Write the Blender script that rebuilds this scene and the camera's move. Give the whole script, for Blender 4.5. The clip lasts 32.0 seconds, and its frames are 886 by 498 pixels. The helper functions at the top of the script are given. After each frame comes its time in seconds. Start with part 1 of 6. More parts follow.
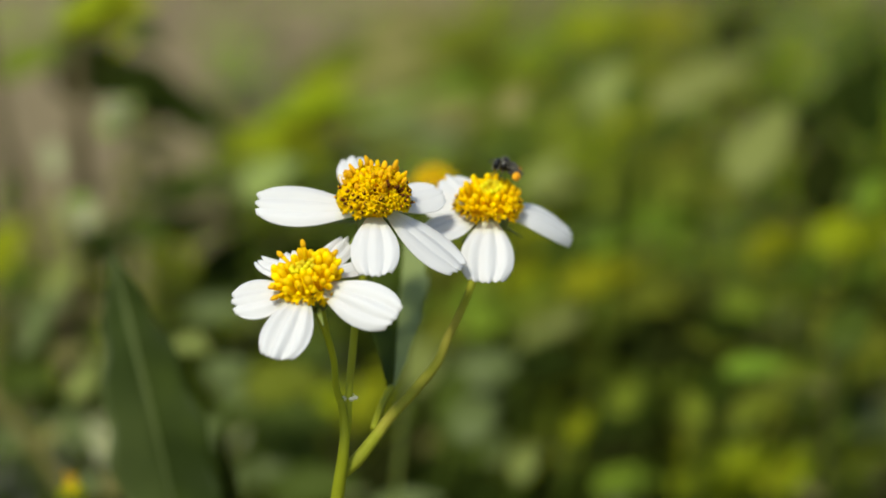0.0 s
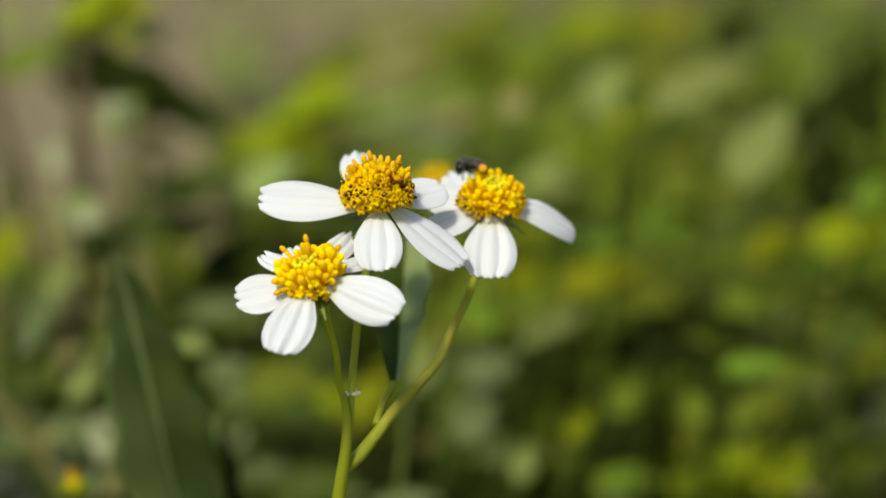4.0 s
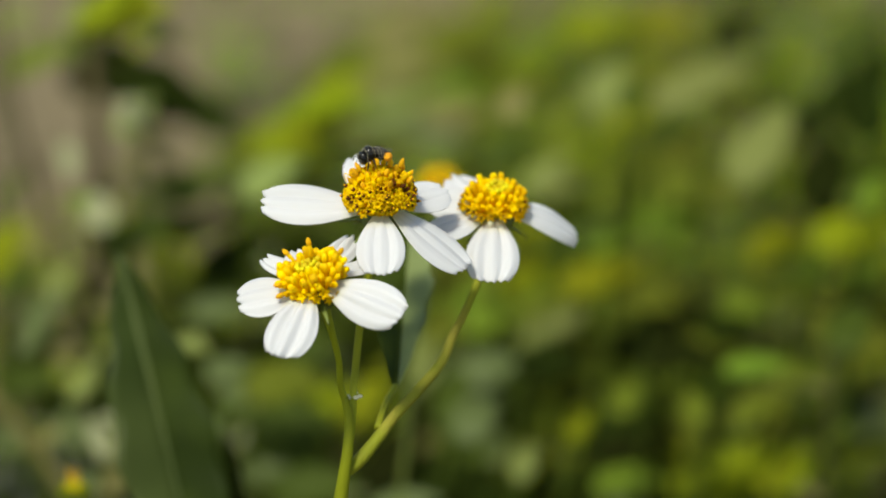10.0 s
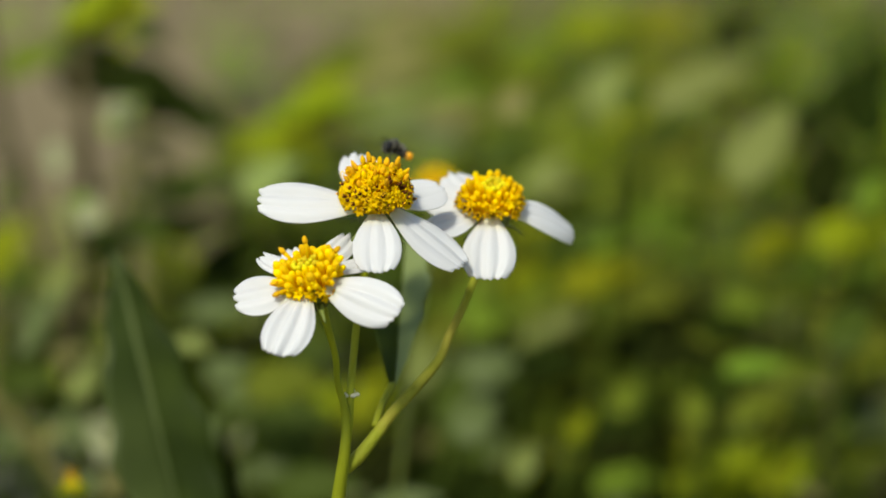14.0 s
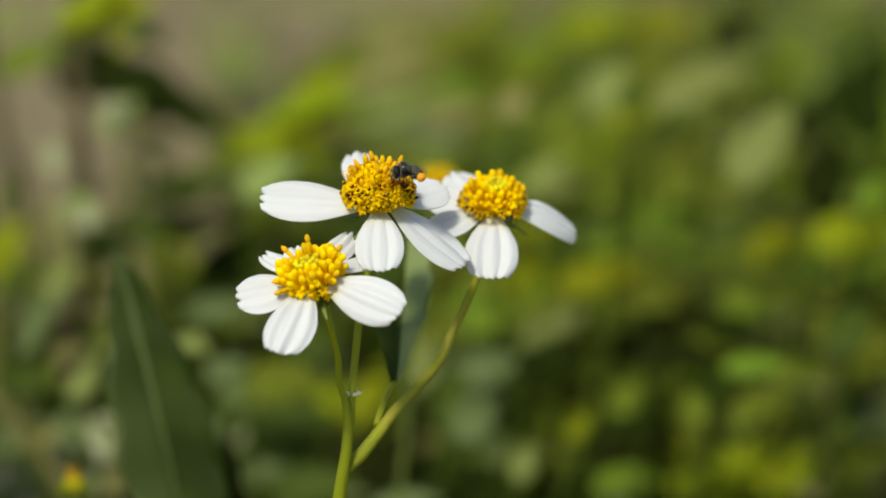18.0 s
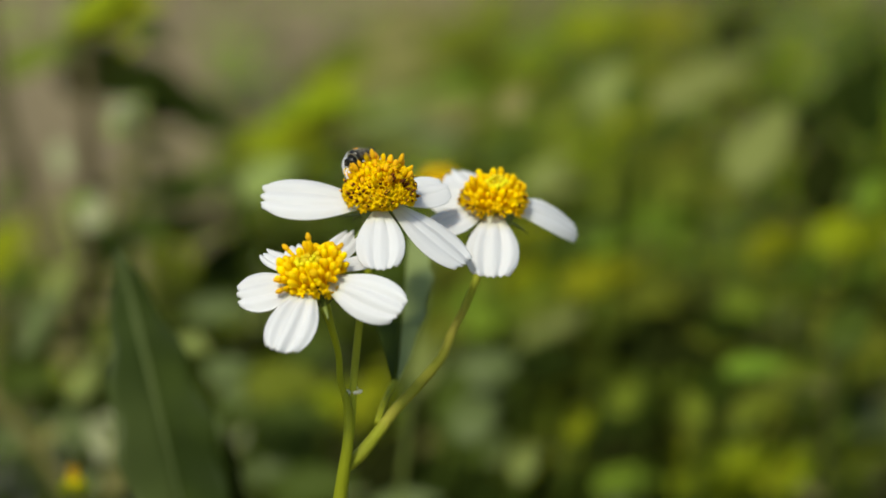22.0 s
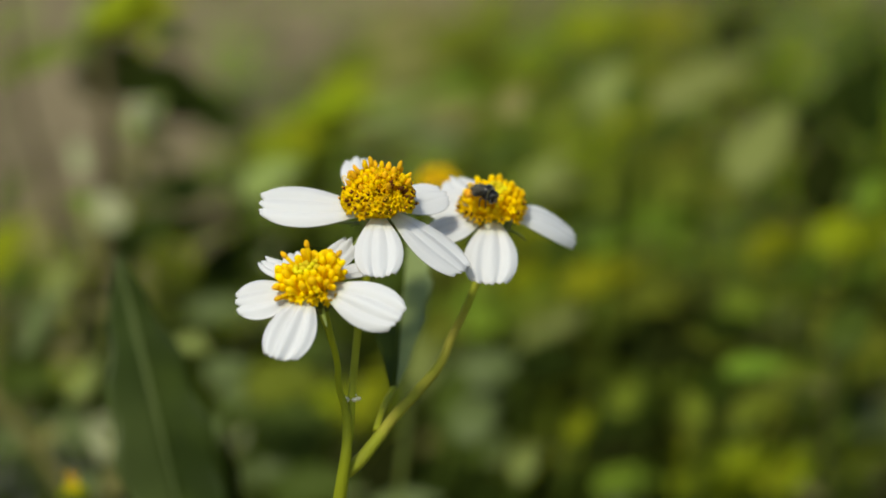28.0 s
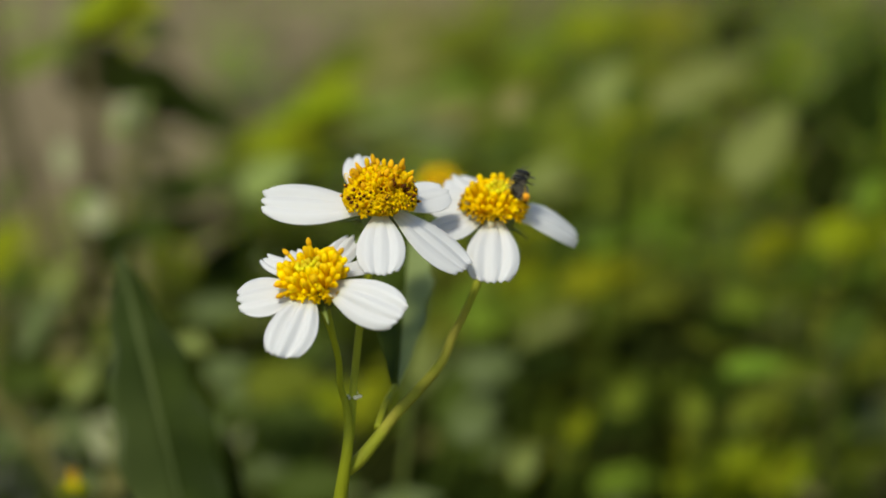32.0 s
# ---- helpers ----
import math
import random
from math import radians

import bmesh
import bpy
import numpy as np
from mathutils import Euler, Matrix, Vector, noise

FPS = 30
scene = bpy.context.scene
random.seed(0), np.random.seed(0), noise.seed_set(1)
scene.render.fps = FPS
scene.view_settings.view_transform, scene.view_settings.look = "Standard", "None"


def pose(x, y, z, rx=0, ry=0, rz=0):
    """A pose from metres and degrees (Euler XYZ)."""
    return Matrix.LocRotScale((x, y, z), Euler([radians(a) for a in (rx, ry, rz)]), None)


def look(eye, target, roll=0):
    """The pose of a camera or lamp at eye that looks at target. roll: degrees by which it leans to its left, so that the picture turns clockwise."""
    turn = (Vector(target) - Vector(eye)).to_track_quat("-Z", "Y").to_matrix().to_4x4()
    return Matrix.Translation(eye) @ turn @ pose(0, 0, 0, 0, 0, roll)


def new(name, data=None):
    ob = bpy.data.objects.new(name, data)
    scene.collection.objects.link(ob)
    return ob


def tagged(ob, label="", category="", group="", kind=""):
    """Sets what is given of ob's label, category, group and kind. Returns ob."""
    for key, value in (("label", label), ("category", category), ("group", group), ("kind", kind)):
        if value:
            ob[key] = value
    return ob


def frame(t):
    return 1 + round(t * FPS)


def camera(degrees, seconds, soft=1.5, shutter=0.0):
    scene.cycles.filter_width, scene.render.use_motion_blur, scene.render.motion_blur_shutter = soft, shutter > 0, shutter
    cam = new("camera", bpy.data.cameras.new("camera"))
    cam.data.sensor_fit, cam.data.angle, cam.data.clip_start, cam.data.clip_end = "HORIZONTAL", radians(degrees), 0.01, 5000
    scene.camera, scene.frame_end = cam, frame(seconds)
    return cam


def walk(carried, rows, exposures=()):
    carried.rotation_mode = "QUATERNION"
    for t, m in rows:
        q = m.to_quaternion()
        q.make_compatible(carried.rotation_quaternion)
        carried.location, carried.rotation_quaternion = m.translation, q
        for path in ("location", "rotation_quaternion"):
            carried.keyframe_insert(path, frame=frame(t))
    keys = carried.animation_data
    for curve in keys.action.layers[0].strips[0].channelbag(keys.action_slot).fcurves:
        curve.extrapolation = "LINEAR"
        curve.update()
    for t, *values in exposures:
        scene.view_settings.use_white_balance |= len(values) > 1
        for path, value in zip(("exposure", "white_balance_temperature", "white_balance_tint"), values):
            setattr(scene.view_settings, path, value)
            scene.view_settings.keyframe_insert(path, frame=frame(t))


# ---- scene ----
MM = 0.001
# ---- camera: a long lens on a tripod, close above a flowering weed ----
EYE, AIM = (0.0, -0.2772, 0.4609), (0.0, 0.0, 0.36)
cam = camera(24.0, 32.0, soft=1.75, shutter=0.4)
cam.data.dof.use_dof = True
cam.data.dof.focus_distance = 0.290
cam.data.dof.aperture_fstop = 9.0
walk(cam, [(0.0, look(EYE, AIM)), (32.0, look(EYE, AIM))], [(0.0, 0.20, 7150, 4), (9.0, 0.17, 7150, 4), (19.0, 0.11, 7150, 4), (24.0, 0.08, 7150, 4), (32.0, -0.04, 7150, 4)])

# ---- daylight ----
TO_SUN = Vector((-0.28, -0.46, 0.84)).normalized()
world = bpy.data.worlds.new("sky")
scene.world = world
world.use_nodes = True
sky = world.node_tree.nodes.new("ShaderNodeTexSky")
sky.sky_type, sky.sun_disc = "NISHITA", False
sky.dust_density = 1.5
sky.sun_elevation = math.asin(TO_SUN.z)
sky.sun_rotation = math.atan2(TO_SUN.x, TO_SUN.y)
world.node_tree.links.new(sky.outputs["Color"], world.node_tree.nodes["Background"].inputs["Color"])
world.node_tree.nodes["Background"].inputs["Strength"].default_value = 0.15
sun_data = bpy.data.lights.new("sun", "SUN")
sun_data.energy, sun_data.angle, sun_data.color = 3.4, radians(9.0), (1.0, 0.985, 0.94)
sun = new("sun", sun_data)
sun.matrix_world = look(TO_SUN * 5, (0, 0, 0))


# ---- materials ----
def material(name, base, rough=0.6, vary=0.25, scale=300.0, hue=0.0, bump=0.0, bump_scale=900.0, through_light=0.0,
             through_tint=None, metal=0.0, second=None, patch_scale=40.0, spec=0.5, per_object=0.0, stretch=(1, 1, 1)):
    """A procedural surface: base colour with fine grain, larger patches of a second colour, relief and translucency."""
    m = bpy.data.materials.new(name)
    m.use_nodes = True
    nt = m.node_tree
    n, link = nt.nodes, nt.links.new
    b = n["Principled BSDF"]
    co = n.new("ShaderNodeTexCoord")
    mp = n.new("ShaderNodeMapping")
    mp.inputs["Scale"].default_value = stretch
    link(co.outputs["Object"], mp.inputs["Vector"])
    fine = n.new("ShaderNodeTexNoise")
    fine.inputs["Scale"].default_value, fine.inputs["Detail"].default_value = scale, 6
    link(mp.outputs["Vector"], fine.inputs["Vector"])
    wide = n.new("ShaderNodeTexNoise")
    wide.inputs["Scale"].default_value, wide.inputs["Detail"].default_value = patch_scale, 3
    link(mp.outputs["Vector"], wide.inputs["Vector"])
    mix = n.new("ShaderNodeMixRGB")
    mix.inputs["Color1"].default_value = (*base, 1)
    mix.inputs["Color2"].default_value = (*(second or [c * 0.75 for c in base]), 1)
    ramp = n.new("ShaderNodeValToRGB")
    ramp.color_ramp.elements[0].position, ramp.color_ramp.elements[1].position = 0.38, 0.66
    link(wide.outputs["Fac"], ramp.inputs["Fac"])
    link(ramp.outputs["Color"], mix.inputs["Fac"])
    hsv = n.new("ShaderNodeHueSaturation")
    span = n.new("ShaderNodeMapRange")
    span.inputs["To Min"].default_value, span.inputs["To Max"].default_value = 1 - vary, 1 + vary
    link(fine.outputs["Fac"], span.inputs["Value"])
    info = n.new("ShaderNodeObjectInfo")
    each = n.new("ShaderNodeMapRange")
    each.inputs["To Min"].default_value, each.inputs["To Max"].default_value = 1 - per_object, 1 + per_object
    link(info.outputs["Random"], each.inputs["Value"])
    mul = n.new("ShaderNodeMath")
    mul.operation = "MULTIPLY"
    link(span.outputs["Result"], mul.inputs[0])
    link(each.outputs["Result"], mul.inputs[1])
    link(mul.outputs["Value"], hsv.inputs["Value"])
    if hue:
        turn = n.new("ShaderNodeMapRange")
        turn.inputs["To Min"].default_value, turn.inputs["To Max"].default_value = 0.5 - hue, 0.5 + hue
        link(info.outputs["Random"], turn.inputs["Value"])
        link(turn.outputs["Result"], hsv.inputs["Hue"])
    link(mix.outputs["Color"], hsv.inputs["Color"])
    link(hsv.outputs["Color"], b.inputs["Base Color"])
    b.inputs["Roughness"].default_value, b.inputs["Metallic"].default_value = rough, metal
    b.inputs["Specular IOR Level"].default_value = spec
    if bump:
        relief = n.new("ShaderNodeTexNoise")
        relief.inputs["Scale"].default_value, relief.inputs["Detail"].default_value = bump_scale, 4
        link(mp.outputs["Vector"], relief.inputs["Vector"])
        bn = n.new("ShaderNodeBump")
        bn.inputs["Strength"].default_value, bn.inputs["Distance"].default_value = bump, 0.0006
        link(relief.outputs["Fac"], bn.inputs["Height"])
        link(bn.outputs["Normal"], b.inputs["Normal"])
    if through_light:
        tr = n.new("ShaderNodeBsdfTranslucent")
        tint = n.new("ShaderNodeMixRGB")
        tint.blend_type = "MULTIPLY"
        tint.inputs["Fac"].default_value = 1
        tint.inputs["Color2"].default_value = (*(through_tint or (1, 1, 1)), 1)
        link(hsv.outputs["Color"], tint.inputs["Color1"])
        link(tint.outputs["Color"], tr.inputs["Color"])
        ms = n.new("ShaderNodeMixShader")
        ms.inputs["Fac"].default_value = through_light
        link(b.outputs["BSDF"], ms.inputs[1])
        link(tr.outputs["BSDF"], ms.inputs[2])
        link(ms.outputs["Shader"], n["Material Output"].inputs["Surface"])
    return m


SOIL = material("soil", (0.178, 0.141, 0.076), 0.95, 0.3, 60, second=(0.128, 0.100, 0.055), patch_scale=5, bump=0.9, bump_scale=120, spec=0.2)
PETAL = material("petal", (0.765, 0.77, 0.775), 0.6, 0.03, 500, second=(0.72, 0.725, 0.73), patch_scale=160, bump=0.10, bump_scale=2200, through_light=0.40, stretch=(0.07, 1, 1), spec=0.25)


def tint_foot(m, reach, colour):
    """Petals are pale yellow-green where they join the head."""
    n, link = m.node_tree.nodes, m.node_tree.links.new
    hsv = next(k for k in n if k.type == "HUE_SAT")
    ends = [k.to_socket for k in hsv.outputs["Color"].links]
    co, axis, span, mix = n.new("ShaderNodeTexCoord"), n.new("ShaderNodeSeparateXYZ"), n.new("ShaderNodeMapRange"), n.new("ShaderNodeMixRGB")
    link(co.outputs["Object"], axis.inputs["Vector"])
    link(axis.outputs["X"], span.inputs["Value"])
    span.inputs["From Max"].default_value, span.inputs["To Min"].default_value, span.inputs["To Max"].default_value = reach, 0.65, 0.0
    link(span.outputs["Result"], mix.inputs["Fac"])
    link(hsv.outputs["Color"], mix.inputs["Color1"])
    mix.inputs["Color2"].default_value = (*colour, 1)
    for end in ends:
        link(mix.outputs["Color"], end)


tint_foot(PETAL, 0.0034, (0.74, 0.72, 0.30))
YELLOW = material("floret_yellow", (0.95, 0.70, 0.010), 0.8, 0.15, 900, second=(0.91, 0.59, 0.008), patch_scale=500, through_light=0.45, per_object=0.14, hue=0.012, spec=0.12)
LEMON = material("floret_lemon", (0.96, 0.71, 0.010), 0.75, 0.12, 900, second=(0.92, 0.60, 0.008), patch_scale=500, through_light=0.4, per_object=0.12, hue=0.012, spec=0.15)
ORANGE = material("floret_orange", (0.86, 0.50, 0.012), 0.75, 0.2, 900, second=(0.76, 0.37, 0.01), patch_scale=600, through_light=0.25, per_object=0.2, spec=0.15)
LIME = material("floret_green", (0.80, 0.67, 0.018), 0.7, 0.15, 900, per_object=0.15, hue=0.02, through_light=0.25, spec=0.15)
BROWN = material("anther_brown", (0.10, 0.028, 0.004), 0.7, 0.3, 900, per_object=0.3, spec=0.1)
BROWNISH = material("stalk_brownish", (0.26, 0.285, 0.020), 0.6, 0.2, 500, spec=0.15, second=(0.28, 0.245, 0.035), patch_scale=120, bump=0.3, bump_scale=1500, through_light=0.15)
STEM = material("stem_green", (0.250, 0.285, 0.012), 0.55, 0.2, 500, spec=0.2, second=(0.27, 0.25, 0.018), patch_scale=60, bump=0.3, bump_scale=1500, per_object=0.08, stretch=(1, 1, 0.12), through_light=0.2)
SEPAL = material("sepal_green", (0.15, 0.19, 0.025), 0.5, 0.25, 700, second=(0.09, 0.12, 0.016), patch_scale=200, through_light=0.2, per_object=0.2)
MEMBRANE = material("dry_membrane", (0.75, 0.74, 0.60), 0.6, 0.2, 900, spec=0.2, through_light=0.5)
GLOW = (1.2, 1.12, 0.45)
LEAF_LIME = material("leaf_yellow_green", (0.262, 0.300, 0.008), 0.6, 0.2, 120, spec=0.07, second=(0.190, 0.245, 0.010), patch_scale=30, through_light=0.42, through_tint=GLOW, per_object=0.2, hue=0.02)
LEAF_MID = material("leaf_green", (0.160, 0.200, 0.016), 0.6, 0.25, 120, spec=0.07, second=(0.097, 0.137, 0.013), patch_scale=30, through_light=0.35, through_tint=GLOW, per_object=0.35, hue=0.03)
# near-black leaf: the shade between the weeds is put into its colour
LEAF_DARK_SHADE = material("leaf_dark_shade", (0.01588, 0.0231, 0.002256), 0.7, 0.25, 120, spec=0.03, second=(0.009522, 0.01369, 0.001504), patch_scale=30, through_light=0.25, through_tint=GLOW, per_object=0.3, hue=0.02)
LEAF_PALE = material("leaf_grey_green", (0.225, 0.265, 0.072), 0.6, 0.2, 120, spec=0.07, second=(0.150, 0.188, 0.048), patch_scale=30, through_light=0.25, through_tint=GLOW, per_object=0.2, hue=0.015)
LEAF_SILVER = material("leaf_silver_green", (0.30, 0.31, 0.165), 0.6, 0.2, 120, spec=0.07, second=(0.22, 0.235, 0.12), patch_scale=30, through_light=0.2, through_tint=GLOW)
LEAF_GREY = material("leaf_blade_grey_green", (0.110, 0.140, 0.045), 0.5, 0.2, 120, spec=0.12, second=(0.078, 0.106, 0.033), patch_scale=60, through_light=0.2, through_tint=GLOW)
# one leaf in two tones: shaded half first, then the half with painted sheen
LEAF_FOLD_SHADE = material("leaf_fold_shade", (0.034, 0.052, 0.008), 0.5, 0.25, 160, spec=0.07, second=(0.018, 0.030, 0.004), patch_scale=60, through_light=0.2, through_tint=GLOW)
LEAF_FOLD_SHEEN = material("leaf_fold_sheen", (0.062, 0.083, 0.020), 0.45, 0.25, 160, spec=0.13, second=(0.028, 0.046, 0.007), patch_scale=32, through_light=0.2, through_tint=GLOW)
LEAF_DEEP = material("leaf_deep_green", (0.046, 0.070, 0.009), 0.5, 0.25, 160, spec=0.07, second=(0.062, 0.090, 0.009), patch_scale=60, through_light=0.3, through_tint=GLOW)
# pale colour of the folded leaf's lit half, light painted in
LEAF_LIT_HALF = material("leaf_lit_half", (0.215, 0.265, 0.095), 0.5, 0.2, 160, spec=0.15, second=(0.165, 0.212, 0.075), patch_scale=80, through_light=0.2, through_tint=GLOW)
LEAF_DRY = material("leaf_dry", (0.175, 0.165, 0.050), 0.8, 0.3, 100, spec=0.2, second=(0.12, 0.11, 0.032), patch_scale=30, through_light=0.2, per_object=0.3)
TWIG = material("twig_brown", (0.080, 0.064, 0.028), 0.8, 0.3, 200, spec=0.1, second=(0.035, 0.028, 0.014), patch_scale=40, bump=0.4)
STONE = material("stone_grey", (0.23, 0.225, 0.21), 0.9, 0.25, 80, spec=0.2, second=(0.15, 0.145, 0.13), patch_scale=14, bump=0.8, bump_scale=150)
BLACK = material("bee_black", (0.004, 0.004, 0.004), 0.2, 0.3, 4000, second=(0.008, 0.007, 0.005), patch_scale=900, bump=0.12, bump_scale=6000, spec=0.28)
HAIR = material("bee_pale_hair", (0.27, 0.255, 0.16), 0.8, 0.3, 4000)
LEG = material("bee_leg", (0.012, 0.009, 0.006), 0.4, 0.3, 4000)
POLLEN = material("pollen_orange", (0.95, 0.44, 0.008), 0.9, 0.2, 3000, bump=0.8, bump_scale=5000, second=(0.85, 0.32, 0.006), patch_scale=1200)


def wing_film():
    m = bpy.data.materials.new("wing_film")
    m.use_nodes = True
    n, link = m.node_tree.nodes, m.node_tree.links.new
    b = n["Principled BSDF"]
    b.inputs["Base Color"].default_value = (0.10, 0.085, 0.06, 1)
    b.inputs["Roughness"].default_value = 0.45
    b.inputs["Specular IOR Level"].default_value = 0.25
    clear = n.new("ShaderNodeBsdfTransparent")
    ms = n.new("ShaderNodeMixShader")
    vein = n.new("ShaderNodeTexVoronoi")
    vein.feature = "DISTANCE_TO_EDGE"
    vein.inputs["Scale"].default_value = 1500
    ramp = n.new("ShaderNodeValToRGB")
    ramp.color_ramp.elements[0].position, ramp.color_ramp.elements[1].position = 0.02, 0.09
    ramp.color_ramp.elements[0].color, ramp.color_ramp.elements[1].color = (0.5, 0.5, 0.5, 1), (0.10, 0.10, 0.10, 1)
    co = n.new("ShaderNodeTexCoord")
    link(co.outputs["Object"], vein.inputs["Vector"])
    link(vein.outputs["Distance"], ramp.inputs["Fac"])
    link(ramp.outputs["Color"], ms.inputs["Fac"])
    link(clear.outputs["BSDF"], ms.inputs[1])
    link(b.outputs["BSDF"], ms.inputs[2])
    link(ms.outputs["Shader"], n["Material Output"].inputs["Surface"])
    return m


WING = wing_film()


# ---- mesh helpers ----
def mesh_of(name, bm, *mats):
    me = bpy.data.meshes.new(name)
    bm.to_mesh(me)
    bm.free()
    for f in me.polygons:
        f.use_smooth = True
    for m in mats:
        me.materials.append(m)
    return me


def part(name, bm, mat, parent, label=""):
    """One mesh object under a thing or a part; bm is a bmesh or a mesh that is shared."""
    me = bm if isinstance(bm, bpy.types.Mesh) else mesh_of(name, bm, *(mat if isinstance(mat, (list, tuple)) else [mat]))
    ob = new(name, me)
    ob.parent = parent
    return tagged(ob, label) if label else ob


def empty(name, at, label, category, group="", kind=""):
    ob = new(name)
    ob.location = at
    ob.empty_display_size = 0.01
    return tagged(ob, label, category, group, kind)


def smooth_line(pts, steps=6):
    """A smooth curve through the points, with tangents by chord length."""
    pts = [Vector(p) for p in pts]
    n = len(pts)
    span = [max((pts[i + 1] - pts[i]).length, 1e-6) for i in range(n - 1)]
    tan = []
    for i in range(n):
        if i == 0:
            tan.append((pts[1] - pts[0]) / span[0])
        elif i == n - 1:
            tan.append((pts[-1] - pts[-2]) / span[-1])
        else:
            a, c = (pts[i] - pts[i - 1]) / span[i - 1], (pts[i + 1] - pts[i]) / span[i]
            tan.append((a * span[i] + c * span[i - 1]) / (span[i] + span[i - 1]))
    out = []
    for i in range(n - 1):
        for k in range(steps):
            t = k / steps
            h = span[i]
            out.append(pts[i] * (2 * t ** 3 - 3 * t * t + 1) + tan[i] * h * (t ** 3 - 2 * t * t + t) + pts[i + 1] * (3 * t * t - 2 * t ** 3) + tan[i + 1] * h * (t ** 3 - t * t))
    return out + [pts[-1]]


def tube(pts, radii, sides=10, steps=6, bm=None, ridges=0.0):
    """A round, tapering rod through the points."""
    bm = bm or bmesh.new()
    line = smooth_line(pts, steps)
    n = len(line)
    rings = []
    for i, p in enumerate(line):
        d = (line[min(i + 1, n - 1)] - line[max(i - 1, 0)]).normalized()
        side = d.cross(Vector((0, 1, 0.02))).normalized()
        top = d.cross(side)
        f = i / (n - 1) * (len(radii) - 1)
        k = min(int(f), len(radii) - 2)
        r = radii[k] + (radii[k + 1] - radii[k]) * (f - k)
        ring = []
        for j in range(sides):
            a = 2 * math.pi * j / sides
            rr = r * (1 + ridges * (j % 2))
            ring.append(bm.verts.new(p + side * math.cos(a) * rr + top * math.sin(a) * rr))
        rings.append(ring)
    for r0, r1 in zip(rings, rings[1:]):
        for j in range(sides):
            bm.faces.new((r0[j], r0[(j + 1) % sides], r1[(j + 1) % sides], r1[j]))
    bm.faces.new(rings[0][::-1])
    bm.faces.new(rings[-1])
    return bm


def lathe(profile, sides=10, bm=None, lobes=0, depth=0.0, slot=0, m=Matrix()):
    """A solid of revolution round z from (radius, height) pairs."""
    bm = bm or bmesh.new()
    rings = []
    for r, z in profile:
        rings.append([bm.verts.new(m @ Vector((r * (1 + depth * math.cos(lobes * a)) * math.cos(a), r * (1 + depth * math.cos(lobes * a)) * math.sin(a), z)))
                      for a in (2 * math.pi * j / sides for j in range(sides))])
    for r0, r1 in zip(rings, rings[1:]):
        for j in range(sides):
            bm.faces.new((r0[j], r0[(j + 1) % sides], r1[(j + 1) % sides], r1[j])).material_index = slot
    bm.faces.new(rings[0][::-1]).material_index = slot
    bm.faces.new(rings[-1]).material_index = slot
    return bm


def ball(bm, at, radii, turn=None, seg=12, rings=8, slot=0):
    """An ellipsoid added to bm."""
    m = Matrix.Translation(at) @ (turn or Matrix()) @ Matrix.Diagonal((*radii, 1))
    prof = [(max(math.sin(math.pi * i / rings), 0.02), -math.cos(math.pi * i / rings)) for i in range(rings + 1)]
    return lathe(prof, seg, bm, slot=slot, m=m)


def sheet(nu, nv, point, thick, slot=0, bm=None):
    """A thin curved plate with two faces and an edge; point(u, v) gives its middle surface, u from 0 to 1 and v from -1 to 1."""
    bm = bm or bmesh.new()
    top = [[None] * (nv + 1) for _ in range(nu + 1)]
    low = [[None] * (nv + 1) for _ in range(nu + 1)]
    for i in range(nu + 1):
        for j in range(nv + 1):
            p = Vector(point(i / nu, 2 * j / nv - 1))
            top[i][j] = bm.verts.new(p + Vector((0, 0, thick / 2)))
            low[i][j] = bm.verts.new(p - Vector((0, 0, thick / 2)))
    for i in range(nu):
        for j in range(nv):
            bm.faces.new((top[i][j], top[i + 1][j], top[i + 1][j + 1], top[i][j + 1])).material_index = slot
            bm.faces.new((low[i][j], low[i][j + 1], low[i + 1][j + 1], low[i + 1][j])).material_index = slot
    edge = [(i, 0) for i in range(nu)] + [(nu, j) for j in range(nv)] + [(i, nv) for i in range(nu, 0, -1)] + [(0, j) for j in range(nv, 0, -1)]
    for (a, b), (c, d) in zip(edge, edge[1:] + edge[:1]):
        bm.faces.new((top[a][b], low[a][b], low[c][d], top[c][d])).material_index = slot
    return bm


# ---- ground ----
def ground():
    bm = bmesh.new()
    ys = [-6, -2, -0.6] + [i * 0.035 - 0.3 for i in range(92)] + [3.4, 4.5, 7, 12, 30, 120, 600]
    xs = [-600, -100, -20, -6, -2.5] + [i * 0.05 - 1.3 for i in range(53)] + [2.5, 6, 20, 100, 600]
    grid = [[bm.verts.new((x, y, 0.02 * noise.noise((x * 3, y * 3, 0)) + 0.008 * noise.noise((x * 17, y * 17, 4)) if abs(x) < 4 and y < 8 else 0.0)) for x in xs] for y in ys]
    for a, b in zip(grid, grid[1:]):
        for i in range(len(xs) - 1):
            bm.faces.new((a[i], a[i + 1], b[i + 1], b[i]))
    tagged(new("ground", mesh_of("ground", bm, SOIL)), "bare brown soil between the weeds, dry and crumbly", "ground", kind="structure")


ground()


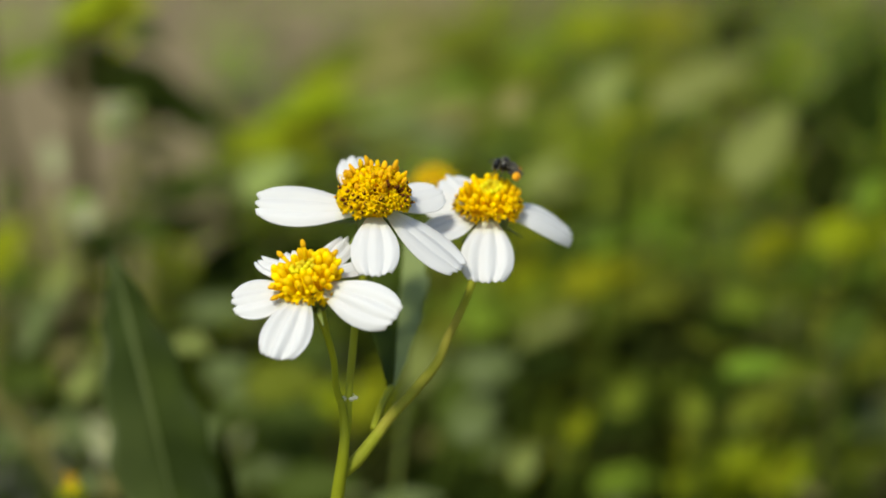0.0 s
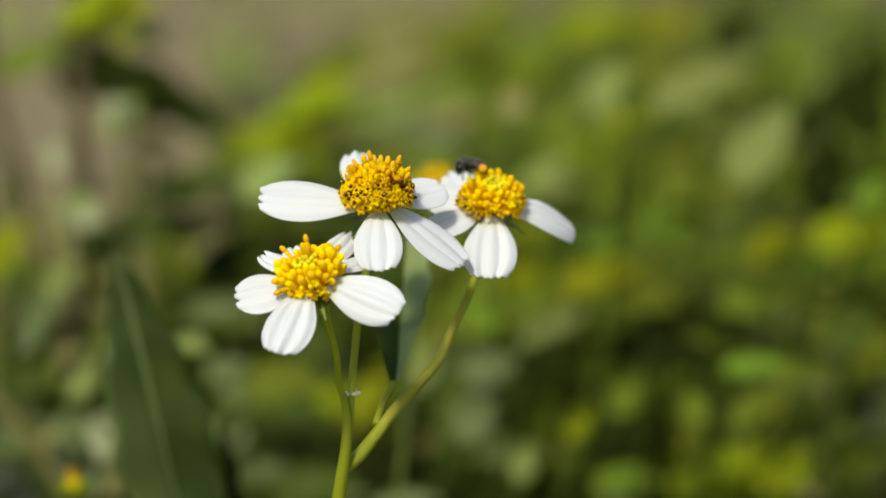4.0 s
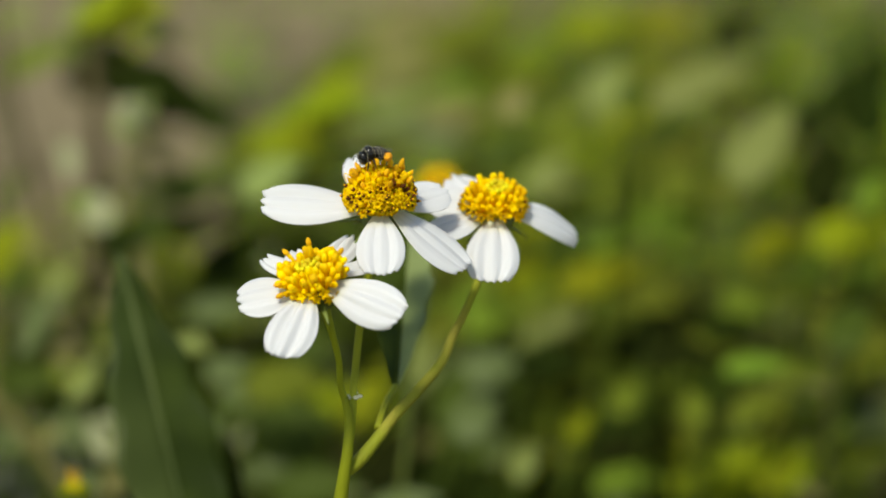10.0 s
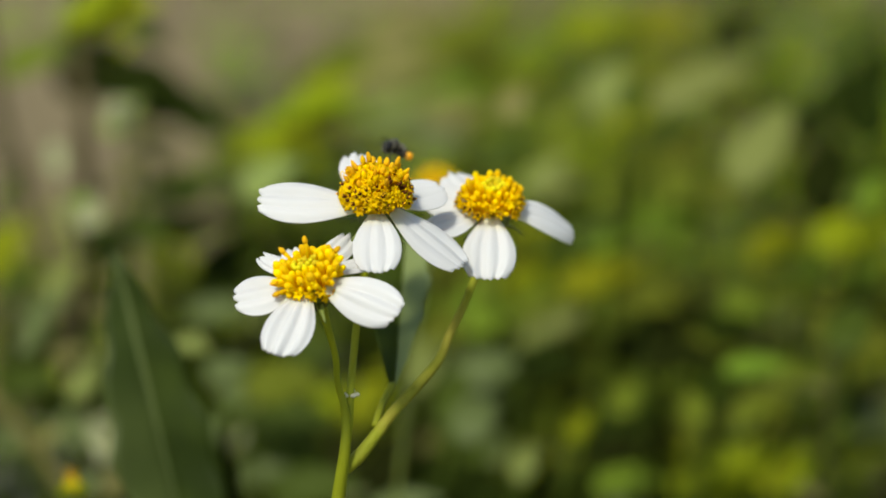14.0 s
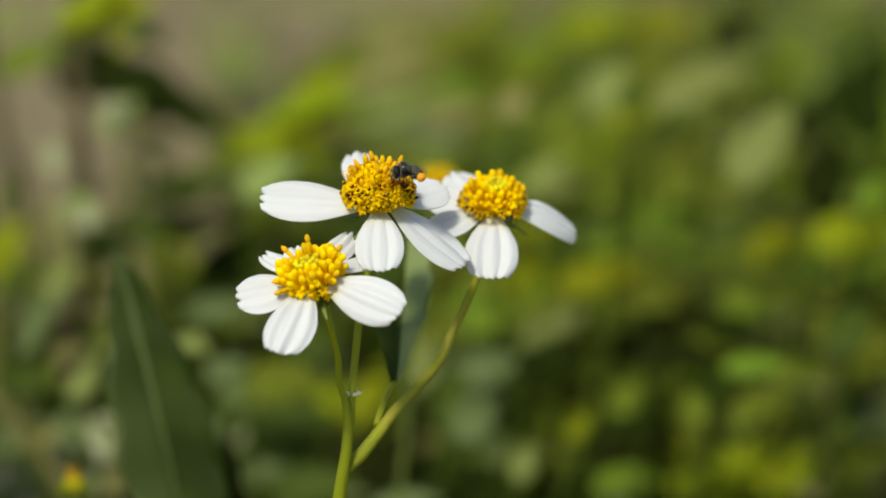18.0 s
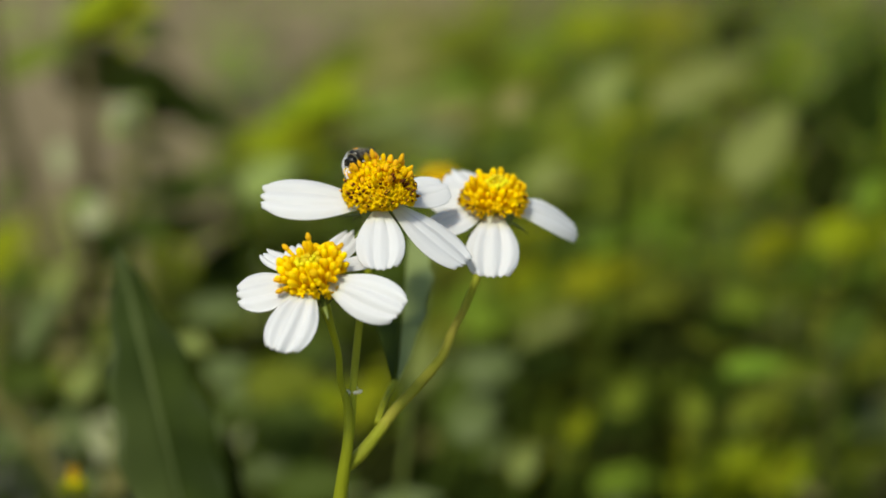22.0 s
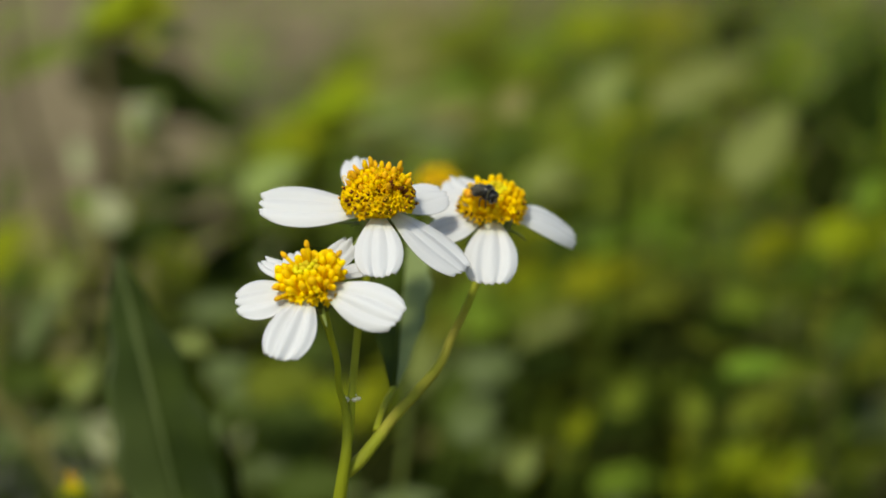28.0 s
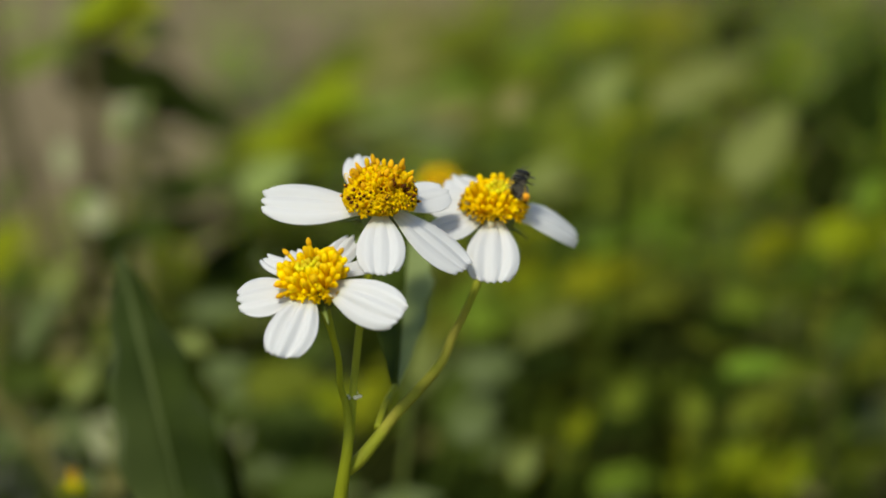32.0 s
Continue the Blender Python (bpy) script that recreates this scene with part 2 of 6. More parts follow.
# ---- the flowering weed in front ----
def petal_mesh(length, width, curl, seed, fold=1.0, cup=0.12):
    """A ray: blunt, with two lengthwise folds that end in notches at the tip."""
    rnd = random.Random(seed)
    notch, ragged, off = rnd.uniform(0.015, 0.05) * fold, rnd.uniform(0.004, 0.012), rnd.uniform(-0.12, 0.12)
    pleat = width * rnd.uniform(0.018, 0.032) * fold
    crease = [rnd.uniform(0.04, 0.13) * MM, rnd.uniform(0.04, 0.13) * MM]
    lobes = [rnd.uniform(-0.02, 0.025) for _ in range(3)]

    def point(u, v):
        w = width / 2 * (0.28 + 0.72 * math.sin(min(u / 0.66, 1) * math.pi / 2) ** 1.15) * (1 if u < 0.66 else 1 - 0.30 * ((u - 0.66) / 0.34) ** 2.4)
        k = v - off
        end = max(0, (u - 0.5) / 0.5) ** 2
        tip = 1 - 0.085 * abs(v) ** 3.2 + lobes[0 if k < -0.33 else 1 if k < 0.33 else 2] * end * (0.5 + 0.5 * math.cos(3 * math.pi * k)) - ragged * math.sin(17 * v + seed) * end
        for g in (-0.33, 0.33):
            tip -= notch * math.exp(-((k - g) / 0.11) ** 2) * end
        x = u * length * tip
        z = -curl * length * u * u - cup * w * v * v * (1 - 0.4 * u)
        z += pleat * (0.5 + 0.5 * math.cos(3 * math.pi * k)) * min(1, 2.5 * u)
        for g, c in zip((-0.33, 0.33), crease):
            z -= c * math.exp(-((k - g) / 0.07) ** 2) * min(1, 3 * u)
        z += 0.00012 * math.sin(5 * v + 3 * u + seed) * u
        z += 0.000008 * math.sin(27 * v + seed)
        return x, w * v, z
    return mesh_of("petal", sheet(22, 48, point, 0.00016), PETAL)


def bud_mesh(length, r, mat):
    prof = [(r * 0.45, 0), (r * 0.55, length * 0.35), (r * 0.82, length * 0.58), (r, length * 0.75), (r * 0.93, length * 0.87), (r * 0.68, length * 0.955), (r * 0.18, length)]
    return mesh_of("floret", lathe(prof, 12, lobes=5, depth=0.04), mat)


def column_mesh(length, r, tip):
    """A tall, narrow floret whose upper third darkens."""
    bm = lathe([(r * 0.7, 0), (r * 0.75, length * 0.4), (r * 0.9, length * 0.66)], 10)
    lathe([(r * 0.9, length * 0.655), (r * 1.08, length * 0.76), (r * 1.0, length * 0.88), (r * 0.6, length * 0.97), (r * 0.2, length * 1.01)], 10, bm, slot=1)
    return mesh_of("floret", bm, YELLOW, tip)


def open_mesh(length, r, anther, seed):
    """A tubular floret with five spreading lobes round a dark column."""
    rnd = random.Random(seed)
    bm = lathe([(r * 0.45, 0), (r * 0.5, length * 0.5), (r * 0.8, length * 0.8), (r * 0.95, length * 0.95), (r * 0.6, length * 0.9), (r * 0.2, length * 0.7)], 10)
    for k in range(5):
        a = 2 * math.pi * k / 5
        m = Matrix.Rotation(a, 4, "Z")
        q = [(r * 0.75, -r * 0.48, length * 0.9), (r * 0.75, r * 0.48, length * 0.9), (r * 1.15, r * 0.42, length * 1.02), (r * 1.7, 0, length * rnd.uniform(0.92, 1.06)), (r * 1.15, -r * 0.42, length * 1.02)]
        up = [bm.verts.new(m @ Vector(p)) for p in q]
        dn = [bm.verts.new(m @ Vector((p[0], p[1], p[2] - 0.00012))) for p in q]
        bm.faces.new(up)
        bm.faces.new(dn[::-1])
        for i in range(5):
            bm.faces.new((up[i], dn[i], dn[(i + 1) % 5], up[(i + 1) % 5]))
    if anther:
        lathe([(r * 0.42, length * 0.7), (r * 0.5, length * (1 + anther * 0.6)), (r * 0.38, length * (1 + anther))], 7, bm, slot=1)
        lathe([(r * 0.32, length * (1 + anther)), (r * 0.22, length * (1.1 + anther))], 6, bm, slot=2)
    return mesh_of("floret", bm, YELLOW, BROWN, ORANGE)


STOUT = [bud_mesh(l * MM, r * MM, LEMON) for l, r in ((3.0, 0.52), (3.2, 0.47), (2.8, 0.55), (3.3, 0.45))]
PALE_BUDS = [bud_mesh(2.4 * MM, 0.60 * MM, LEMON), bud_mesh(2.6 * MM, 0.52 * MM, LEMON)]
CLUBS = [bud_mesh(l * MM, r * MM, YELLOW) for l, r in ((2.7, 0.46), (2.9, 0.42), (2.5, 0.50))]
BUDS = [bud_mesh(l * MM, r * MM, YELLOW) for l, r in ((2.2, 0.34), (2.4, 0.31), (2.5, 0.29))]
SPIKES = [column_mesh(3.4 * MM, 0.34 * MM, YELLOW), column_mesh(3.7 * MM, 0.31 * MM, ORANGE), column_mesh(3.1 * MM, 0.36 * MM, ORANGE)]
DARK_SPIKES = [column_mesh(3.0 * MM, 0.27 * MM, BROWN)]
TINY = [bud_mesh(1.5 * MM, 0.40 * MM, LIME), bud_mesh(1.5 * MM, 0.34 * MM, LIME)]
GREEN_BUDS = [bud_mesh(1.5 * MM, 0.38 * MM, LEAF_LIME), bud_mesh(1.4 * MM, 0.42 * MM, LEAF_LIME)]
OPENS = [open_mesh(2.1 * MM, 0.50 * MM, k, s) for s, k in enumerate((0.0, 0.0, 0.10, 0.18, 0.0, 0.05))]


def dome_spots(count, reach):
    """Evenly spread directions over a dome that reaches so many degrees from its top."""
    low = math.cos(radians(reach))
    for i in range(count):
        c = 1 - (i + 0.5) / count * (1 - low)
        a = i * 2.399963
        s = math.sqrt(1 - c * c)
        yield i, Vector((s * math.cos(a), s * math.sin(a), c)), math.degrees(math.acos(c))


def flower_head(plant, at, turn, name_label, rays, disc, seed):
    """The green cup of a head, with its sepals, rays and florets. rays: (azimuth, rise, roll, length, width, curl, folds)."""
    rnd = random.Random(seed)
    cup = lathe([(0.9 * MM, -3.6 * MM), (1.5 * MM, -3.3 * MM), (2.5 * MM, -2.0 * MM), (2.9 * MM, -0.6 * MM), (2.7 * MM, 0.3 * MM), (1.2 * MM, 0.9 * MM)], 14, lobes=7, depth=0.05)
    head = part("flower_head", cup, SEPAL, plant, name_label)
    head.matrix_local = Matrix.Translation(Vector(at) - plant.location) @ turn
    for k in range(8):
        a = 360 / 8 * k + rnd.uniform(-12, 12)

        def sepal(u, v):
            w = 0.62 * MM * (1 - 0.75 * u) * (0.7 + 0.9 * u * (1 - u))
            return u * 3.9 * MM, w * v, -0.25 * w * v * v - 0.9 * MM * u * u
        ob = part("sepal", sheet(8, 4, sepal, 0.15 * MM), SEPAL, head)
        ob.matrix_local = pose(0, 0, 0, 0, 0, a) @ pose(1.9 * MM, 0, -1.7 * MM, 0, rnd.uniform(-8, 22), 0)
    for k, (az, rise, roll, length, width, curl, *fold) in enumerate(rays):
        ob = part("petal", petal_mesh(length * MM, width * MM, curl, seed * 10 + k, *fold), PETAL, head)
        ob.matrix_local = pose(0, 0, 0, 0, 0, az) @ pose(2.2 * MM, 0, 0.4 * MM, 0, -rise, 0) @ pose(0, 0, 0, roll, 0, 0)
    disc(head, rnd)
    return head


def set_floret(head, mesh, d, base, rnd, lean=0.0, wobble=5.0, sizes=0.0):
    ob = part("floret", mesh, None, head)
    way = (d + Vector((0, 0, lean))).normalized()
    ob.matrix_local = Matrix.Translation(base) @ way.to_track_quat("Z", "Y").to_matrix().to_4x4() @ pose(0, 0, 0, rnd.uniform(-wobble, wobble), rnd.uniform(-wobble, wobble), rnd.uniform(0, 72)) @ Matrix.Scale(1 + rnd.uniform(-sizes, sizes), 4)


def core(head, z, r, h):
    part("disc_core", ball(bmesh.new(), (0, 0, z * MM), (r * MM, r * MM, h * MM), seg=16, rings=10), YELLOW, head)


def disc_full(head, rnd):
    """A ripe, high-domed disc: open florets with dark throats below, upright columns standing out on top."""
    core(head, 1.9, 3.3, 3.0)
    for i, d, deg in dome_spots(190, 104):
        base = Vector((d.x * 3.05 * MM, d.y * 3.05 * MM, 1.9 * MM + d.z * 2.5 * MM))
        if 34 < deg < 88 and i % 7 == 3 and d.x > -0.75:
            set_floret(head, DARK_SPIKES[0], d, base - d * 0.35 * MM, rnd, 0.25, 8, 0.1)
        elif 8 < deg < 64 and i % 5 < 2:
            set_floret(head, rnd.choice(SPIKES), d, base - Vector((0, 0, 0.3 * MM)), rnd, 0.75, 9, 0.16)
        elif 50 < deg < 80 and d.x > 0.45 and i % 4 == 1:
            set_floret(head, DARK_SPIKES[0], d, base - d * 0.5 * MM, rnd, 0.3, 8, 0.1)
        elif deg < 45:
            set_floret(head, rnd.choice(BUDS + OPENS[:2] * 2), d, base, rnd, 0.3, 10, 0.14)
        else:
            set_floret(head, rnd.choice(OPENS[:2] * 3 + OPENS[2:4] + OPENS[5:] * 2 + BUDS[:1]), d, base, rnd, 0.35, 12, 0.14)


def floret_ring(head, rnd, count, r, z, tilt, meshes, sizes=0.14, wobble=8.0):
    """A ring of florets that lean outwards by so many degrees."""
    for k in range(count):
        a = 2 * math.pi * (k + rnd.uniform(-0.3, 0.3)) / count
        d = Vector((math.sin(radians(tilt)) * math.cos(a), math.sin(radians(tilt)) * math.sin(a), math.cos(radians(tilt))))
        rr = r + rnd.uniform(-0.15, 0.15)
        set_floret(head, rnd.choice(meshes), d, Vector((rr * math.cos(a), rr * math.sin(a), z + rnd.uniform(-0.25, 0.25))) * MM, rnd, 0.0, wobble, sizes)


def disc_half(head, rnd):
    """A half-open disc: a rim of upright club-shaped florets round a greenish middle."""
    core(head, 2.2, 3.0, 2.3)
    floret_ring(head, rnd, 6, 0.55, 3.6, 4, TINY)
    floret_ring(head, rnd, 12, 1.3, 3.4, 8, TINY)
    floret_ring(head, rnd, 14, 1.95, 2.5, 10, CLUBS)
    floret_ring(head, rnd, 18, 2.55, 2.1, 20, CLUBS, 0.2)
    floret_ring(head, rnd, 22, 2.8, 1.9, 36, CLUBS + BUDS[:1], 0.2)
    floret_ring(head, rnd, 24, 2.9, 1.7, 56, OPENS[:3] + OPENS[4:] + BUDS, 0.16)
    floret_ring(head, rnd, 22, 2.9, 1.3, 76, OPENS[:3] + OPENS[5:] + BUDS, 0.16)


def disc_young(head, rnd):
    """A young disc: plump yellow buds crowded round pale green ones, a few tubes lean outwards."""
    core(head, 1.4, 2.7, 2.1)
    floret_ring(head, rnd, 6, 0.55, 2.5, 3, TINY)
    floret_ring(head, rnd, 12, 1.3, 2.4, 7, TINY)
    floret_ring(head, rnd, 13, 2.0, 1.2, 12, STOUT)
    floret_ring(head, rnd, 17, 2.6, 1.0, 20, STOUT, 0.2)
    floret_ring(head, rnd, 18, 2.75, 0.7, 32, STOUT, 0.2)
    floret_ring(head, rnd, 16, 2.4, 0.7, 50, STOUT[1:] + CLUBS, 0.2)
    floret_ring(head, rnd, 16, 2.3, 0.4, 70, OPENS[:2] + CLUBS, 0.16)
    for az in (-42, -64, -88, -128, -158):
        d = pose(0, 0, 0, 0, -rnd.uniform(-14, 4), az) @ Vector((1, 0, 0))
        set_floret(head, OPENS[az % 2], d, d * 2.2 * MM + Vector((0, 0, 0.3 * MM)), rnd, 0.1, 6, 0.1)
    for az, rise in ((14, 30), (204, 22), (62, 70), (150, 56), (212, 8)):
        d = pose(0, 0, 0, 0, -rise, az) @ Vector((1, 0, 0))
        set_floret(head, SPIKES[2], d, d * 3.0 * MM + Vector((0, 0, 0.9 * MM)), rnd)


def flowering_weed():
    plant = empty("flowering_weed", (-0.0111, 0.0206, 0.0000), "wild weed with three white-rayed yellow flower heads on thin green stalks", "flower")
    head_a, head_b, head_c = (-0.0094, 0.0019, 0.3652), (0.0071, 0.0121, 0.3611), (-0.0179, -0.0096, 0.3582)
    flower_head(plant, head_a, pose(0, 0, 0, 4, 0, 0), "open flower head with a high golden disc and five white petals",
                [(178, 4, -30, 14.8, 7.0, 0.02, 1.4), (104, 10, 0, 12.8, 6.4, 0.0), (33, 4, 18, 9.1, 6.8, 0.06, 0.4), (-22, -31, 3, 13.1, 8.0, 0.03, 0.6), (-88, -14, 0, 11.8, 6.8, 0.12)], disc_full, 1)
    flower_head(plant, head_b, pose(0, 0, 0, 6, 3, 0), "flower head with a greenish-centred yellow disc and white petals",
                [(0, 16, 25, 8.7, 5.6, 0.92), (-92, -18, 0, 11.8, 7.8, 0.12, 2.0), (214, -4, -14, 9.0, 5.2, 0.05), (158, 2, -30, 8.4, 5.8, 0.05), (122, 6, -8, 9.8, 6.0, 0.02)], disc_half, 2)
    flower_head(plant, head_c, pose(0, 0, 0, 12, -16, 0), "young flower head with loose yellow buds and seven white petals",
                [(191, 14, -20, 8.7, 6.8, 0.08, 1.5), (-114, -7, -18, 11.6, 6.9, 0.08, 2.6), (-38, -12, 22, 12.2, 6.9, 0.08, 1.6), (128, 3, 4, 9.8, 3.6, 0.0, 1.6), (108, 0, 14, 8.4, 4.0, 0.0, 0.8), (66, -7, 24, 11.0, 4.2, 0.02, 1.8), (36, -20, 10, 9.2, 3.8, 0.0)], disc_young, 3)

    def curl(x, y, z, size, turn, mat=YELLOW, look_of="curled yellow stigma"):
        pts = [(size * 0.6 * math.cos(k * 0.9) * (1 - k * 0.06), 0.1 * size * k / 6, size * (0.6 + 0.5 * math.sin(k * 0.9))) for k in range(7)]
        ob = part("stigma", tube([(0, 0, -1.2 * size)] + pts, [0.075 * MM, 0.07 * MM, 0.055 * MM], 6, 4), mat, plant, look_of)
        ob.matrix_local = Matrix.Translation(Vector(head_a) - plant.location) @ pose(x * MM, y * MM, z * MM, 0, 0, turn)
    curl(-4.0, -0.6, 5.2, 0.62 * MM, 10)
    curl(-4.7, -0.2, 5.0, 0.55 * MM, 160)
    curl(5.0, -1.0, 3.3, 0.5 * MM, 40, BROWN, "shrivelled brown stigma")

    def stalk(name, label, pts, radii, mat=STEM):
        b = tube([Vector(p) - plant.location for p in pts], [r * MM for r in radii], 12, 8, ridges=0.05)
        part(name, b, mat, plant, label)
    stalk("stem", "thick yellow-green main stem", [(-0.0111, 0.0206, -0.0200), (-0.0103, 0.0073, 0.1564), (-0.0155, -0.0135, 0.3170), (-0.0149, -0.0111, 0.3260), (-0.0144, -0.0109, 0.3296), (-0.0138, -0.0105, 0.3339), (-0.0137, -0.0093, 0.3380), (-0.0142, -0.0089, 0.3412)],
          [1.4, 1.3, 1.15, 1.0, 0.9, 0.78, 0.64, 0.5])
    stalk("flower_stalk", "", [(-0.0141, -0.0089, 0.3404), (-0.0147, -0.0089, 0.3426), (-0.0150, -0.0091, 0.3471), (-0.0160, -0.0095, 0.3518), (-0.0169, -0.0089, 0.3550)], [0.5, 0.48, 0.46, 0.52, 0.8])
    stalk("flower_stalk", "", [(-0.0135, -0.0097, 0.3345), (-0.0132, -0.0083, 0.3377), (-0.0131, -0.0067, 0.3409), (-0.0128, -0.0034, 0.3444), (-0.0122, -0.0010, 0.3498), (-0.0113, 0.0005, 0.3550), (-0.0101, 0.0011, 0.3612), (-0.0094, 0.0013, 0.3630)], [0.5, 0.52, 0.54, 0.54, 0.55, 0.58, 0.64, 0.9])
    stalk("flower_stalk", "slanting side stalk", [(-0.0099, -0.0075, 0.3339), (-0.0070, -0.0046, 0.3368), (-0.0036, -0.0012, 0.3394), (-0.0004, 0.0020, 0.3424), (0.0010, 0.0045, 0.3450), (0.0026, 0.0060, 0.3478), (0.0045, 0.0087, 0.3516), (0.0065, 0.0108, 0.3570), (0.0073, 0.0113, 0.3588)], [0.80, 0.78, 0.74, 0.70, 0.64, 0.58, 0.58, 0.62, 0.85], BROWNISH)
    foot = [Vector(p) - plant.location for p in ((-0.0139, -0.0099, 0.3301), (-0.0122, -0.0092, 0.3316), (-0.0099, -0.0075, 0.3339), (-0.0084, -0.0060, 0.3354))]
    part("stalk_foot", tube(foot, [0.80 * MM, 0.98 * MM, 0.86 * MM, 0.80 * MM], 12, 8, ridges=0.05), BROWNISH, plant, "brownish swollen foot of the side stalk")
    node = Vector((-0.0131, -0.0068, 0.3404)) - plant.location
    bm = bmesh.new()
    for k in range(5):
        ball(bm, node + Vector((0.9 * MM * math.cos(k * 1.3), 0.9 * MM * math.sin(k * 1.3), 0.25 * MM * math.sin(k * 2.2))), (0.45 * MM, 0.35 * MM, 0.30 * MM), seg=8, rings=5)
    part("node_collar", bm, MEMBRANE, plant, "pale dry membrane round the joint")
    return plant


WEED = flowering_weed()


def blade_leaf(name, base, tip, width, fold, sag, mats, label, category, up=(0, -0.6, 0.8), twist=0.0, teeth=0.08, stalk=None, via=None, rib=None, plant=None, power=0.9, rib_radii=(0.5, 0.35, 0.15)):
    """A long leaf folded along its midrib, from base to tip; a thing with halves and midrib, on a thin stalk from the ground."""
    base, tip = Vector(base), Vector(tip)
    thing = plant or empty(name, (stalk or base), label, category)
    along = tip - base
    x = along.normalized()
    y = Vector(up).cross(x).normalized()
    z = x.cross(y)
    m = Matrix((x, y, z)).transposed().to_4x4()
    m.translation = base - thing.location
    length = along.length
    for side, mat in zip((1, -1), mats):
        def point(u, v):
            s = (v + 1) / 2
            w = width / 2 * math.sin(math.pi * min(1, u * 0.95 + 0.05) ** power) ** 0.9 * (1 - 0.15 * u)
            w *= 1 + teeth * math.sin(u * 31 + side)
            return u * length, side * s * w * math.cos(fold), s * w * math.sin(fold) - sag * length * u * u + 0.02 * width * math.sin(u * 30) * s
        ob = part("leaf_half", sheet(40, 5, point, 0.25 * MM), mat, thing)
        ob.matrix_local = m
    spine = tube([(0, 0, 0), (length * 0.5, 0, -sag * length * 0.25), (length * 0.98, 0, -sag * length * 0.96)], [r * MM for r in rib_radii], 8)
    part("midrib", spine, rib or STEM, thing).matrix_local = m
    if stalk and plant:
        part("leaf_stalk", tube([Vector(stalk) - thing.location, Vector(via) - thing.location, base - thing.location], [0.6 * MM, 0.5 * MM, 0.5 * MM], 8), STEM, thing)
    elif stalk:
        foot = Vector(stalk)
        b = base - foot
        part("leaf_stalk", tube([(0, 0, -0.01), (Vector(via) - foot if via else b * 0.5 + Vector((0.002, 0.004, 0))), b], [1.4 * MM, 1.1 * MM, 0.8 * MM], 8), STEM, thing)
    return thing


# dark and pale halves: how light falls on the fold, set by colour
blade_leaf("leaf", (-0.0074, 0.0043, 0.3371), (-0.0059, 0.0469, 0.3494), 0.0112, 0.5, 0.0, (LEAF_DEEP, LEAF_LIT_HALF), "", "", stalk=(-0.0097, -0.0059, 0.3350), via=(-0.0088, -0.0011, 0.3363), rib=LEAF_DEEP, plant=WEED, power=1.15)
# lighter half and thick pale midrib paint the sheen along the fold
BIG = blade_leaf("leaf", (-0.0421, 0.0450, 0.2759), (-0.0591, 0.0743, 0.3332), 0.0200, 0.4, 0.0, (LEAF_FOLD_SHEEN, LEAF_FOLD_SHADE), "large dark green pointed leaf, sheen coloured into one half and midrib, standing upright", "leaf",
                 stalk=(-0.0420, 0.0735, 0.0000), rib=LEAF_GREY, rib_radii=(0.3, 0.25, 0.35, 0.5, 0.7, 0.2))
# its second half is coloured darker for the shaded side of the fold
SIDE = blade_leaf("leaf", (-0.0403, 0.0765, 0.2630), (-0.0437, 0.0920, 0.2910), 0.0085, 0.4, 0.0, (LEAF_DEEP, LEAF_DARK_SHADE), "dark green pointed leaf behind a larger one", "leaf",
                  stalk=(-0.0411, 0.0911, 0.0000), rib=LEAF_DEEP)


def flower_bud(name, at, foot, radius, label, seed, mats, via=None):
    """A head without rays on its own thin stalk from the ground."""
    rnd = random.Random(seed)
    thing = empty(name, foot, label, "flower bud")
    at = Vector(at) - Vector(foot)
    part("stalk", tube([(0, 0, -0.01), (Vector(via) - Vector(foot) if via else at * 0.5 + Vector((0.003, 0.004, 0))), at], [0.8 * MM, 0.6 * MM, 0.6 * MM], 8), SEPAL, thing)
    cup = part("cup", lathe([(0.8 * MM, -radius * 0.5), (radius * 0.7, 0), (radius * 0.75, radius * 0.5), (radius * 0.3, radius * 0.7)], 12), SEPAL, thing)
    cup.location = at
    for i, d, deg in dome_spots(40, 90):
        ob = part("floret", PALE_BUDS[i % 2], None, cup) if mats == 0 else part("floret", SPIKES[1] if i < 2 else (TINY if i < 12 else GREEN_BUDS)[i % 2], None, cup)
        ob.matrix_local = Matrix.Translation(d * radius * 0.55 + Vector((0, 0, radius * 0.25))) @ (d + Vector((0, 0, 0.4))).to_track_quat("Z", "Y").to_matrix().to_4x4()
    return thing


FADED = flower_bud("flower_bud", (-0.0014, 0.1403, 0.3213), (-0.0148, 0.1435, 0.0000), 0.0043, "blurred golden flower head without petals on a thin stalk", 5, 0, via=(-0.0066, 0.1235, 0.2901))
SMALL = flower_bud("flower_bud", (-0.0683, 0.0688, 0.2858), (-0.0674, 0.0892, 0.0000), 0.0027, "yellow-green bud with an orange tip", 6, 1)


# ---- weeds behind, all out of focus ----
def leaf_mesh(mat, seed, slim=0.5):
    """A pointed, toothed leaf of unit length along x, folded at its midrib."""
    rnd = random.Random(seed)
    fold, sag, wave = rnd.uniform(0.15, 0.4), rnd.uniform(0.05, 0.22), rnd.uniform(0.0, 0.05)

    def point(u, v):
        w = slim / 2 * math.sin(math.pi * min(1, 0.03 + 0.97 * u) ** 0.72) ** 0.85 * (1 + 0.07 * math.sin(u * 40))
        return u, w * v, abs(v) * w * fold - sag * u * u + wave * math.sin(7 * u + 3 * v)
    return mesh_of("leaf", sheet(14, 4, point, 0.006), mat)


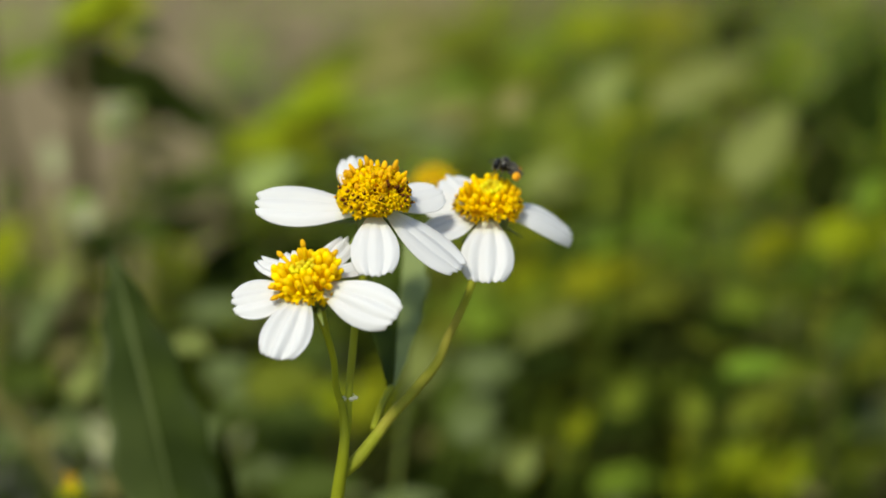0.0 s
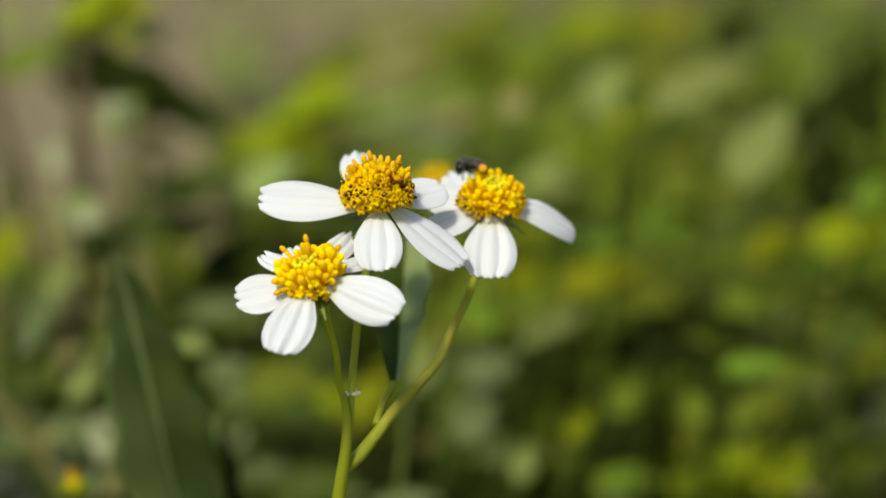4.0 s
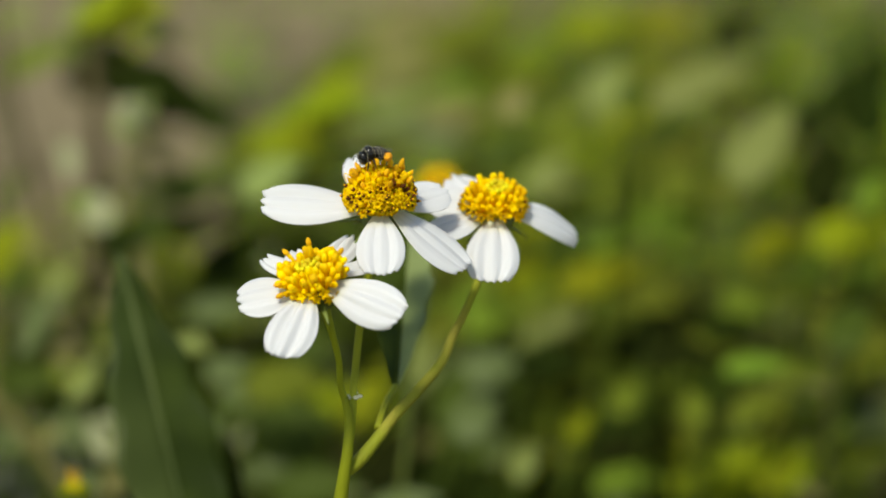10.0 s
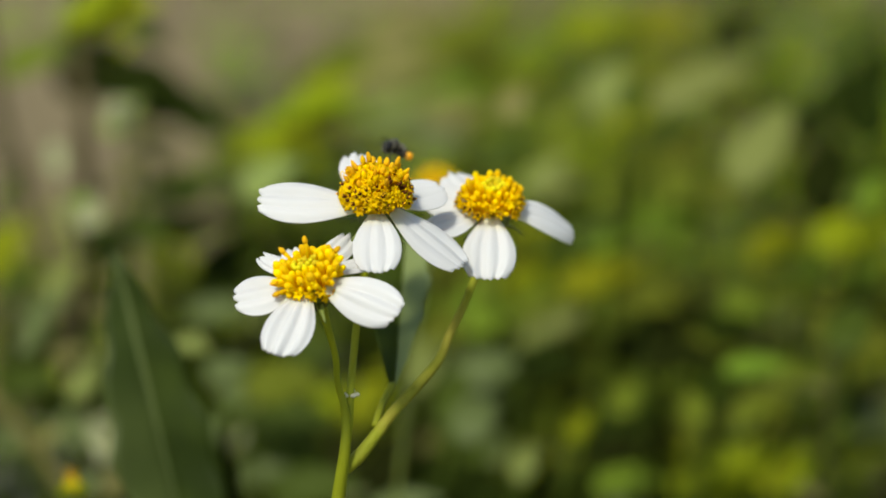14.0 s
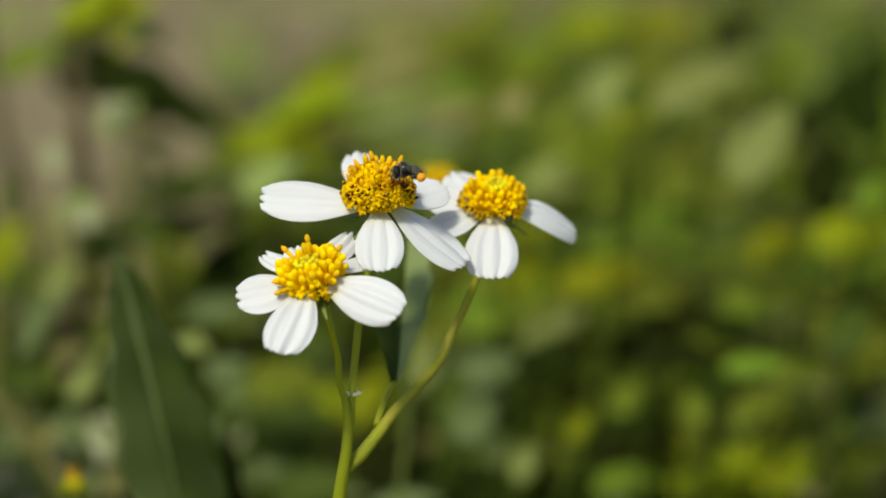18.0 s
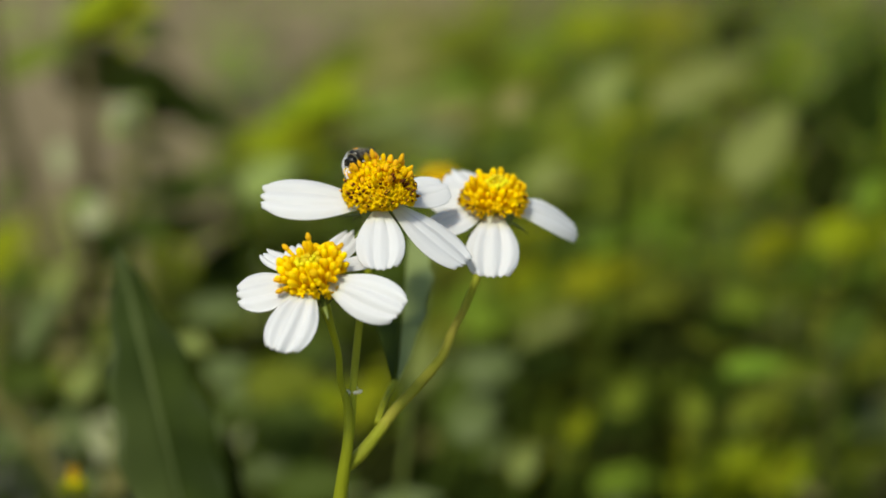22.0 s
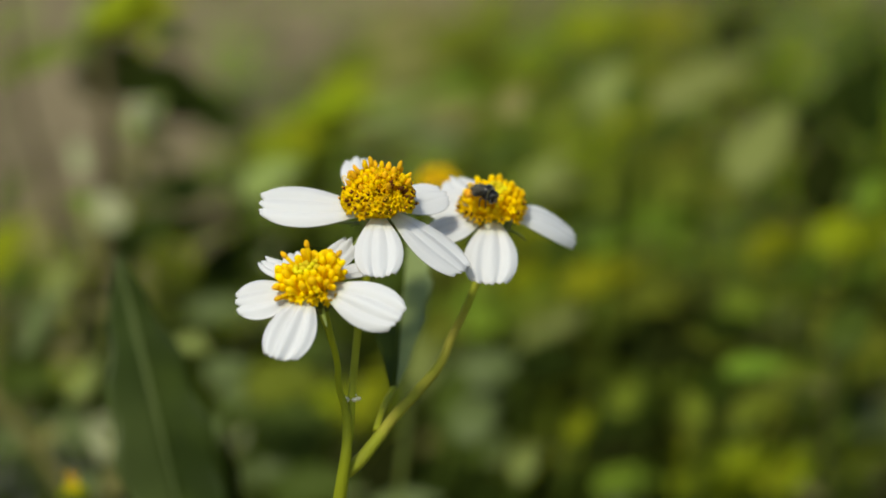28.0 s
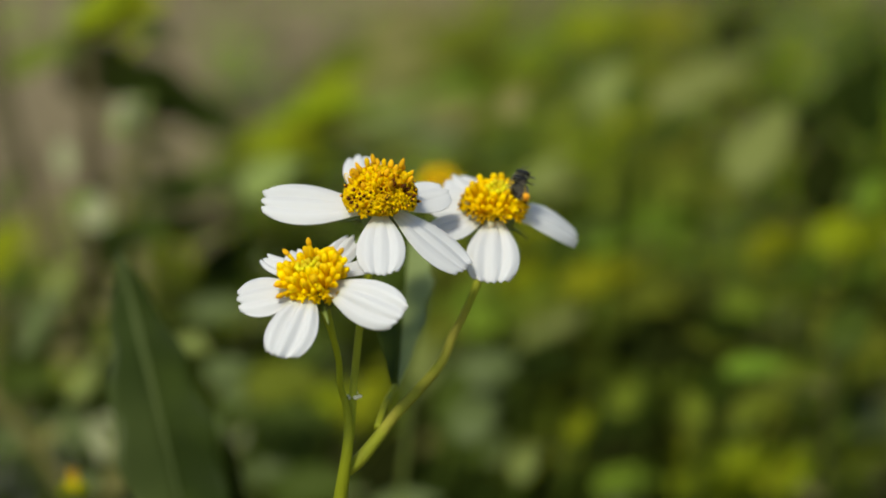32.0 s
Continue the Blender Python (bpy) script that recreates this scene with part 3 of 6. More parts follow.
LEAVES = {m.name: [leaf_mesh(m, 11 * k + 3, 0.40 + 0.1 * k) for k in range(3)] for m in (LEAF_LIME, LEAF_MID, LEAF_DARK_SHADE, LEAF_PALE, LEAF_DRY, LEAF_DEEP, LEAF_GREY, LEAF_SILVER)}


def add_leaf(thing, m, size, mat, k=0, slim=1.0):
    ob = part("leaf", LEAVES[mat.name][k % 3], None, thing)
    ob.matrix_local = m @ Matrix.Diagonal((size, size * slim, size, 1))
    return ob


def sprig(leaf, size, mat, seed, label, more=3, rest=None):
    """A weed whose top leaf has that pose; its stem rises from the ground, with a few lesser leaves on the way."""
    rnd = random.Random(seed)
    top = leaf.translation
    foot = Vector((top.x + rnd.uniform(-0.03, 0.03), top.y + rnd.uniform(0.01, 0.06), 0))
    thing = empty("weed", foot, label, "weed", "weeds behind the flowers")
    b = top - foot
    mid = b * 0.5 + Vector((rnd.uniform(-0.01, 0.01), rnd.uniform(0, 0.015), 0))
    part("stem", tube([(0, 0, -0.01), mid, b], [1.1 * MM, 0.9 * MM, 0.6 * MM], 7, 5), LEAF_DEEP, thing)
    add_leaf(thing, Matrix.Translation(-foot) @ leaf, size, mat, seed)
    for k in range(more):
        f = (k + 0.6) / (more + 0.6) * 0.85
        p = mid * (f / 0.5) if f < 0.5 else mid.lerp(b, (f - 0.5) / 0.5)
        add_leaf(thing, pose(*p, rnd.uniform(-25, 25), rnd.uniform(-35, 15), rnd.uniform(0, 360)), size * rnd.uniform(0.45, 0.8), rest or rnd.choice((LEAF_MID, LEAF_DARK_SHADE)), k)
    return thing


sprig(pose(0.0554, 0.6501, 0.2254, 40, -24, 2), 0.037, LEAF_LIME, 1, "blurred leafy weed with yellow-green pointed leaves")
sprig(pose(0.0476, 0.3556, 0.2756, 15, -51, 50), 0.022, LEAF_PALE, 2, "blurred leafy weed with pale grey-green pointed leaves")
sprig(pose(0.0600, 0.3022, 0.2941, 39, -25, 4), 0.033, LEAF_PALE, 3, "blurred leafy weed with pale grey-green pointed leaves")
sprig(pose(0.0781, 0.2514, 0.2863, 15, -43, 44), 0.030, LEAF_PALE, 4, "blurred leafy weed with pale grey-green pointed leaves")
sprig(pose(0.0863, 0.6557, 0.2306, 38, -9, -17), 0.033, LEAF_LIME, 5, "blurred leafy weed with yellow-green pointed leaves")
sprig(pose(0.1403, 0.6011, 0.2354, 34, -19, -3), 0.032, LEAF_GREY, 6, "blurred leafy weed with grey-green pointed leaves")
sprig(pose(0.1363, 0.4285, 0.2024, 40, -24, 2), 0.029, LEAF_LIME, 7, "blurred leafy weed with yellow-green pointed leaves")
sprig(pose(0.1275, 0.4768, 0.1843, 36, -14, -10), 0.026, LEAF_MID, 8, "blurred leafy weed with mid-green pointed leaves")
sprig(pose(0.1823, 0.6438, 0.2262, 14, -36, 39), 0.031, LEAF_DEEP, 9, "blurred leafy weed with deep green pointed leaves")
sprig(pose(0.0643, 0.4845, 0.2154, 28, -27, 12), 0.030, LEAF_MID, 10, "blurred leafy weed with mid-green pointed leaves")
sprig(pose(0.0725, 0.4807, 0.1943, 36, -14, -10), 0.028, LEAF_MID, 11, "blurred leafy weed with mid-green pointed leaves")
sprig(pose(0.0855, 0.4248, 0.1949, 32, -23, 4), 0.020, LEAF_DEEP, 12, "blurred leafy weed with deep green pointed leaves")
sprig(pose(0.0920, 0.3823, 0.2145, 38, -9, -17), 0.025, LEAF_DEEP, 13, "blurred leafy weed with deep green pointed leaves")
sprig(pose(0.1102, 0.4219, 0.1837, 34, -19, -3), 0.023, LEAF_MID, 14, "blurred leafy weed with mid-green pointed leaves")
sprig(pose(0.0392, 0.2839, 0.1958, 3, -52, 65), 0.017, LEAF_PALE, 15, "blurred leafy weed with pale grey-green pointed leaves")
sprig(pose(0.0897, 0.3233, 0.1825, 32, -34, 18), 0.020, LEAF_PALE, 16, "blurred leafy weed with pale grey-green pointed leaves")
sprig(pose(0.0910, 0.3561, 0.1466, 34, -19, -3), 0.035, LEAF_LIME, 17, "blurred leafy weed with yellow-green pointed leaves")
sprig(pose(0.0697, 0.3601, 0.1479, 38, -3, -25), 0.029, LEAF_MID, 18, "blurred leafy weed with mid-green pointed leaves")
sprig(pose(0.1177, 0.3617, 0.1672, 32, -23, 4), 0.023, LEAF_MID, 19, "blurred leafy weed with mid-green pointed leaves")
sprig(pose(0.0239, 0.3927, 0.1981, 32, -34, 18), 0.027, LEAF_LIME, 20, "blurred leafy weed with yellow-green pointed leaves")
sprig(pose(0.0283, 0.3718, 0.1940, 40, -24, 2), 0.022, LEAF_PALE, 21, "blurred leafy weed with pale grey-green pointed leaves")
sprig(pose(0.0233, 0.2895, 0.2730, 8, -27, 37), 0.019, LEAF_PALE, 22, "blurred leafy weed with pale grey-green pointed leaves")
sprig(pose(0.0271, 0.3118, 0.2642, 22, -18, -0), 0.014, LEAF_PALE, 23, "blurred leafy weed with pale grey-green pointed leaves")
sprig(pose(0.0199, 0.3056, 0.2511, 18, -22, 13), 0.018, LEAF_LIME, 24, "blurred leafy weed with yellow-green pointed leaves")
sprig(pose(0.0263, 0.3000, 0.2331, 24, -21, 6), 0.018, LEAF_LIME, 25, "blurred leafy weed with yellow-green pointed leaves")
sprig(pose(0.0131, 0.3056, 0.2466, 26, -18, -1), 0.015, LEAF_MID, 26, "blurred leafy weed with mid-green pointed leaves")
sprig(pose(0.0799, 0.2678, 0.2077, 18, -26, 20), 0.017, LEAF_MID, 27, "blurred leafy weed with mid-green pointed leaves")
sprig(pose(0.0687, 0.2671, 0.2098, 10, -30, 38), 0.016, LEAF_GREY, 28, "blurred leafy weed with grey-green pointed leaves")
sprig(pose(0.0379, 0.2647, 0.2057, -2, -31, 60), 0.014, LEAF_LIME, 29, "blurred leafy weed with yellow-green pointed leaves")
sprig(pose(0.0164, 0.2817, 0.2461, 15, -24, 20), 0.017, LEAF_LIME, 30, "blurred leafy weed with yellow-green pointed leaves")
sprig(pose(0.0054, 0.2776, 0.2331, 18, -22, 13), 0.023, LEAF_MID, 31, "blurred leafy weed with mid-green pointed leaves")
sprig(pose(0.0216, 0.2783, 0.2306, 22, -18, -0), 0.015, LEAF_PALE, 32, "blurred leafy weed with pale grey-green pointed leaves")
sprig(pose(0.0441, 0.3427, 0.2337, 20, -20, 6), 0.019, LEAF_MID, 33, "blurred leafy weed with mid-green pointed leaves")
sprig(pose(0.0809, 0.3233, 0.2389, 20, -20, 6), 0.018, LEAF_MID, 34, "blurred leafy weed with mid-green pointed leaves")
sprig(pose(0.1107, 0.3255, 0.2422, 22, -18, -0), 0.021, LEAF_LIME, 35, "blurred leafy weed with yellow-green pointed leaves")
sprig(pose(0.1052, 0.3362, 0.2182, 18, -22, 13), 0.019, LEAF_MID, 36, "blurred leafy weed with mid-green pointed leaves")
sprig(pose(0.0947, 0.3382, 0.2191, 22, -18, -0), 0.018, LEAF_MID, 37, "blurred leafy weed with mid-green pointed leaves")
sprig(pose(0.0702, 0.2711, 0.2145, 18, -22, 13), 0.016, LEAF_MID, 38, "blurred leafy weed with mid-green pointed leaves")
sprig(pose(0.0840, 0.2718, 0.2146, 20, -20, 6), 0.017, LEAF_PALE, 39, "blurred leafy weed with pale grey-green pointed leaves")
sprig(pose(0.1011, 0.2727, 0.2191, 18, -22, 13), 0.016, LEAF_MID, 40, "blurred leafy weed with mid-green pointed leaves")
sprig(pose(0.1156, 0.2672, 0.2064, 15, -24, 20), 0.017, LEAF_GREY, 41, "blurred leafy weed with grey-green pointed leaves")
sprig(pose(0.0657, 0.2652, 0.2005, 15, -24, 20), 0.016, LEAF_LIME, 42, "blurred leafy weed with yellow-green pointed leaves")
sprig(pose(0.0899, 0.2458, 0.1993, 22, -18, -0), 0.018, LEAF_LIME, 43, "blurred leafy weed with yellow-green pointed leaves")
sprig(pose(0.1172, 0.2910, 0.2127, 15, -24, 20), 0.015, LEAF_MID, 44, "blurred leafy weed with mid-green pointed leaves")
sprig(pose(0.0913, 0.2688, 0.2062, 20, -20, 6), 0.017, LEAF_MID, 45, "blurred leafy weed with mid-green pointed leaves")
sprig(pose(0.1127, 0.2877, 0.2042, 15, -24, 20), 0.018, LEAF_MID, 46, "blurred leafy weed with mid-green pointed leaves")
sprig(pose(0.1109, 0.2661, 0.1964, 22, -18, -0), 0.019, LEAF_MID, 47, "blurred leafy weed with mid-green pointed leaves")
sprig(pose(0.0978, 0.2677, 0.1984, 24, -15, -7), 0.019, LEAF_LIME, 48, "blurred leafy weed with yellow-green pointed leaves")
sprig(pose(0.0778, 0.2648, 0.1975, 18, -22, 13), 0.017, LEAF_LIME, 49, "blurred leafy weed with yellow-green pointed leaves")
sprig(pose(0.0576, 0.2641, 0.1914, 22, -18, -0), 0.016, LEAF_MID, 50, "blurred leafy weed with mid-green pointed leaves")
sprig(pose(0.0055, 0.2493, 0.2159, 15, -24, 20), 0.019, LEAF_GREY, 51, "blurred leafy weed with grey-green pointed leaves")
sprig(pose(0.0420, 0.2919, 0.2114, 20, -20, 6), 0.017, LEAF_MID, 52, "blurred leafy weed with mid-green pointed leaves")
sprig(pose(0.0521, 0.3217, 0.2341, 24, -21, 6), 0.017, LEAF_MID, 53, "blurred leafy weed with mid-green pointed leaves")
sprig(pose(-0.0048, 0.3003, 0.2451, 10, -30, 38), 0.022, LEAF_MID, 54, "blurred leafy weed with mid-green pointed leaves")
sprig(pose(0.0019, 0.2688, 0.2187, 4, -31, 48), 0.020, LEAF_GREY, 55, "blurred leafy weed with grey-green pointed leaves")
sprig(pose(0.0398, 0.4641, 0.2144, 48, -25, 0), 0.013, LEAF_DRY, 56, "blurred leafy weed with dry brown pointed leaves")
sprig(pose(0.0179, 0.3547, 0.2765, 4, -31, 48), 0.015, LEAF_DRY, 57, "blurred leafy weed with dry brown pointed leaves")
sprig(pose(-0.0344, 0.4421, 0.2335, 27, -17, -4), 0.045, LEAF_GREY, 58, "blurred leafy weed with grey-green pointed leaves")
sprig(pose(-0.0189, 0.5384, 0.2125, 32, -23, 4), 0.039, LEAF_DRY, 59, "blurred leafy weed with dry brown pointed leaves")
sprig(pose(-0.0357, 0.5355, 0.2136, 25, -30, 20), 0.035, LEAF_GREY, 60, "blurred leafy weed with grey-green pointed leaves")
sprig(pose(-0.0012, 0.5414, 0.2112, 36, -14, -10), 0.039, LEAF_MID, 61, "blurred leafy weed with mid-green pointed leaves")
sprig(pose(-0.1316, 0.2830, 0.2495, 25, -48, 36), 0.021, LEAF_LIME, 62, "blurred leafy weed with yellow-green pointed leaves")
sprig(pose(-0.1503, 0.4016, 0.2760, 32, -23, 4), 0.032, LEAF_MID, 63, "blurred leafy weed with mid-green pointed leaves")
sprig(pose(-0.0578, 0.2188, 0.2397, 23, -17, -1), 0.028, LEAF_GREY, 64, "blurred leafy weed with grey-green pointed leaves")
sprig(pose(0.0085, 0.3015, 0.2373, 36, -30, 10), 0.022, LEAF_MID, 65, "blurred leafy weed with mid-green pointed leaves")
sprig(pose(0.0227, 0.3177, 0.2215, 40, -24, 2), 0.017, LEAF_PALE, 66, "blurred leafy weed with pale grey-green pointed leaves")
sprig(pose(0.0323, 0.3391, 0.2257, 32, -34, 18), 0.016, LEAF_MID, 67, "blurred leafy weed with mid-green pointed leaves")
sprig(pose(0.0047, 0.2975, 0.2306, 26, -39, 28), 0.018, LEAF_MID, 68, "blurred leafy weed with mid-green pointed leaves")
sprig(pose(-0.0285, 0.4926, 0.2326, 40, -24, 2), 0.028, LEAF_PALE, 69, "blurred leafy weed with pale grey-green pointed leaves")
sprig(pose(-0.0141, 0.5913, 0.2105, 40, -24, 2), 0.034, LEAF_MID, 70, "blurred leafy weed with mid-green pointed leaves")
sprig(pose(-0.0383, 0.2894, 0.2042, 36, -30, 10), 0.015, LEAF_LIME, 71, "blurred leafy weed with yellow-green pointed leaves")
sprig(pose(-0.0607, 0.2098, 0.2176, 25, -20, 2), 0.022, LEAF_GREY, 72, "blurred leafy weed with grey-green pointed leaves")
sprig(pose(-0.0574, 0.1455, 0.2562, 4, -38, 56), 0.014, LEAF_GREY, 73, "blurred leafy weed with grey-green pointed leaves")
sprig(pose(-0.0003, 0.2193, 0.2301, 7, -38, 50), 0.025, LEAF_DEEP, 74, "blurred leafy weed with deep green pointed leaves")
sprig(pose(-0.0154, 0.1279, 0.2537, 35, -16, -6), 0.016, LEAF_GREY, 75, "blurred leafy weed with grey-green pointed leaves")
sprig(pose(-0.0004, 0.3187, 0.1984, 28, -27, 12), 0.032, LEAF_GREY, 76, "blurred leafy weed with grey-green pointed leaves")
sprig(pose(-0.0529, 0.2438, 0.2857, 32, -34, 18), 0.019, LEAF_PALE, 77, "blurred leafy weed with pale grey-green pointed leaves")
sprig(pose(-0.0893, 0.1787, 0.2565, 19, -42, 38), 0.016, LEAF_PALE, 78, "blurred leafy weed with pale grey-green pointed leaves")
sprig(pose(-0.1111, 0.2318, 0.2546, 25, -30, 20), 0.015, LEAF_GREY, 79, "blurred leafy weed with grey-green pointed leaves")
sprig(pose(-0.1290, 0.2747, 0.2205, 32, -23, 4), 0.024, LEAF_DEEP, 80, "blurred leafy weed with deep green pointed leaves")
sprig(pose(-0.0748, 0.2806, 0.2333, 34, -19, -3), 0.026, LEAF_DEEP, 81, "blurred leafy weed with deep green pointed leaves")
sprig(pose(0.1315, 0.4605, 0.1493, 28, -27, 12), 0.025, LEAF_MID, 82, "blurred leafy weed with mid-green pointed leaves")
sprig(pose(0.0578, 0.4707, 0.1738, 32, -23, 4), 0.028, LEAF_MID, 83, "blurred leafy weed with mid-green pointed leaves")
sprig(pose(-0.1211, 0.2270, 0.2248, 38, -3, -25), 0.022, LEAF_GREY, 84, "blurred leafy weed with grey-green pointed leaves")
sprig(pose(-0.1052, 0.2302, 0.2300, 37, 11, -42), 0.021, LEAF_GREY, 85, "blurred leafy weed with grey-green pointed leaves")
sprig(pose(0.0158, 0.2620, 0.1934, 20, -34, 29), 0.020, LEAF_MID, 86, "blurred leafy weed with mid-green pointed leaves")
sprig(pose(0.0508, 0.3100, 0.1691, 34, -19, -3), 0.021, LEAF_MID, 87, "blurred leafy weed with mid-green pointed leaves")
sprig(pose(0.1316, 0.3524, 0.1477, 25, -30, 20), 0.025, LEAF_MID, 88, "blurred leafy weed with mid-green pointed leaves")
# the darkest sprigs, here and below, stand in for shaded gaps
sprig(pose(0.1099, 0.3051, 0.2615, 1, -46, 64), 0.027, LEAF_DARK_SHADE, 89, "blurred leafy weed with pointed leaves coloured dark like shaded gaps")
sprig(pose(0.1123, 0.2552, 0.2329, 6, -59, 65), 0.024, LEAF_DARK_SHADE, 90, "blurred leafy weed with pointed leaves coloured dark like shaded gaps")
sprig(pose(-0.0652, 0.2597, 0.2338, 42, -18, -5), 0.024, LEAF_DARK_SHADE, 91, "blurred leafy weed with pointed leaves coloured dark like shaded gaps")
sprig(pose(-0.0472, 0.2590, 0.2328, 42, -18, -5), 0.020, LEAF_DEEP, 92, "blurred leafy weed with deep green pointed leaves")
sprig(pose(-0.0967, 0.2175, 0.2199, 11, -44, 50), 0.019, LEAF_DARK_SHADE, 93, "blurred leafy weed with pointed leaves coloured dark like shaded gaps")
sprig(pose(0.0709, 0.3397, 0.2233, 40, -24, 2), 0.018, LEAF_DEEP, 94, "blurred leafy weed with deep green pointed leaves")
sprig(pose(0.0523, 0.2785, 0.2255, 43, -17, -6), 0.027, LEAF_DARK_SHADE, 95, "blurred leafy weed with pointed leaves coloured dark like shaded gaps")
sprig(pose(0.0814, 0.2776, 0.2226, 44, -12, -12), 0.022, LEAF_DARK_SHADE, 96, "blurred leafy weed with pointed leaves coloured dark like shaded gaps")
sprig(pose(0.1150, 0.5475, 0.2483, 19, -42, 38), 0.023, LEAF_DARK_SHADE, 97, "blurred leafy weed with pointed leaves coloured dark like shaded gaps")
sprig(pose(0.0376, 0.2495, 0.2111, 36, -30, 10), 0.026, LEAF_DARK_SHADE, 98, "blurred leafy weed with pointed leaves coloured dark like shaded gaps")
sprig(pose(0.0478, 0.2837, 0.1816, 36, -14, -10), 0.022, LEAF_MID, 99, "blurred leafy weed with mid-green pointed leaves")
sprig(pose(0.0104, 0.2293, 0.2195, 26, -39, 28), 0.023, LEAF_DARK_SHADE, 100, "blurred leafy weed with pointed leaves coloured dark like shaded gaps")
sprig(pose(0.0242, 0.2640, 0.1918, 32, -23, 4), 0.019, LEAF_DARK_SHADE, 101, "blurred leafy weed with pointed leaves coloured dark like shaded gaps")
sprig(pose(0.0001, 0.2131, 0.2120, 11, -44, 50), 0.030, LEAF_DEEP, 102, "blurred leafy weed with deep green pointed leaves")
sprig(pose(0.0757, 0.2814, 0.1820, 36, -30, 10), 0.022, LEAF_LIME, 103, "blurred leafy weed with yellow-green pointed leaves")
sprig(pose(0.0919, 0.2837, 0.1801, 44, -12, -12), 0.024, LEAF_MID, 104, "blurred leafy weed with mid-green pointed leaves")
sprig(pose(0.1318, 0.3530, 0.2773, 1, -46, 64), 0.029, LEAF_DARK_SHADE, 105, "blurred leafy weed with pointed leaves coloured dark like shaded gaps")
sprig(pose(0.1254, 0.3935, 0.2639, 19, -42, 38), 0.023, LEAF_DARK_SHADE, 106, "blurred leafy weed with pointed leaves coloured dark like shaded gaps")
sprig(pose(0.1106, 0.3013, 0.1756, 40, -24, 2), 0.022, LEAF_MID, 107, "blurred leafy weed with mid-green pointed leaves")
sprig(pose(0.0317, 0.3672, 0.1809, 40, -24, 2), 0.025, LEAF_MID, 108, "blurred leafy weed with mid-green pointed leaves")
sprig(pose(0.0102, 0.3258, 0.1899, 32, -34, 18), 0.027, LEAF_GREY, 109, "blurred leafy weed with grey-green pointed leaves")
sprig(pose(0.0018, 0.2670, 0.2095, 9, -52, 57), 0.024, LEAF_GREY, 110, "blurred leafy weed with grey-green pointed leaves")
sprig(pose(0.0679, 0.2637, 0.1896, 40, -24, 2), 0.021, LEAF_LIME, 111, "blurred leafy weed with yellow-green pointed leaves")
sprig(pose(0.0619, 0.3831, 0.1690, 36, -30, 10), 0.022, LEAF_MID, 112, "blurred leafy weed with mid-green pointed leaves")
sprig(pose(0.1144, 0.3588, 0.1680, 19, -42, 38), 0.022, LEAF_MID, 113, "blurred leafy weed with mid-green pointed leaves")
sprig(pose(0.0616, 0.4901, 0.2287, 36, -30, 10), 0.031, LEAF_LIME, 114, "blurred leafy weed with yellow-green pointed leaves")
sprig(pose(0.0411, 0.5313, 0.2059, 19, -42, 38), 0.030, LEAF_MID, 115, "blurred leafy weed with mid-green pointed leaves")
sprig(pose(0.0722, 0.4363, 0.2214, 42, -18, -5), 0.026, LEAF_MID, 116, "blurred leafy weed with mid-green pointed leaves")
sprig(pose(0.1249, 0.4281, 0.1960, 44, -12, -12), 0.026, LEAF_MID, 117, "blurred leafy weed with mid-green pointed leaves")
sprig(pose(0.0471, 0.4110, 0.1812, 42, -18, -5), 0.026, LEAF_MID, 118, "blurred leafy weed with mid-green pointed leaves")
sprig(pose(0.1219, 0.2822, 0.1928, 14, -36, 39), 0.019, LEAF_MID, 119, "blurred leafy weed with mid-green pointed leaves")
sprig(pose(0.1044, 0.3301, 0.1977, 32, -23, 4), 0.020, LEAF_DARK_SHADE, 120, "blurred leafy weed with pointed leaves coloured dark like shaded gaps")
sprig(pose(0.0714, 0.2812, 0.1877, 19, -42, 38), 0.018, LEAF_LIME, 121, "blurred leafy weed with yellow-green pointed leaves")
sprig(pose(-0.1532, 0.4066, 0.2898, 32, -23, 4), 0.021, LEAF_PALE, 122, "blurred leafy weed with pale grey-green pointed leaves")
sprig(pose(-0.0181, 0.1707, 0.2364, 19, -42, 38), 0.023, LEAF_DARK_SHADE, 124, "blurred leafy weed with pointed leaves coloured dark like shaded gaps")
sprig(pose(-0.0124, 0.1733, 0.2330, 40, -24, 2), 0.023, LEAF_DARK_SHADE, 125, "blurred leafy weed with pointed leaves coloured dark like shaded gaps")
sprig(pose(-0.0725, 0.3049, 0.2431, 40, -24, 2), 0.029, LEAF_DARK_SHADE, 126, "blurred leafy weed with pointed leaves coloured dark like shaded gaps")
sprig(pose(-0.0497, 0.3074, 0.2447, 44, -12, -12), 0.025, LEAF_DARK_SHADE, 127, "blurred leafy weed with pointed leaves coloured dark like shaded gaps")
sprig(pose(-0.0746, 0.2984, 0.2313, 32, -34, 18), 0.024, LEAF_DEEP, 128, "blurred leafy weed with deep green pointed leaves")
sprig(pose(-0.0063, 0.2922, 0.2200, 19, -42, 38), 0.025, LEAF_MID, 129, "blurred leafy weed with mid-green pointed leaves")
sprig(pose(-0.0085, 0.3401, 0.2234, 40, -24, 2), 0.025, LEAF_MID, 130, "blurred leafy weed with mid-green pointed leaves")
sprig(pose(-0.0329, 0.3062, 0.1916, 36, -30, 10), 0.018, LEAF_LIME, 131, "blurred leafy weed with yellow-green pointed leaves")
sprig(pose(-0.0267, 0.3320, 0.2113, 19, -42, 38), 0.021, LEAF_MID, 132, "blurred leafy weed with mid-green pointed leaves")
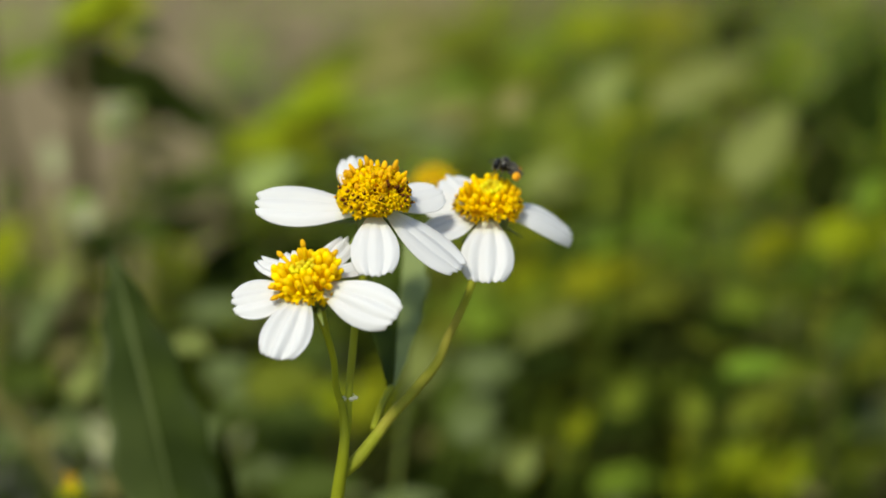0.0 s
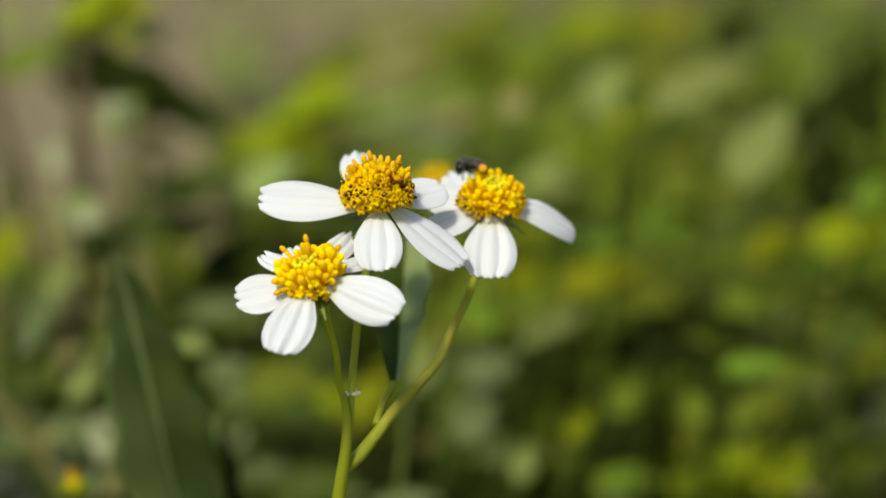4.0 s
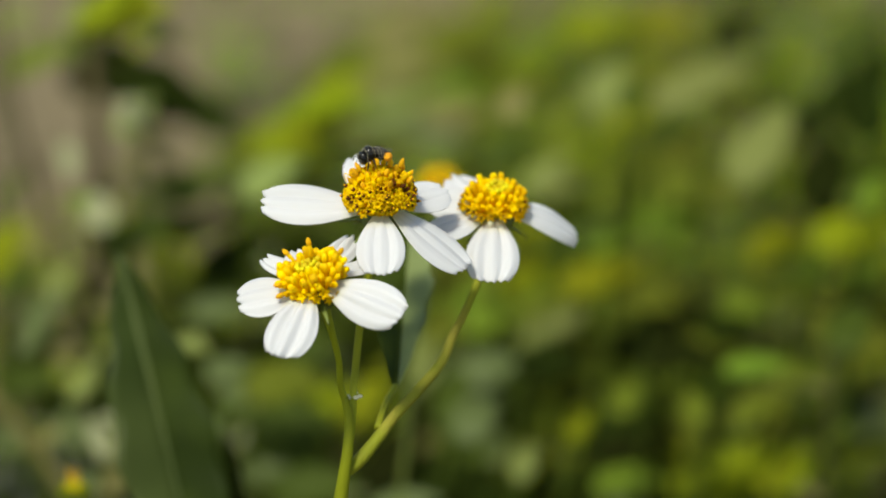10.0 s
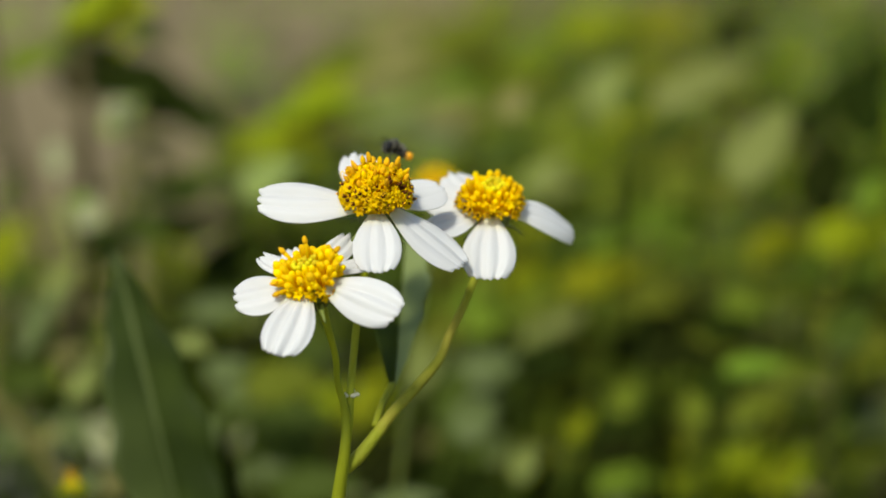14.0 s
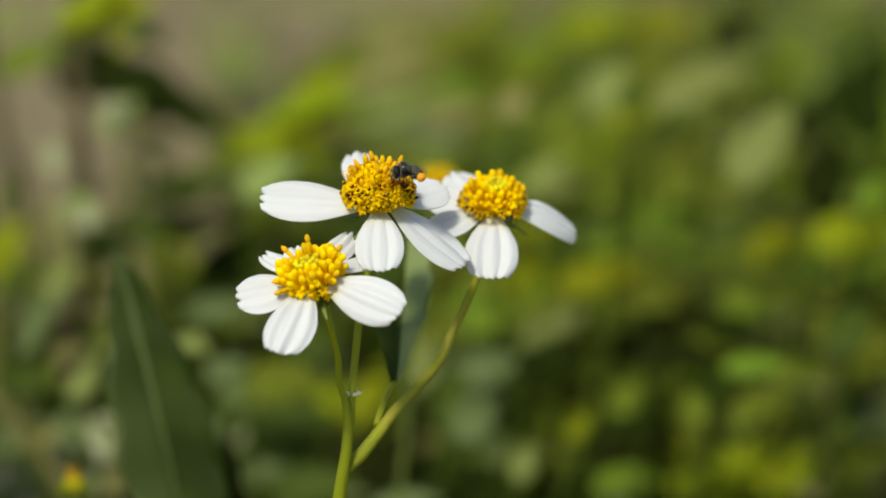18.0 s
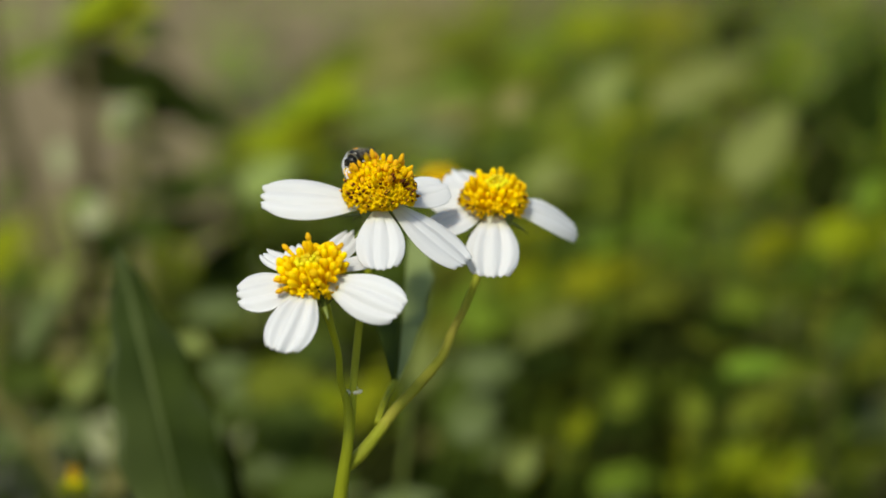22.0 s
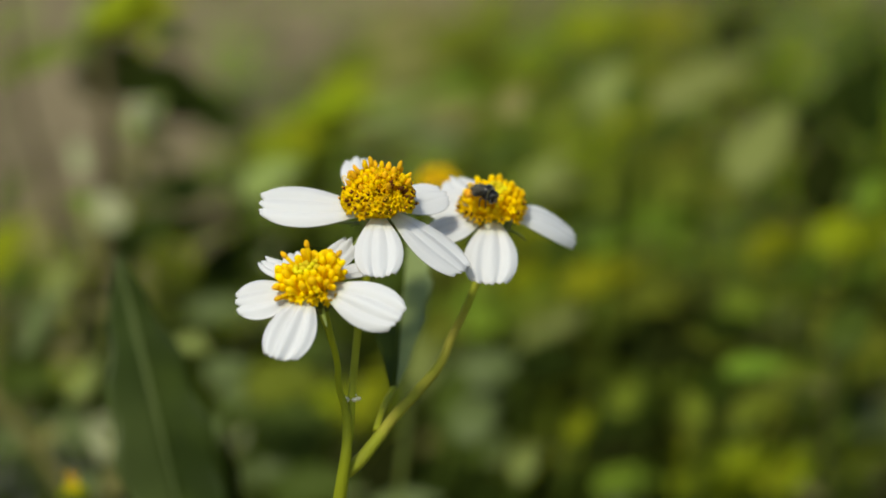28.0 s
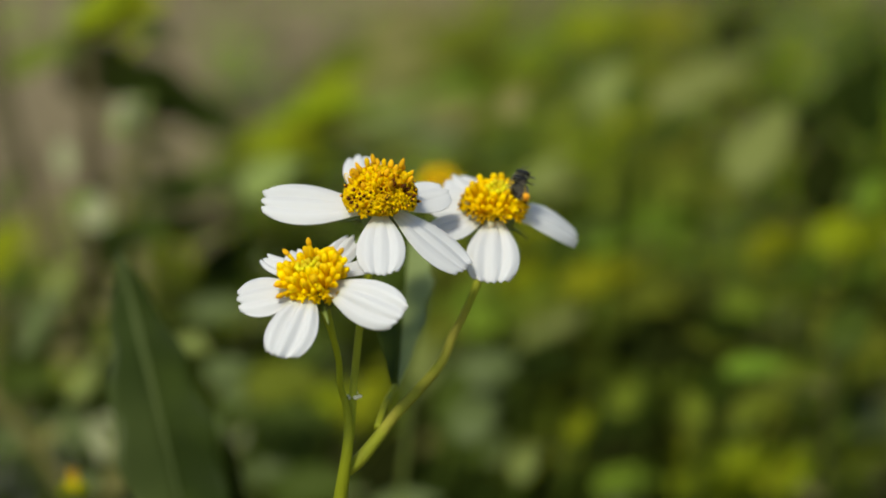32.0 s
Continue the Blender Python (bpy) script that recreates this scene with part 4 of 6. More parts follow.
sprig(pose(-0.0625, 0.2706, 0.2044, 42, -18, -5), 0.028, LEAF_DEEP, 133, "blurred leafy weed with deep green pointed leaves")
sprig(pose(-0.0527, 0.2292, 0.2113, 40, -24, 2), 0.023, LEAF_DEEP, 134, "blurred leafy weed with deep green pointed leaves")
sprig(pose(0.1124, 0.3064, 0.2582, 11, -44, 50), 0.017, LEAF_DARK_SHADE, 135, "blurred leafy weed with pointed leaves coloured dark like shaded gaps")
sprig(pose(0.0423, 0.3050, 0.2519, 19, -42, 38), 0.014, LEAF_DARK_SHADE, 136, "blurred leafy weed with pointed leaves coloured dark like shaded gaps")
sprig(pose(0.1397, 0.4294, 0.2506, 6, -45, 57), 0.026, LEAF_DARK_SHADE, 137, "blurred leafy weed with pointed leaves coloured dark like shaded gaps")
sprig(pose(0.0463, 0.2970, 0.2209, 42, -18, -5), 0.018, LEAF_DARK_SHADE, 138, "blurred leafy weed with pointed leaves coloured dark like shaded gaps")
sprig(pose(0.0823, 0.3168, 0.2193, 40, -24, 2), 0.016, LEAF_DEEP, 139, "blurred leafy weed with deep green pointed leaves")
sprig(pose(0.0754, 0.3119, 0.2111, 26, -39, 28), 0.016, LEAF_DEEP, 140, "blurred leafy weed with deep green pointed leaves")
sprig(pose(0.0567, 0.2620, 0.2420, 42, -18, -5), 0.017, LEAF_DARK_SHADE, 141, "blurred leafy weed with pointed leaves coloured dark like shaded gaps")
sprig(pose(0.0724, 0.2616, 0.2400, 43, -15, -8), 0.017, LEAF_DARK_SHADE, 142, "blurred leafy weed with pointed leaves coloured dark like shaded gaps")
sprig(pose(0.0691, 0.3984, 0.2084, 40, -24, 2), 0.022, LEAF_MID, 143, "blurred leafy weed with mid-green pointed leaves")
sprig(pose(0.1092, 0.3861, 0.1796, 32, -34, 18), 0.021, LEAF_MID, 144, "blurred leafy weed with mid-green pointed leaves")
sprig(pose(0.1003, 0.3586, 0.2232, 26, -39, 28), 0.020, LEAF_LIME, 145, "blurred leafy weed with yellow-green pointed leaves")
sprig(pose(0.0464, 0.3741, 0.2087, 19, -42, 38), 0.017, LEAF_LIME, 146, "blurred leafy weed with yellow-green pointed leaves")
sprig(pose(0.0212, 0.2748, 0.2225, 36, -30, 10), 0.017, LEAF_DARK_SHADE, 147, "blurred leafy weed with pointed leaves coloured dark like shaded gaps")
sprig(pose(0.0165, 0.3306, 0.2038, 26, -39, 28), 0.015, LEAF_LIME, 148, "blurred leafy weed with yellow-green pointed leaves")
sprig(pose(0.0564, 0.2966, 0.2310, 11, -44, 50), 0.015, LEAF_DARK_SHADE, 149, "blurred leafy weed with pointed leaves coloured dark like shaded gaps")
sprig(pose(0.0664, 0.4339, 0.2552, 19, -42, 38), 0.014, LEAF_DARK_SHADE, 150, "blurred leafy weed with pointed leaves coloured dark like shaded gaps")
sprig(pose(0.0586, 0.2639, 0.1994, 11, -44, 50), 0.015, LEAF_DARK_SHADE, 151, "blurred leafy weed with pointed leaves coloured dark like shaded gaps")
sprig(pose(0.0209, 0.3856, 0.2364, 32, -34, 18), 0.017, LEAF_MID, 152, "blurred leafy weed with mid-green pointed leaves")
sprig(pose(0.0211, 0.3816, 0.2214, 40, -24, 2), 0.019, LEAF_MID, 153, "blurred leafy weed with mid-green pointed leaves")
sprig(pose(-0.0414, 0.1755, 0.2341, 44, -12, -12), 0.023, LEAF_DEEP, 154, "blurred leafy weed with deep green pointed leaves")
sprig(pose(-0.0412, 0.8305, 0.1667, 14, -36, 39), 0.062, LEAF_DRY, 155, "blurred leafy weed with dry brown pointed leaves")
sprig(pose(-0.0529, 0.7906, 0.1737, 32, -23, 4), 0.048, LEAF_DRY, 156, "blurred leafy weed with dry brown pointed leaves")
sprig(pose(-0.0068, 0.7207, 0.1756, -17, -35, 90), 0.051, LEAF_MID, 157, "blurred leafy weed with mid-green pointed leaves")
sprig(pose(0.0006, 0.6797, 0.1845, 14, -36, 39), 0.046, LEAF_MID, 158, "blurred leafy weed with mid-green pointed leaves")
sprig(pose(0.0148, 0.7767, 0.1785, -0, -38, 62), 0.060, LEAF_MID, 159, "blurred leafy weed with mid-green pointed leaves")
sprig(pose(0.0288, 0.6916, 0.1999, 28, -27, 12), 0.037, LEAF_MID, 160, "blurred leafy weed with mid-green pointed leaves")
sprig(pose(0.0731, 0.5463, 0.2336, 40, -24, 2), 0.030, LEAF_MID, 161, "blurred leafy weed with mid-green pointed leaves")
sprig(pose(0.0849, 0.4848, 0.2172, 32, -34, 18), 0.025, LEAF_MID, 162, "blurred leafy weed with mid-green pointed leaves")
sprig(pose(0.0930, 0.4471, 0.2200, 44, -12, -12), 0.023, LEAF_MID, 163, "blurred leafy weed with mid-green pointed leaves")
sprig(pose(0.0570, 0.4771, 0.2016, 19, -42, 38), 0.025, LEAF_MID, 164, "blurred leafy weed with mid-green pointed leaves")
sprig(pose(-0.0433, 0.5917, 0.2163, 16, -19, 7), 0.049, LEAF_DRY, 165, "blurred leafy weed with dry brown pointed leaves")
sprig(pose(-0.0100, 0.6789, 0.2005, 4, -31, 48), 0.060, LEAF_MID, 166, "blurred leafy weed with mid-green pointed leaves")
sprig(pose(-0.1053, 0.2424, 0.2584, 12, -38, 54), 0.013, LEAF_PALE, 200, "blurred leafy weed with pale grey-green pointed leaves", 1)
sprig(pose(-0.1194, 0.2656, 0.2566, 36, -18, 7), 0.010, LEAF_DRY, 201, "blurred leafy weed with dry brown pointed leaves", 1)
sprig(pose(-0.0936, 0.2301, 0.2568, 3, -39, 67), 0.015, LEAF_DARK_SHADE, 202, "blurred leafy weed with pointed leaves coloured dark like shaded gaps", 1)
sprig(pose(-0.1016, 0.1970, 0.2451, 33, -23, 14), 0.015, LEAF_DARK_SHADE, 203, "blurred leafy weed with pointed leaves coloured dark like shaded gaps", 1)
sprig(pose(-0.0820, 0.1791, 0.2606, 3, -39, 67), 0.012, LEAF_DARK_SHADE, 204, "blurred leafy weed with pointed leaves coloured dark like shaded gaps", 1)
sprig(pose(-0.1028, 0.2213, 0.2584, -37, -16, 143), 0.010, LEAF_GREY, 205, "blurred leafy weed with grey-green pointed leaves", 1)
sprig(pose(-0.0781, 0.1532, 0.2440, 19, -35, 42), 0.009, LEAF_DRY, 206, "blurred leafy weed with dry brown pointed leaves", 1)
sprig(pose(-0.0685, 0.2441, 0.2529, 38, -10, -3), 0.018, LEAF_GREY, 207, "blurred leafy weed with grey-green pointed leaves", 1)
sprig(pose(-0.0728, 0.2211, 0.2512, 36, -18, 7), 0.019, LEAF_DARK_SHADE, 208, "blurred leafy weed with pointed leaves coloured dark like shaded gaps", 1)
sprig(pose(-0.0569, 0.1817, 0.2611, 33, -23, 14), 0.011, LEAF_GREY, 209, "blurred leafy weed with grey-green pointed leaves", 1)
sprig(pose(0.0959, 0.2088, 0.2575, 19, -35, 42), 0.023, LEAF_DARK_SHADE, 210, "blurred leafy weed with pointed leaves coloured dark like shaded gaps", 1)
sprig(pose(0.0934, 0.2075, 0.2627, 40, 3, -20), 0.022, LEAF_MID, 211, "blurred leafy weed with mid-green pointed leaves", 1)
sprig(pose(0.1201, 0.2931, 0.2862, 3, -39, 67), 0.020, LEAF_DARK_SHADE, 212, "blurred leafy weed with pointed leaves coloured dark like shaded gaps", 1)
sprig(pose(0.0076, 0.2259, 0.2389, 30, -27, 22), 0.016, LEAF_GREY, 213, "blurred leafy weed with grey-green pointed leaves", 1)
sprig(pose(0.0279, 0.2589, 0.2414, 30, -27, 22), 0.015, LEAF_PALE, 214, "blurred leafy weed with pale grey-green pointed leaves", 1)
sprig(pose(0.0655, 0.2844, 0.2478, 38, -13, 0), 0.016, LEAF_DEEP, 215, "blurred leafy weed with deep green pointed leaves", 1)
sprig(pose(0.0192, 0.2210, 0.2469, 39, -8, -6), 0.018, LEAF_DARK_SHADE, 216, "blurred leafy weed with pointed leaves coloured dark like shaded gaps", 1)
sprig(pose(0.0387, 0.2116, 0.2251, 36, -18, 7), 0.019, LEAF_DARK_SHADE, 217, "blurred leafy weed with pointed leaves coloured dark like shaded gaps", 1)
sprig(pose(0.0192, 0.2246, 0.2117, 3, -39, 67), 0.014, LEAF_LIME, 218, "blurred leafy weed with yellow-green pointed leaves", 1)
sprig(pose(0.0341, 0.2287, 0.2216, 12, -38, 54), 0.014, LEAF_LIME, 219, "blurred leafy weed with yellow-green pointed leaves", 1)
sprig(pose(0.0788, 0.2307, 0.2253, 19, -35, 42), 0.014, LEAF_MID, 220, "blurred leafy weed with mid-green pointed leaves", 1)
sprig(pose(0.0663, 0.2207, 0.2300, -14, -37, 96), 0.012, LEAF_MID, 221, "blurred leafy weed with mid-green pointed leaves", 1)
sprig(pose(0.1030, 0.2197, 0.2272, 12, -38, 54), 0.016, LEAF_DEEP, 222, "blurred leafy weed with deep green pointed leaves", 1)
sprig(pose(0.0012, 0.1727, 0.2333, 38, -13, 0), 0.016, LEAF_DARK_SHADE, 223, "blurred leafy weed with pointed leaves coloured dark like shaded gaps", 1)
sprig(pose(-0.0479, 0.1974, 0.2408, 38, -10, -3), 0.022, LEAF_DEEP, 224, "blurred leafy weed with deep green pointed leaves", 1)
sprig(pose(0.0532, 0.2988, 0.2955, 3, -39, 67), 0.010, LEAF_DEEP, 225, "blurred leafy weed with deep green pointed leaves", 1)
sprig(pose(0.0911, 0.4000, 0.2855, 19, -35, 42), 0.022, LEAF_DARK_SHADE, 226, "blurred leafy weed with pointed leaves coloured dark like shaded gaps", 1)
sprig(pose(0.0112, 0.3133, 0.2729, 33, -23, 14), 0.022, LEAF_DEEP, 227, "blurred leafy weed with deep green pointed leaves", 1)
sprig(pose(-0.0398, 0.3165, 0.2795, 36, -18, 7), 0.012, LEAF_DRY, 228, "blurred leafy weed with dry brown pointed leaves", 1)
sprig(pose(-0.0858, 0.3123, 0.2691, 33, -23, 14), 0.010, LEAF_DRY, 229, "blurred leafy weed with dry brown pointed leaves", 1)
sprig(pose(-0.0260, 0.2656, 0.2096, 3, -39, 67), 0.018, LEAF_LIME, 240, "blurred leafy weed with yellow-green pointed leaves", 1)
sprig(pose(-0.0951, 0.3352, 0.2707, 38, -13, 0), 0.014, LEAF_DRY, 241, "blurred leafy weed with dry brown pointed leaves", 1)
sprig(pose(-0.0785, 0.2907, 0.2691, 33, -23, 14), 0.018, LEAF_DEEP, 242, "blurred leafy weed with deep green pointed leaves", 1)
sprig(pose(-0.1039, 0.1808, 0.2575, 36, -18, 7), 0.012, LEAF_DEEP, 243, "blurred leafy weed with deep green pointed leaves", 1)
sprig(pose(-0.0821, 0.1345, 0.2515, 19, -35, 42), 0.010, LEAF_GREY, 244, "blurred leafy weed with grey-green pointed leaves", 1)
sprig(pose(0.0875, 0.2872, 0.2551, 38, -13, 0), 0.020, LEAF_LIME, 245, "blurred leafy weed with yellow-green pointed leaves", 1)
sprig(pose(0.0607, 0.2267, 0.2081, 36, -18, 7), 0.018, LEAF_LIME, 246, "blurred leafy weed with yellow-green pointed leaves", 1)
sprig(pose(0.1118, 0.4000, 0.2826, 19, -35, 42), 0.017, LEAF_MID, 247, "blurred leafy weed with mid-green pointed leaves", 1)
sprig(pose(0.0628, 0.3166, 0.2798, 36, -18, 7), 0.015, LEAF_DEEP, 248, "blurred leafy weed with deep green pointed leaves", 1)
sprig(pose(0.0350, 0.2678, 0.2648, 33, -23, 14), 0.019, LEAF_DEEP, 249, "blurred leafy weed with deep green pointed leaves", 1)
sprig(pose(0.0767, 0.2897, 0.2609, 39, -8, -6), 0.015, LEAF_DEEP, 250, "blurred leafy weed with deep green pointed leaves", 1)
sprig(pose(0.0678, 0.2361, 0.2036, 37, -16, 3), 0.022, LEAF_LIME, 260, "blurred leafy weed with yellow-green pointed leaves", 1)
sprig(pose(0.0862, 0.2240, 0.2083, 19, -35, 42), 0.017, LEAF_LIME, 261, "blurred leafy weed with yellow-green pointed leaves", 1)
sprig(pose(0.0406, 0.2277, 0.2089, 38, -13, 0), 0.018, LEAF_MID, 262, "blurred leafy weed with mid-green pointed leaves", 1)
sprig(pose(0.0128, 0.2181, 0.2205, 3, -39, 67), 0.010, LEAF_GREY, 263, "blurred leafy weed with grey-green pointed leaves", 1)
sprig(pose(0.1137, 0.2610, 0.2517, 19, -35, 42), 0.017, LEAF_MID, 264, "blurred leafy weed with mid-green pointed leaves", 1)
sprig(pose(0.0311, 0.2275, 0.2150, 19, -35, 42), 0.011, LEAF_MID, 265, "blurred leafy weed with mid-green pointed leaves", 1)
sprig(pose(0.0999, 0.2400, 0.2515, 12, -38, 54), 0.012, LEAF_MID, 266, "blurred leafy weed with mid-green pointed leaves", 1)
sprig(pose(0.0015, 0.1740, 0.2472, 12, -38, 54), 0.015, LEAF_DEEP, 267, "blurred leafy weed with deep green pointed leaves", 1)
sprig(pose(-0.0900, 0.3108, 0.2637, 36, -18, 7), 0.022, LEAF_DEEP, 280, "blurred leafy weed with deep green pointed leaves", 1)
sprig(pose(-0.0906, 0.2888, 0.2595, 38, -13, 0), 0.021, LEAF_DEEP, 281, "blurred leafy weed with deep green pointed leaves", 1)
sprig(pose(-0.0985, 0.3094, 0.2667, 19, -35, 42), 0.015, LEAF_DRY, 282, "blurred leafy weed with dry brown pointed leaves", 1)
sprig(pose(-0.0771, 0.2692, 0.2663, 36, -18, 7), 0.019, LEAF_DARK_SHADE, 283, "blurred leafy weed with pointed leaves coloured dark like shaded gaps", 1)
sprig(pose(-0.1131, 0.2199, 0.2497, 33, -23, 14), 0.016, LEAF_DARK_SHADE, 284, "blurred leafy weed with pointed leaves coloured dark like shaded gaps", 1)
sprig(pose(-0.0979, 0.2377, 0.2460, 12, -38, 54), 0.014, LEAF_DARK_SHADE, 285, "blurred leafy weed with pointed leaves coloured dark like shaded gaps", 1)
sprig(pose(-0.1183, 0.2423, 0.2579, 19, -35, 42), 0.015, LEAF_DEEP, 286, "blurred leafy weed with deep green pointed leaves", 1)
sprig(pose(-0.0983, 0.2020, 0.2571, 36, -18, 7), 0.010, LEAF_DRY, 287, "blurred leafy weed with dry brown pointed leaves", 1)
sprig(pose(-0.0982, 0.1753, 0.2454, 25, -32, 31), 0.009, LEAF_DRY, 288, "blurred leafy weed with dry brown pointed leaves", 1)
sprig(pose(-0.0993, 0.3390, 0.2773, 40, 0, -16), 0.014, LEAF_DRY, 289, "blurred leafy weed with dry brown pointed leaves", 1)
sprig(pose(-0.1217, 0.2842, 0.2551, 19, -35, 42), 0.013, LEAF_DRY, 290, "blurred leafy weed with dry brown pointed leaves", 1)
sprig(pose(-0.1319, 0.3070, 0.2617, 12, -38, 54), 0.015, LEAF_DEEP, 291, "blurred leafy weed with deep green pointed leaves", 1)
sprig(pose(0.0303, 0.1748, 0.2477, 12, -38, 54), 0.012, LEAF_LIME, 300, "blurred leafy weed with yellow-green pointed leaves", 1)
sprig(pose(0.0178, 0.1712, 0.2385, 3, -39, 67), 0.012, LEAF_PALE, 301, "blurred leafy weed with pale grey-green pointed leaves", 1)
# darker leaf colour stands in for a shaded hole between the weeds
sprig(pose(0.0900, 0.1625, 0.2751, 12, -38, 54), 0.017, LEAF_DEEP, 302, "blurred leafy weed with deep green pointed leaves", 1)
sprig(pose(0.0691, 0.1767, 0.2507, 25, -32, 31), 0.014, LEAF_MID, 303, "blurred leafy weed with mid-green pointed leaves", 1)
sprig(pose(0.0620, 0.1757, 0.2519, -22, -34, 110), 0.011, LEAF_MID, 304, "blurred leafy weed with mid-green pointed leaves", 1)
sprig(pose(0.0176, 0.1742, 0.2666, 38, -13, 0), 0.016, LEAF_DARK_SHADE, 305, "blurred leafy weed with pointed leaves coloured dark like shaded gaps", 1)
sprig(pose(0.0674, 0.1836, 0.2624, 38, -10, -3), 0.016, LEAF_MID, 306, "blurred leafy weed with mid-green pointed leaves", 1)
sprig(pose(0.0477, 0.1851, 0.2652, 39, -8, -6), 0.018, LEAF_DARK_SHADE, 307, "blurred leafy weed with pointed leaves coloured dark like shaded gaps", 1)
sprig(pose(0.0053, 0.1813, 0.2617, 30, -27, 22), 0.012, LEAF_GREY, 308, "blurred leafy weed with grey-green pointed leaves", 1)
sprig(pose(0.0985, 0.2500, 0.2708, 37, -16, 3), 0.021, LEAF_LIME, 320, "blurred leafy weed with yellow-green pointed leaves", 1)
sprig(pose(0.1121, 0.2497, 0.2798, 12, -38, 54), 0.015, LEAF_MID, 321, "blurred leafy weed with mid-green pointed leaves", 1)
sprig(pose(0.1148, 0.3205, 0.2989, 19, -35, 42), 0.018, LEAF_DEEP, 322, "blurred leafy weed with deep green pointed leaves", 1)
sprig(pose(0.0167, 0.2482, 0.3055, 3, -39, 67), 0.014, LEAF_DRY, 323, "blurred leafy weed with dry brown pointed leaves", 1)
sprig(pose(-0.0247, 0.2465, 0.2182, 8, -39, 60), 0.024, LEAF_LIME, 324, "blurred leafy weed with yellow-green pointed leaves", 1)
sprig(pose(-0.0089, 0.2504, 0.2270, 3, -39, 67), 0.019, LEAF_PALE, 325, "blurred leafy weed with pale grey-green pointed leaves", 1)
sprig(pose(0.0484, 0.2495, 0.3076, 3, -39, 67), 0.012, LEAF_DEEP, 326, "blurred leafy weed with deep green pointed leaves", 1)
sprig(pose(0.0196, 0.2608, 0.2455, 33, -23, 14), 0.019, LEAF_MID, 330, "blurred leafy weed with mid-green pointed leaves", 1)
sprig(pose(0.0322, 0.2646, 0.2525, 37, -16, 3), 0.024, LEAF_LIME, 331, "blurred leafy weed with yellow-green pointed leaves", 1)
sprig(pose(0.0472, 0.2666, 0.2507, 40, 3, -20), 0.019, LEAF_MID, 332, "blurred leafy weed with mid-green pointed leaves", 1)
sprig(pose(0.0629, 0.2587, 0.2348, 38, -13, 0), 0.024, LEAF_MID, 333, "blurred leafy weed with mid-green pointed leaves", 1)
sprig(pose(0.0352, 0.2288, 0.2223, 3, -39, 67), 0.013, LEAF_LIME, 334, "blurred leafy weed with yellow-green pointed leaves", 1)
sprig(pose(0.0799, 0.2407, 0.2215, 30, -27, 22), 0.019, LEAF_MID, 335, "blurred leafy weed with mid-green pointed leaves", 1)
sprig(pose(0.0910, 0.2589, 0.2300, 40, 0, -16), 0.020, LEAF_MID, 336, "blurred leafy weed with mid-green pointed leaves", 1)
sprig(pose(0.0626, 0.2832, 0.2464, 36, -18, 7), 0.021, LEAF_MID, 337, "blurred leafy weed with mid-green pointed leaves", 1)
sprig(pose(0.0053, 0.1731, 0.2477, 3, -39, 67), 0.018, LEAF_GREY, 338, "blurred leafy weed with grey-green pointed leaves", 1)
# second leaf over the same hole, its shade again in the colour
sprig(pose(0.1057, 0.2285, 0.2500, 8, -39, 60), 0.013, LEAF_DEEP, 339, "blurred leafy weed with deep green pointed leaves", 1)
sprig(pose(0.0794, 0.2853, 0.2421, 39, 9, -28), 0.018, LEAF_MID, 340, "blurred leafy weed with mid-green pointed leaves", 1)
sprig(pose(0.0454, 0.2318, 0.2284, 19, -35, 42), 0.014, LEAF_MID, 341, "blurred leafy weed with mid-green pointed leaves", 1)
sprig(pose(0.0687, 0.2296, 0.2141, 38, -13, 0), 0.017, LEAF_LIME, 342, "blurred leafy weed with yellow-green pointed leaves", 1)
sprig(pose(-0.0512, 0.1202, 0.2713, 12, -38, 54), 0.009, LEAF_GREY, 343, "blurred leafy weed with grey-green pointed leaves", 1)
sprig(pose(-0.0478, 0.1823, 0.2582, 38, -10, -3), 0.020, LEAF_MID, 344, "blurred leafy weed with mid-green pointed leaves", 1)
sprig(pose(-0.1009, 0.1819, 0.2671, 12, -38, 54), 0.012, LEAF_GREY, 345, "blurred leafy weed with grey-green pointed leaves", 1)
sprig(pose(-0.0459, 0.2970, 0.2855, 35, -21, 10), 0.018, LEAF_LIME, 346, "blurred leafy weed with yellow-green pointed leaves", 1)
sprig(pose(-0.0489, 0.2987, 0.2816, 40, 3, -20), 0.016, LEAF_LIME, 347, "blurred leafy weed with yellow-green pointed leaves", 1)
sprig(pose(-0.0239, 0.3155, 0.2743, 38, -13, 0), 0.020, LEAF_MID, 348, "blurred leafy weed with mid-green pointed leaves", 1)


def branch(thing, leaf, size, mat, k):
    """One stem of a weed, from its foot to a leaf."""
    top = leaf.translation - thing.location
    part("stem", tube([(0, 0, -0.01), top * 0.5 + Vector((0.004, 0.006, 0.02)), top], [1.5 * MM, 1.1 * MM, 0.7 * MM], 7, 5), LEAF_MID, thing)
    add_leaf(thing, Matrix.Translation(-thing.location) @ leaf, size, mat, k)


